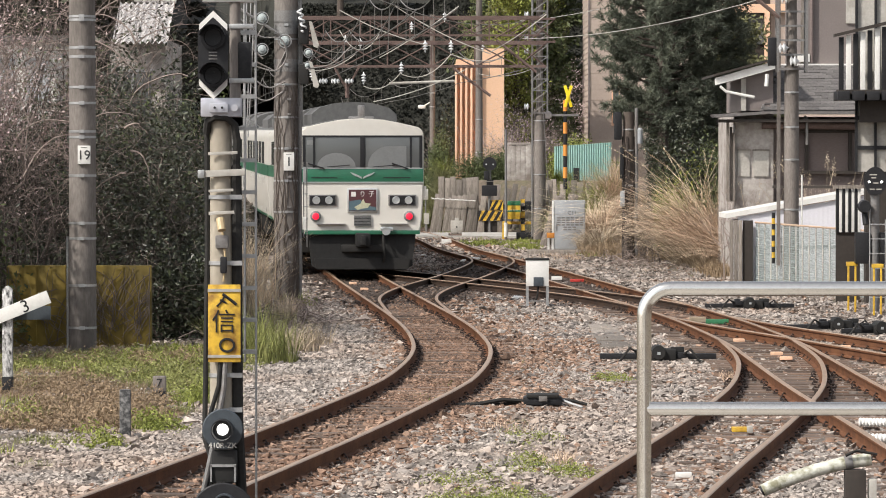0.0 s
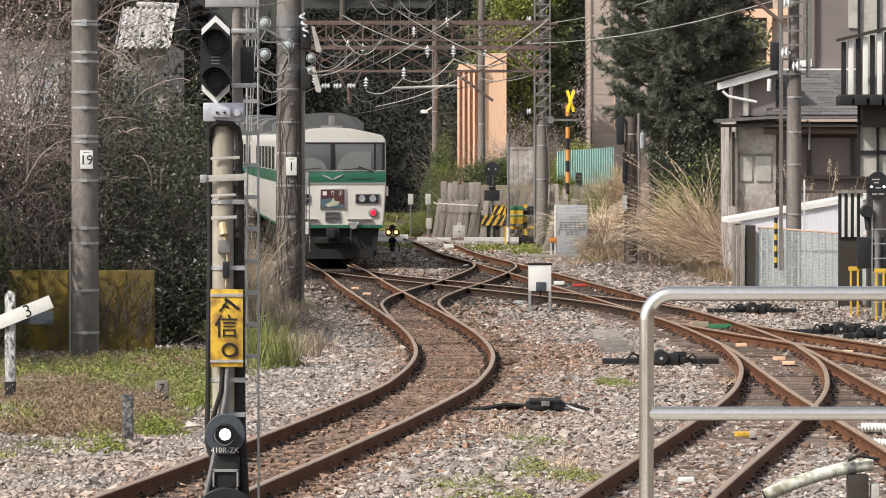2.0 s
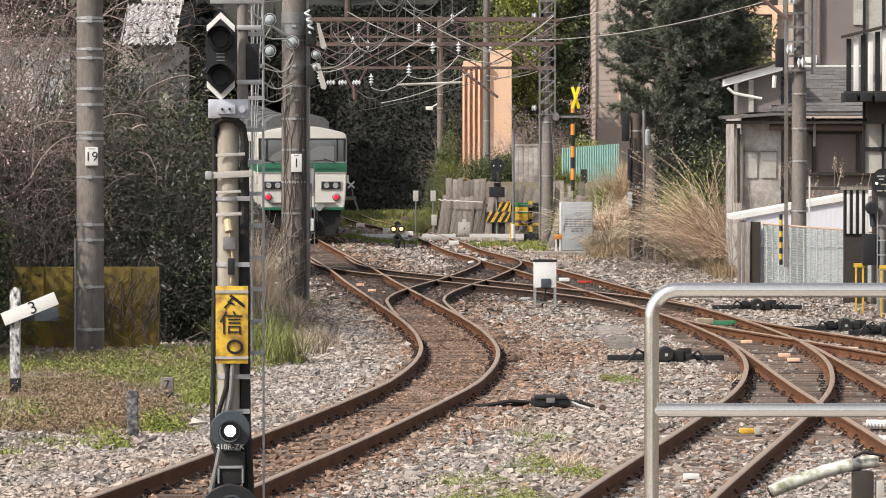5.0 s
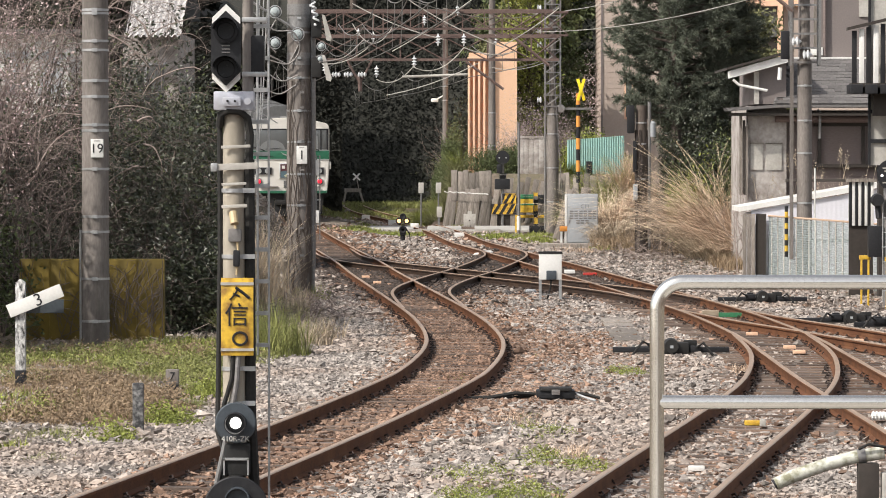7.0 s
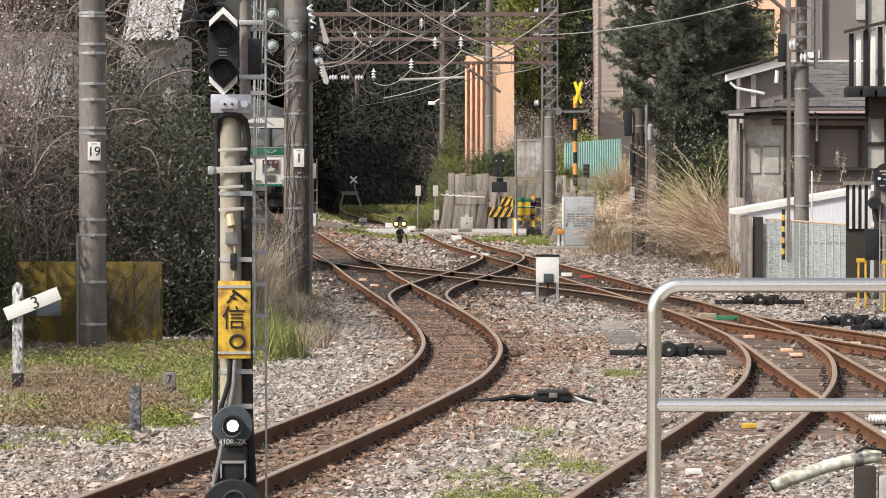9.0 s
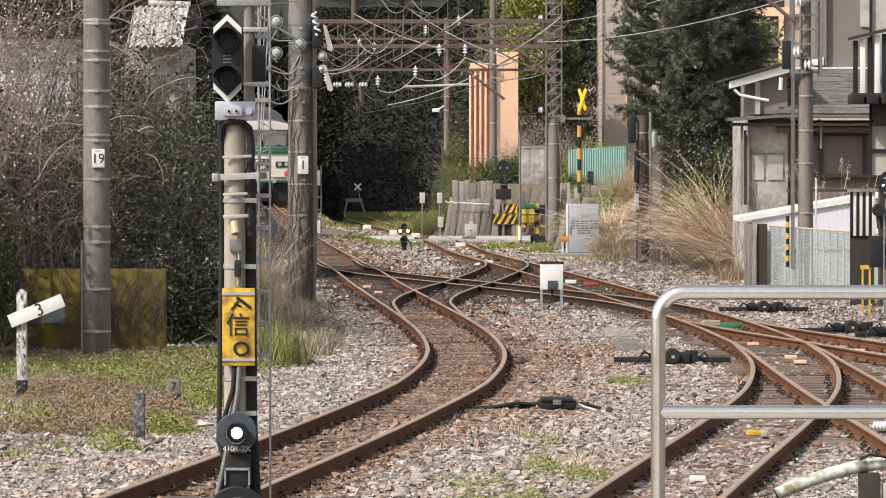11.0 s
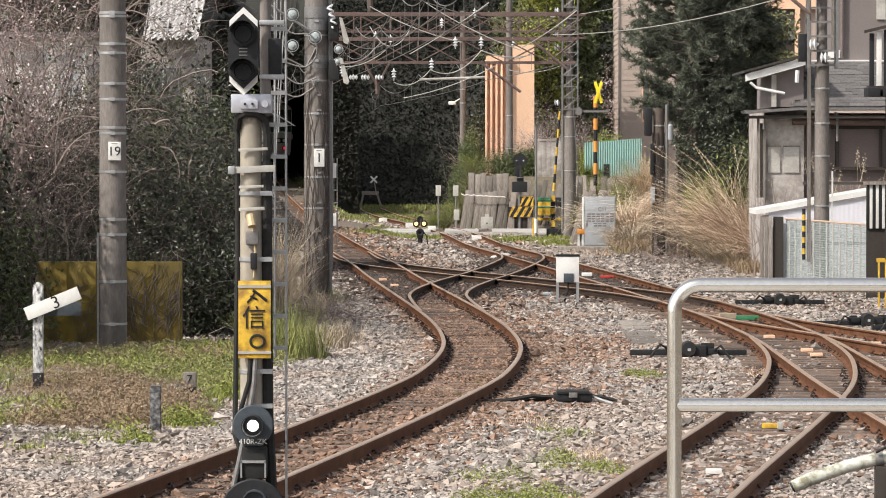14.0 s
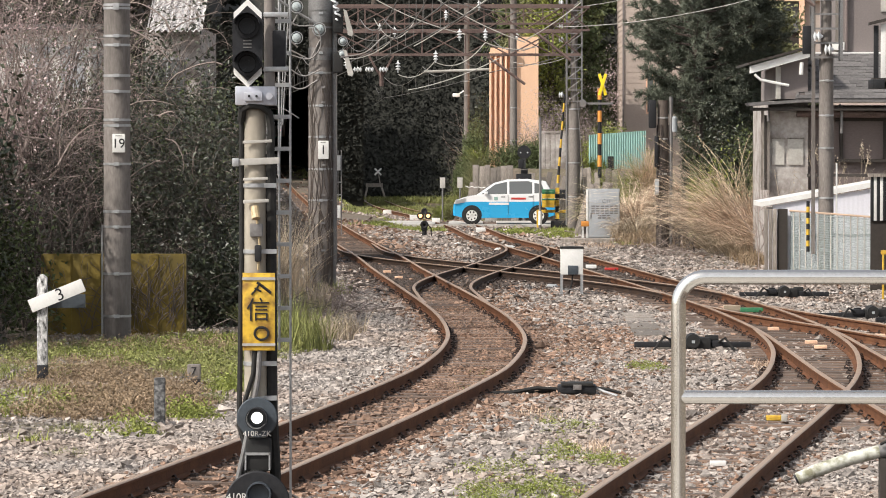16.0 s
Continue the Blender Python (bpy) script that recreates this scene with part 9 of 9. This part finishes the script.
def plant_weeds(name, spots, m, size, h, seed, label):
    """Low leafy clumps: x, y, rx, ry, number of clumps."""
    rg = np.random.default_rng(seed)
    cs = []
    for x, y, rx, ry, n in spots:
        for k in range(n):
            q, r = rg.uniform(0, 2 * math.pi), math.sqrt(rg.uniform(0, 1))
            px, py, w, g = x + rx * r * math.cos(q), y + ry * r * math.sin(q), rg.uniform(0.06, 0.2), h * rg.uniform(0.4, 1.4)
            j = int(60 * w / 0.13)
            c = rg.normal(0, 1, (j, 3)) * (w * 0.6, w * 1.2, 0) + (px, py, 0)
            c[:, 2] = ground_z(c[:, 0], c[:, 1]) + 0.025 + g * rg.uniform(0, 1, j) * np.exp(-((c[:, 0] - px) / w) ** 2)
            cs.append(c)
    v, f = leaves(np.concatenate(cs), size, up=0.8, aspect=0.4, seed=seed)
    tagged(new(name, soup(name, v, f, M[m])), label, "weeds", kind="stuff")


plant_weeds("leafy_weeds", [(-4.7, 55.5, 2.0, 2.0, 80), (-4.2, 53.0, 1.0, 1.6, 60), (-3.2, 51.0, 0.4, 3.0, 50), (-6.2, 55.0, 0.5, 1.5, 20), (-3.0, 57.0, 0.5, 2.5, 40)], "grass", 0.024, 0.16, 501, "low leafy green weeds on the verge")
plant_weeds("leafy_weeds", [(-4.9, 57.0, 2.0, 2.0, 90), (-4.3, 43.5, 0.8, 1.2, 90), (-4.0, 46.5, 0.8, 1.5, 110), (-5.0, 50.0, 0.9, 1.5, 80), (-3.4, 44.5, 0.4, 1.5, 60), (-3.0, 60.0, 0.4, 4.0, 40)], "vergedry", 0.022, 0.18, 502, "reddish brown dry weeds on the verge")
plant_weeds("leafy_weeds", [(-3.15, 43.3, 0.25, 0.5, 22), (-4.9, 44.0, 0.5, 0.4, 18), (-3.6, 40.6, 0.3, 0.4, 12), (-4.0, 58.0, 1.6, 0.8, 22), (-2.9, 48.5, 0.3, 1.0, 22)], "leaflight", 0.026, 0.2, 503, "bright yellow-green weeds on the verge")
plant_weeds("mossy_weeds", [(0.4, 33.6, 0.5, 1.6, 70), (0.75, 38.0, 0.25, 0.9, 16), (1.25, 37.0, 0.2, 0.8, 14), (0.9, 41.5, 0.3, 1.1, 12), (2.25, 52.7, 0.2, 0.7, 14), (0.2, 36.5, 0.3, 0.8, 12)], "leaflight", 0.015, 0.085, 504, "flat pale green moss and seedlings in the ballast")


def litter_twigs():
    rg = np.random.default_rng(17)
    m = Mesh()
    for k in range(260):
        if k < 170:
            x, y, l = rg.normal(-2.95, 0.45), rg.uniform(62, 79), rg.uniform(0.3, 0.9)
        else:
            x, y, l = rg.uniform(4.6, 7.2), rg.uniform(104, 121), rg.uniform(0.3, 1.2)
        q = rg.uniform(0, 2 * math.pi)
        z = float(ground_z(x, y)) + 0.02
        m.tube([(x, y, z), (x + l * 0.5 * math.cos(q), y + l * 0.5 * math.sin(q), z + rg.uniform(0.05, 0.3)), (x + l * math.cos(q + 0.4), y + l * math.sin(q + 0.4), z + rg.uniform(0, 0.2))], 0.008, 4)
    tagged(solo("fallen_twigs", m, M["twig"], "fallen grey twigs and dead stems on the verge", "twigs"), kind="stuff")


litter_twigs()



def train_at(car, back):
    """Rows for a car whose rear face runs along the straight line out of the station."""
    rows = []
    for t, y in ((0, 94.2), (1, 101.2), (2, 108.3), (3, 115.4), (4, 122.6), (6.5, 140.6), (7.5, 148.2), (9, 160.0), (12, 183.5), (14, 198.5), (16, 213.0)):
        d = back * 20.0
        a, b = y + 0.9966 * d, y + 0.9966 * (d + 20)
        z0, z1 = float(rise(a)), float(rise(b))
        rows.append((t, pose(-1.92 - 0.083 * (a - 94.2), a, z0, math.degrees(math.atan2(z1 - z0, 20.0)), 0, math.degrees(math.atan(0.083)))))
    return car, rows


def motions():
    for k, car in enumerate(CARS):
        walk(*train_at(car, k))
    others()


motions()
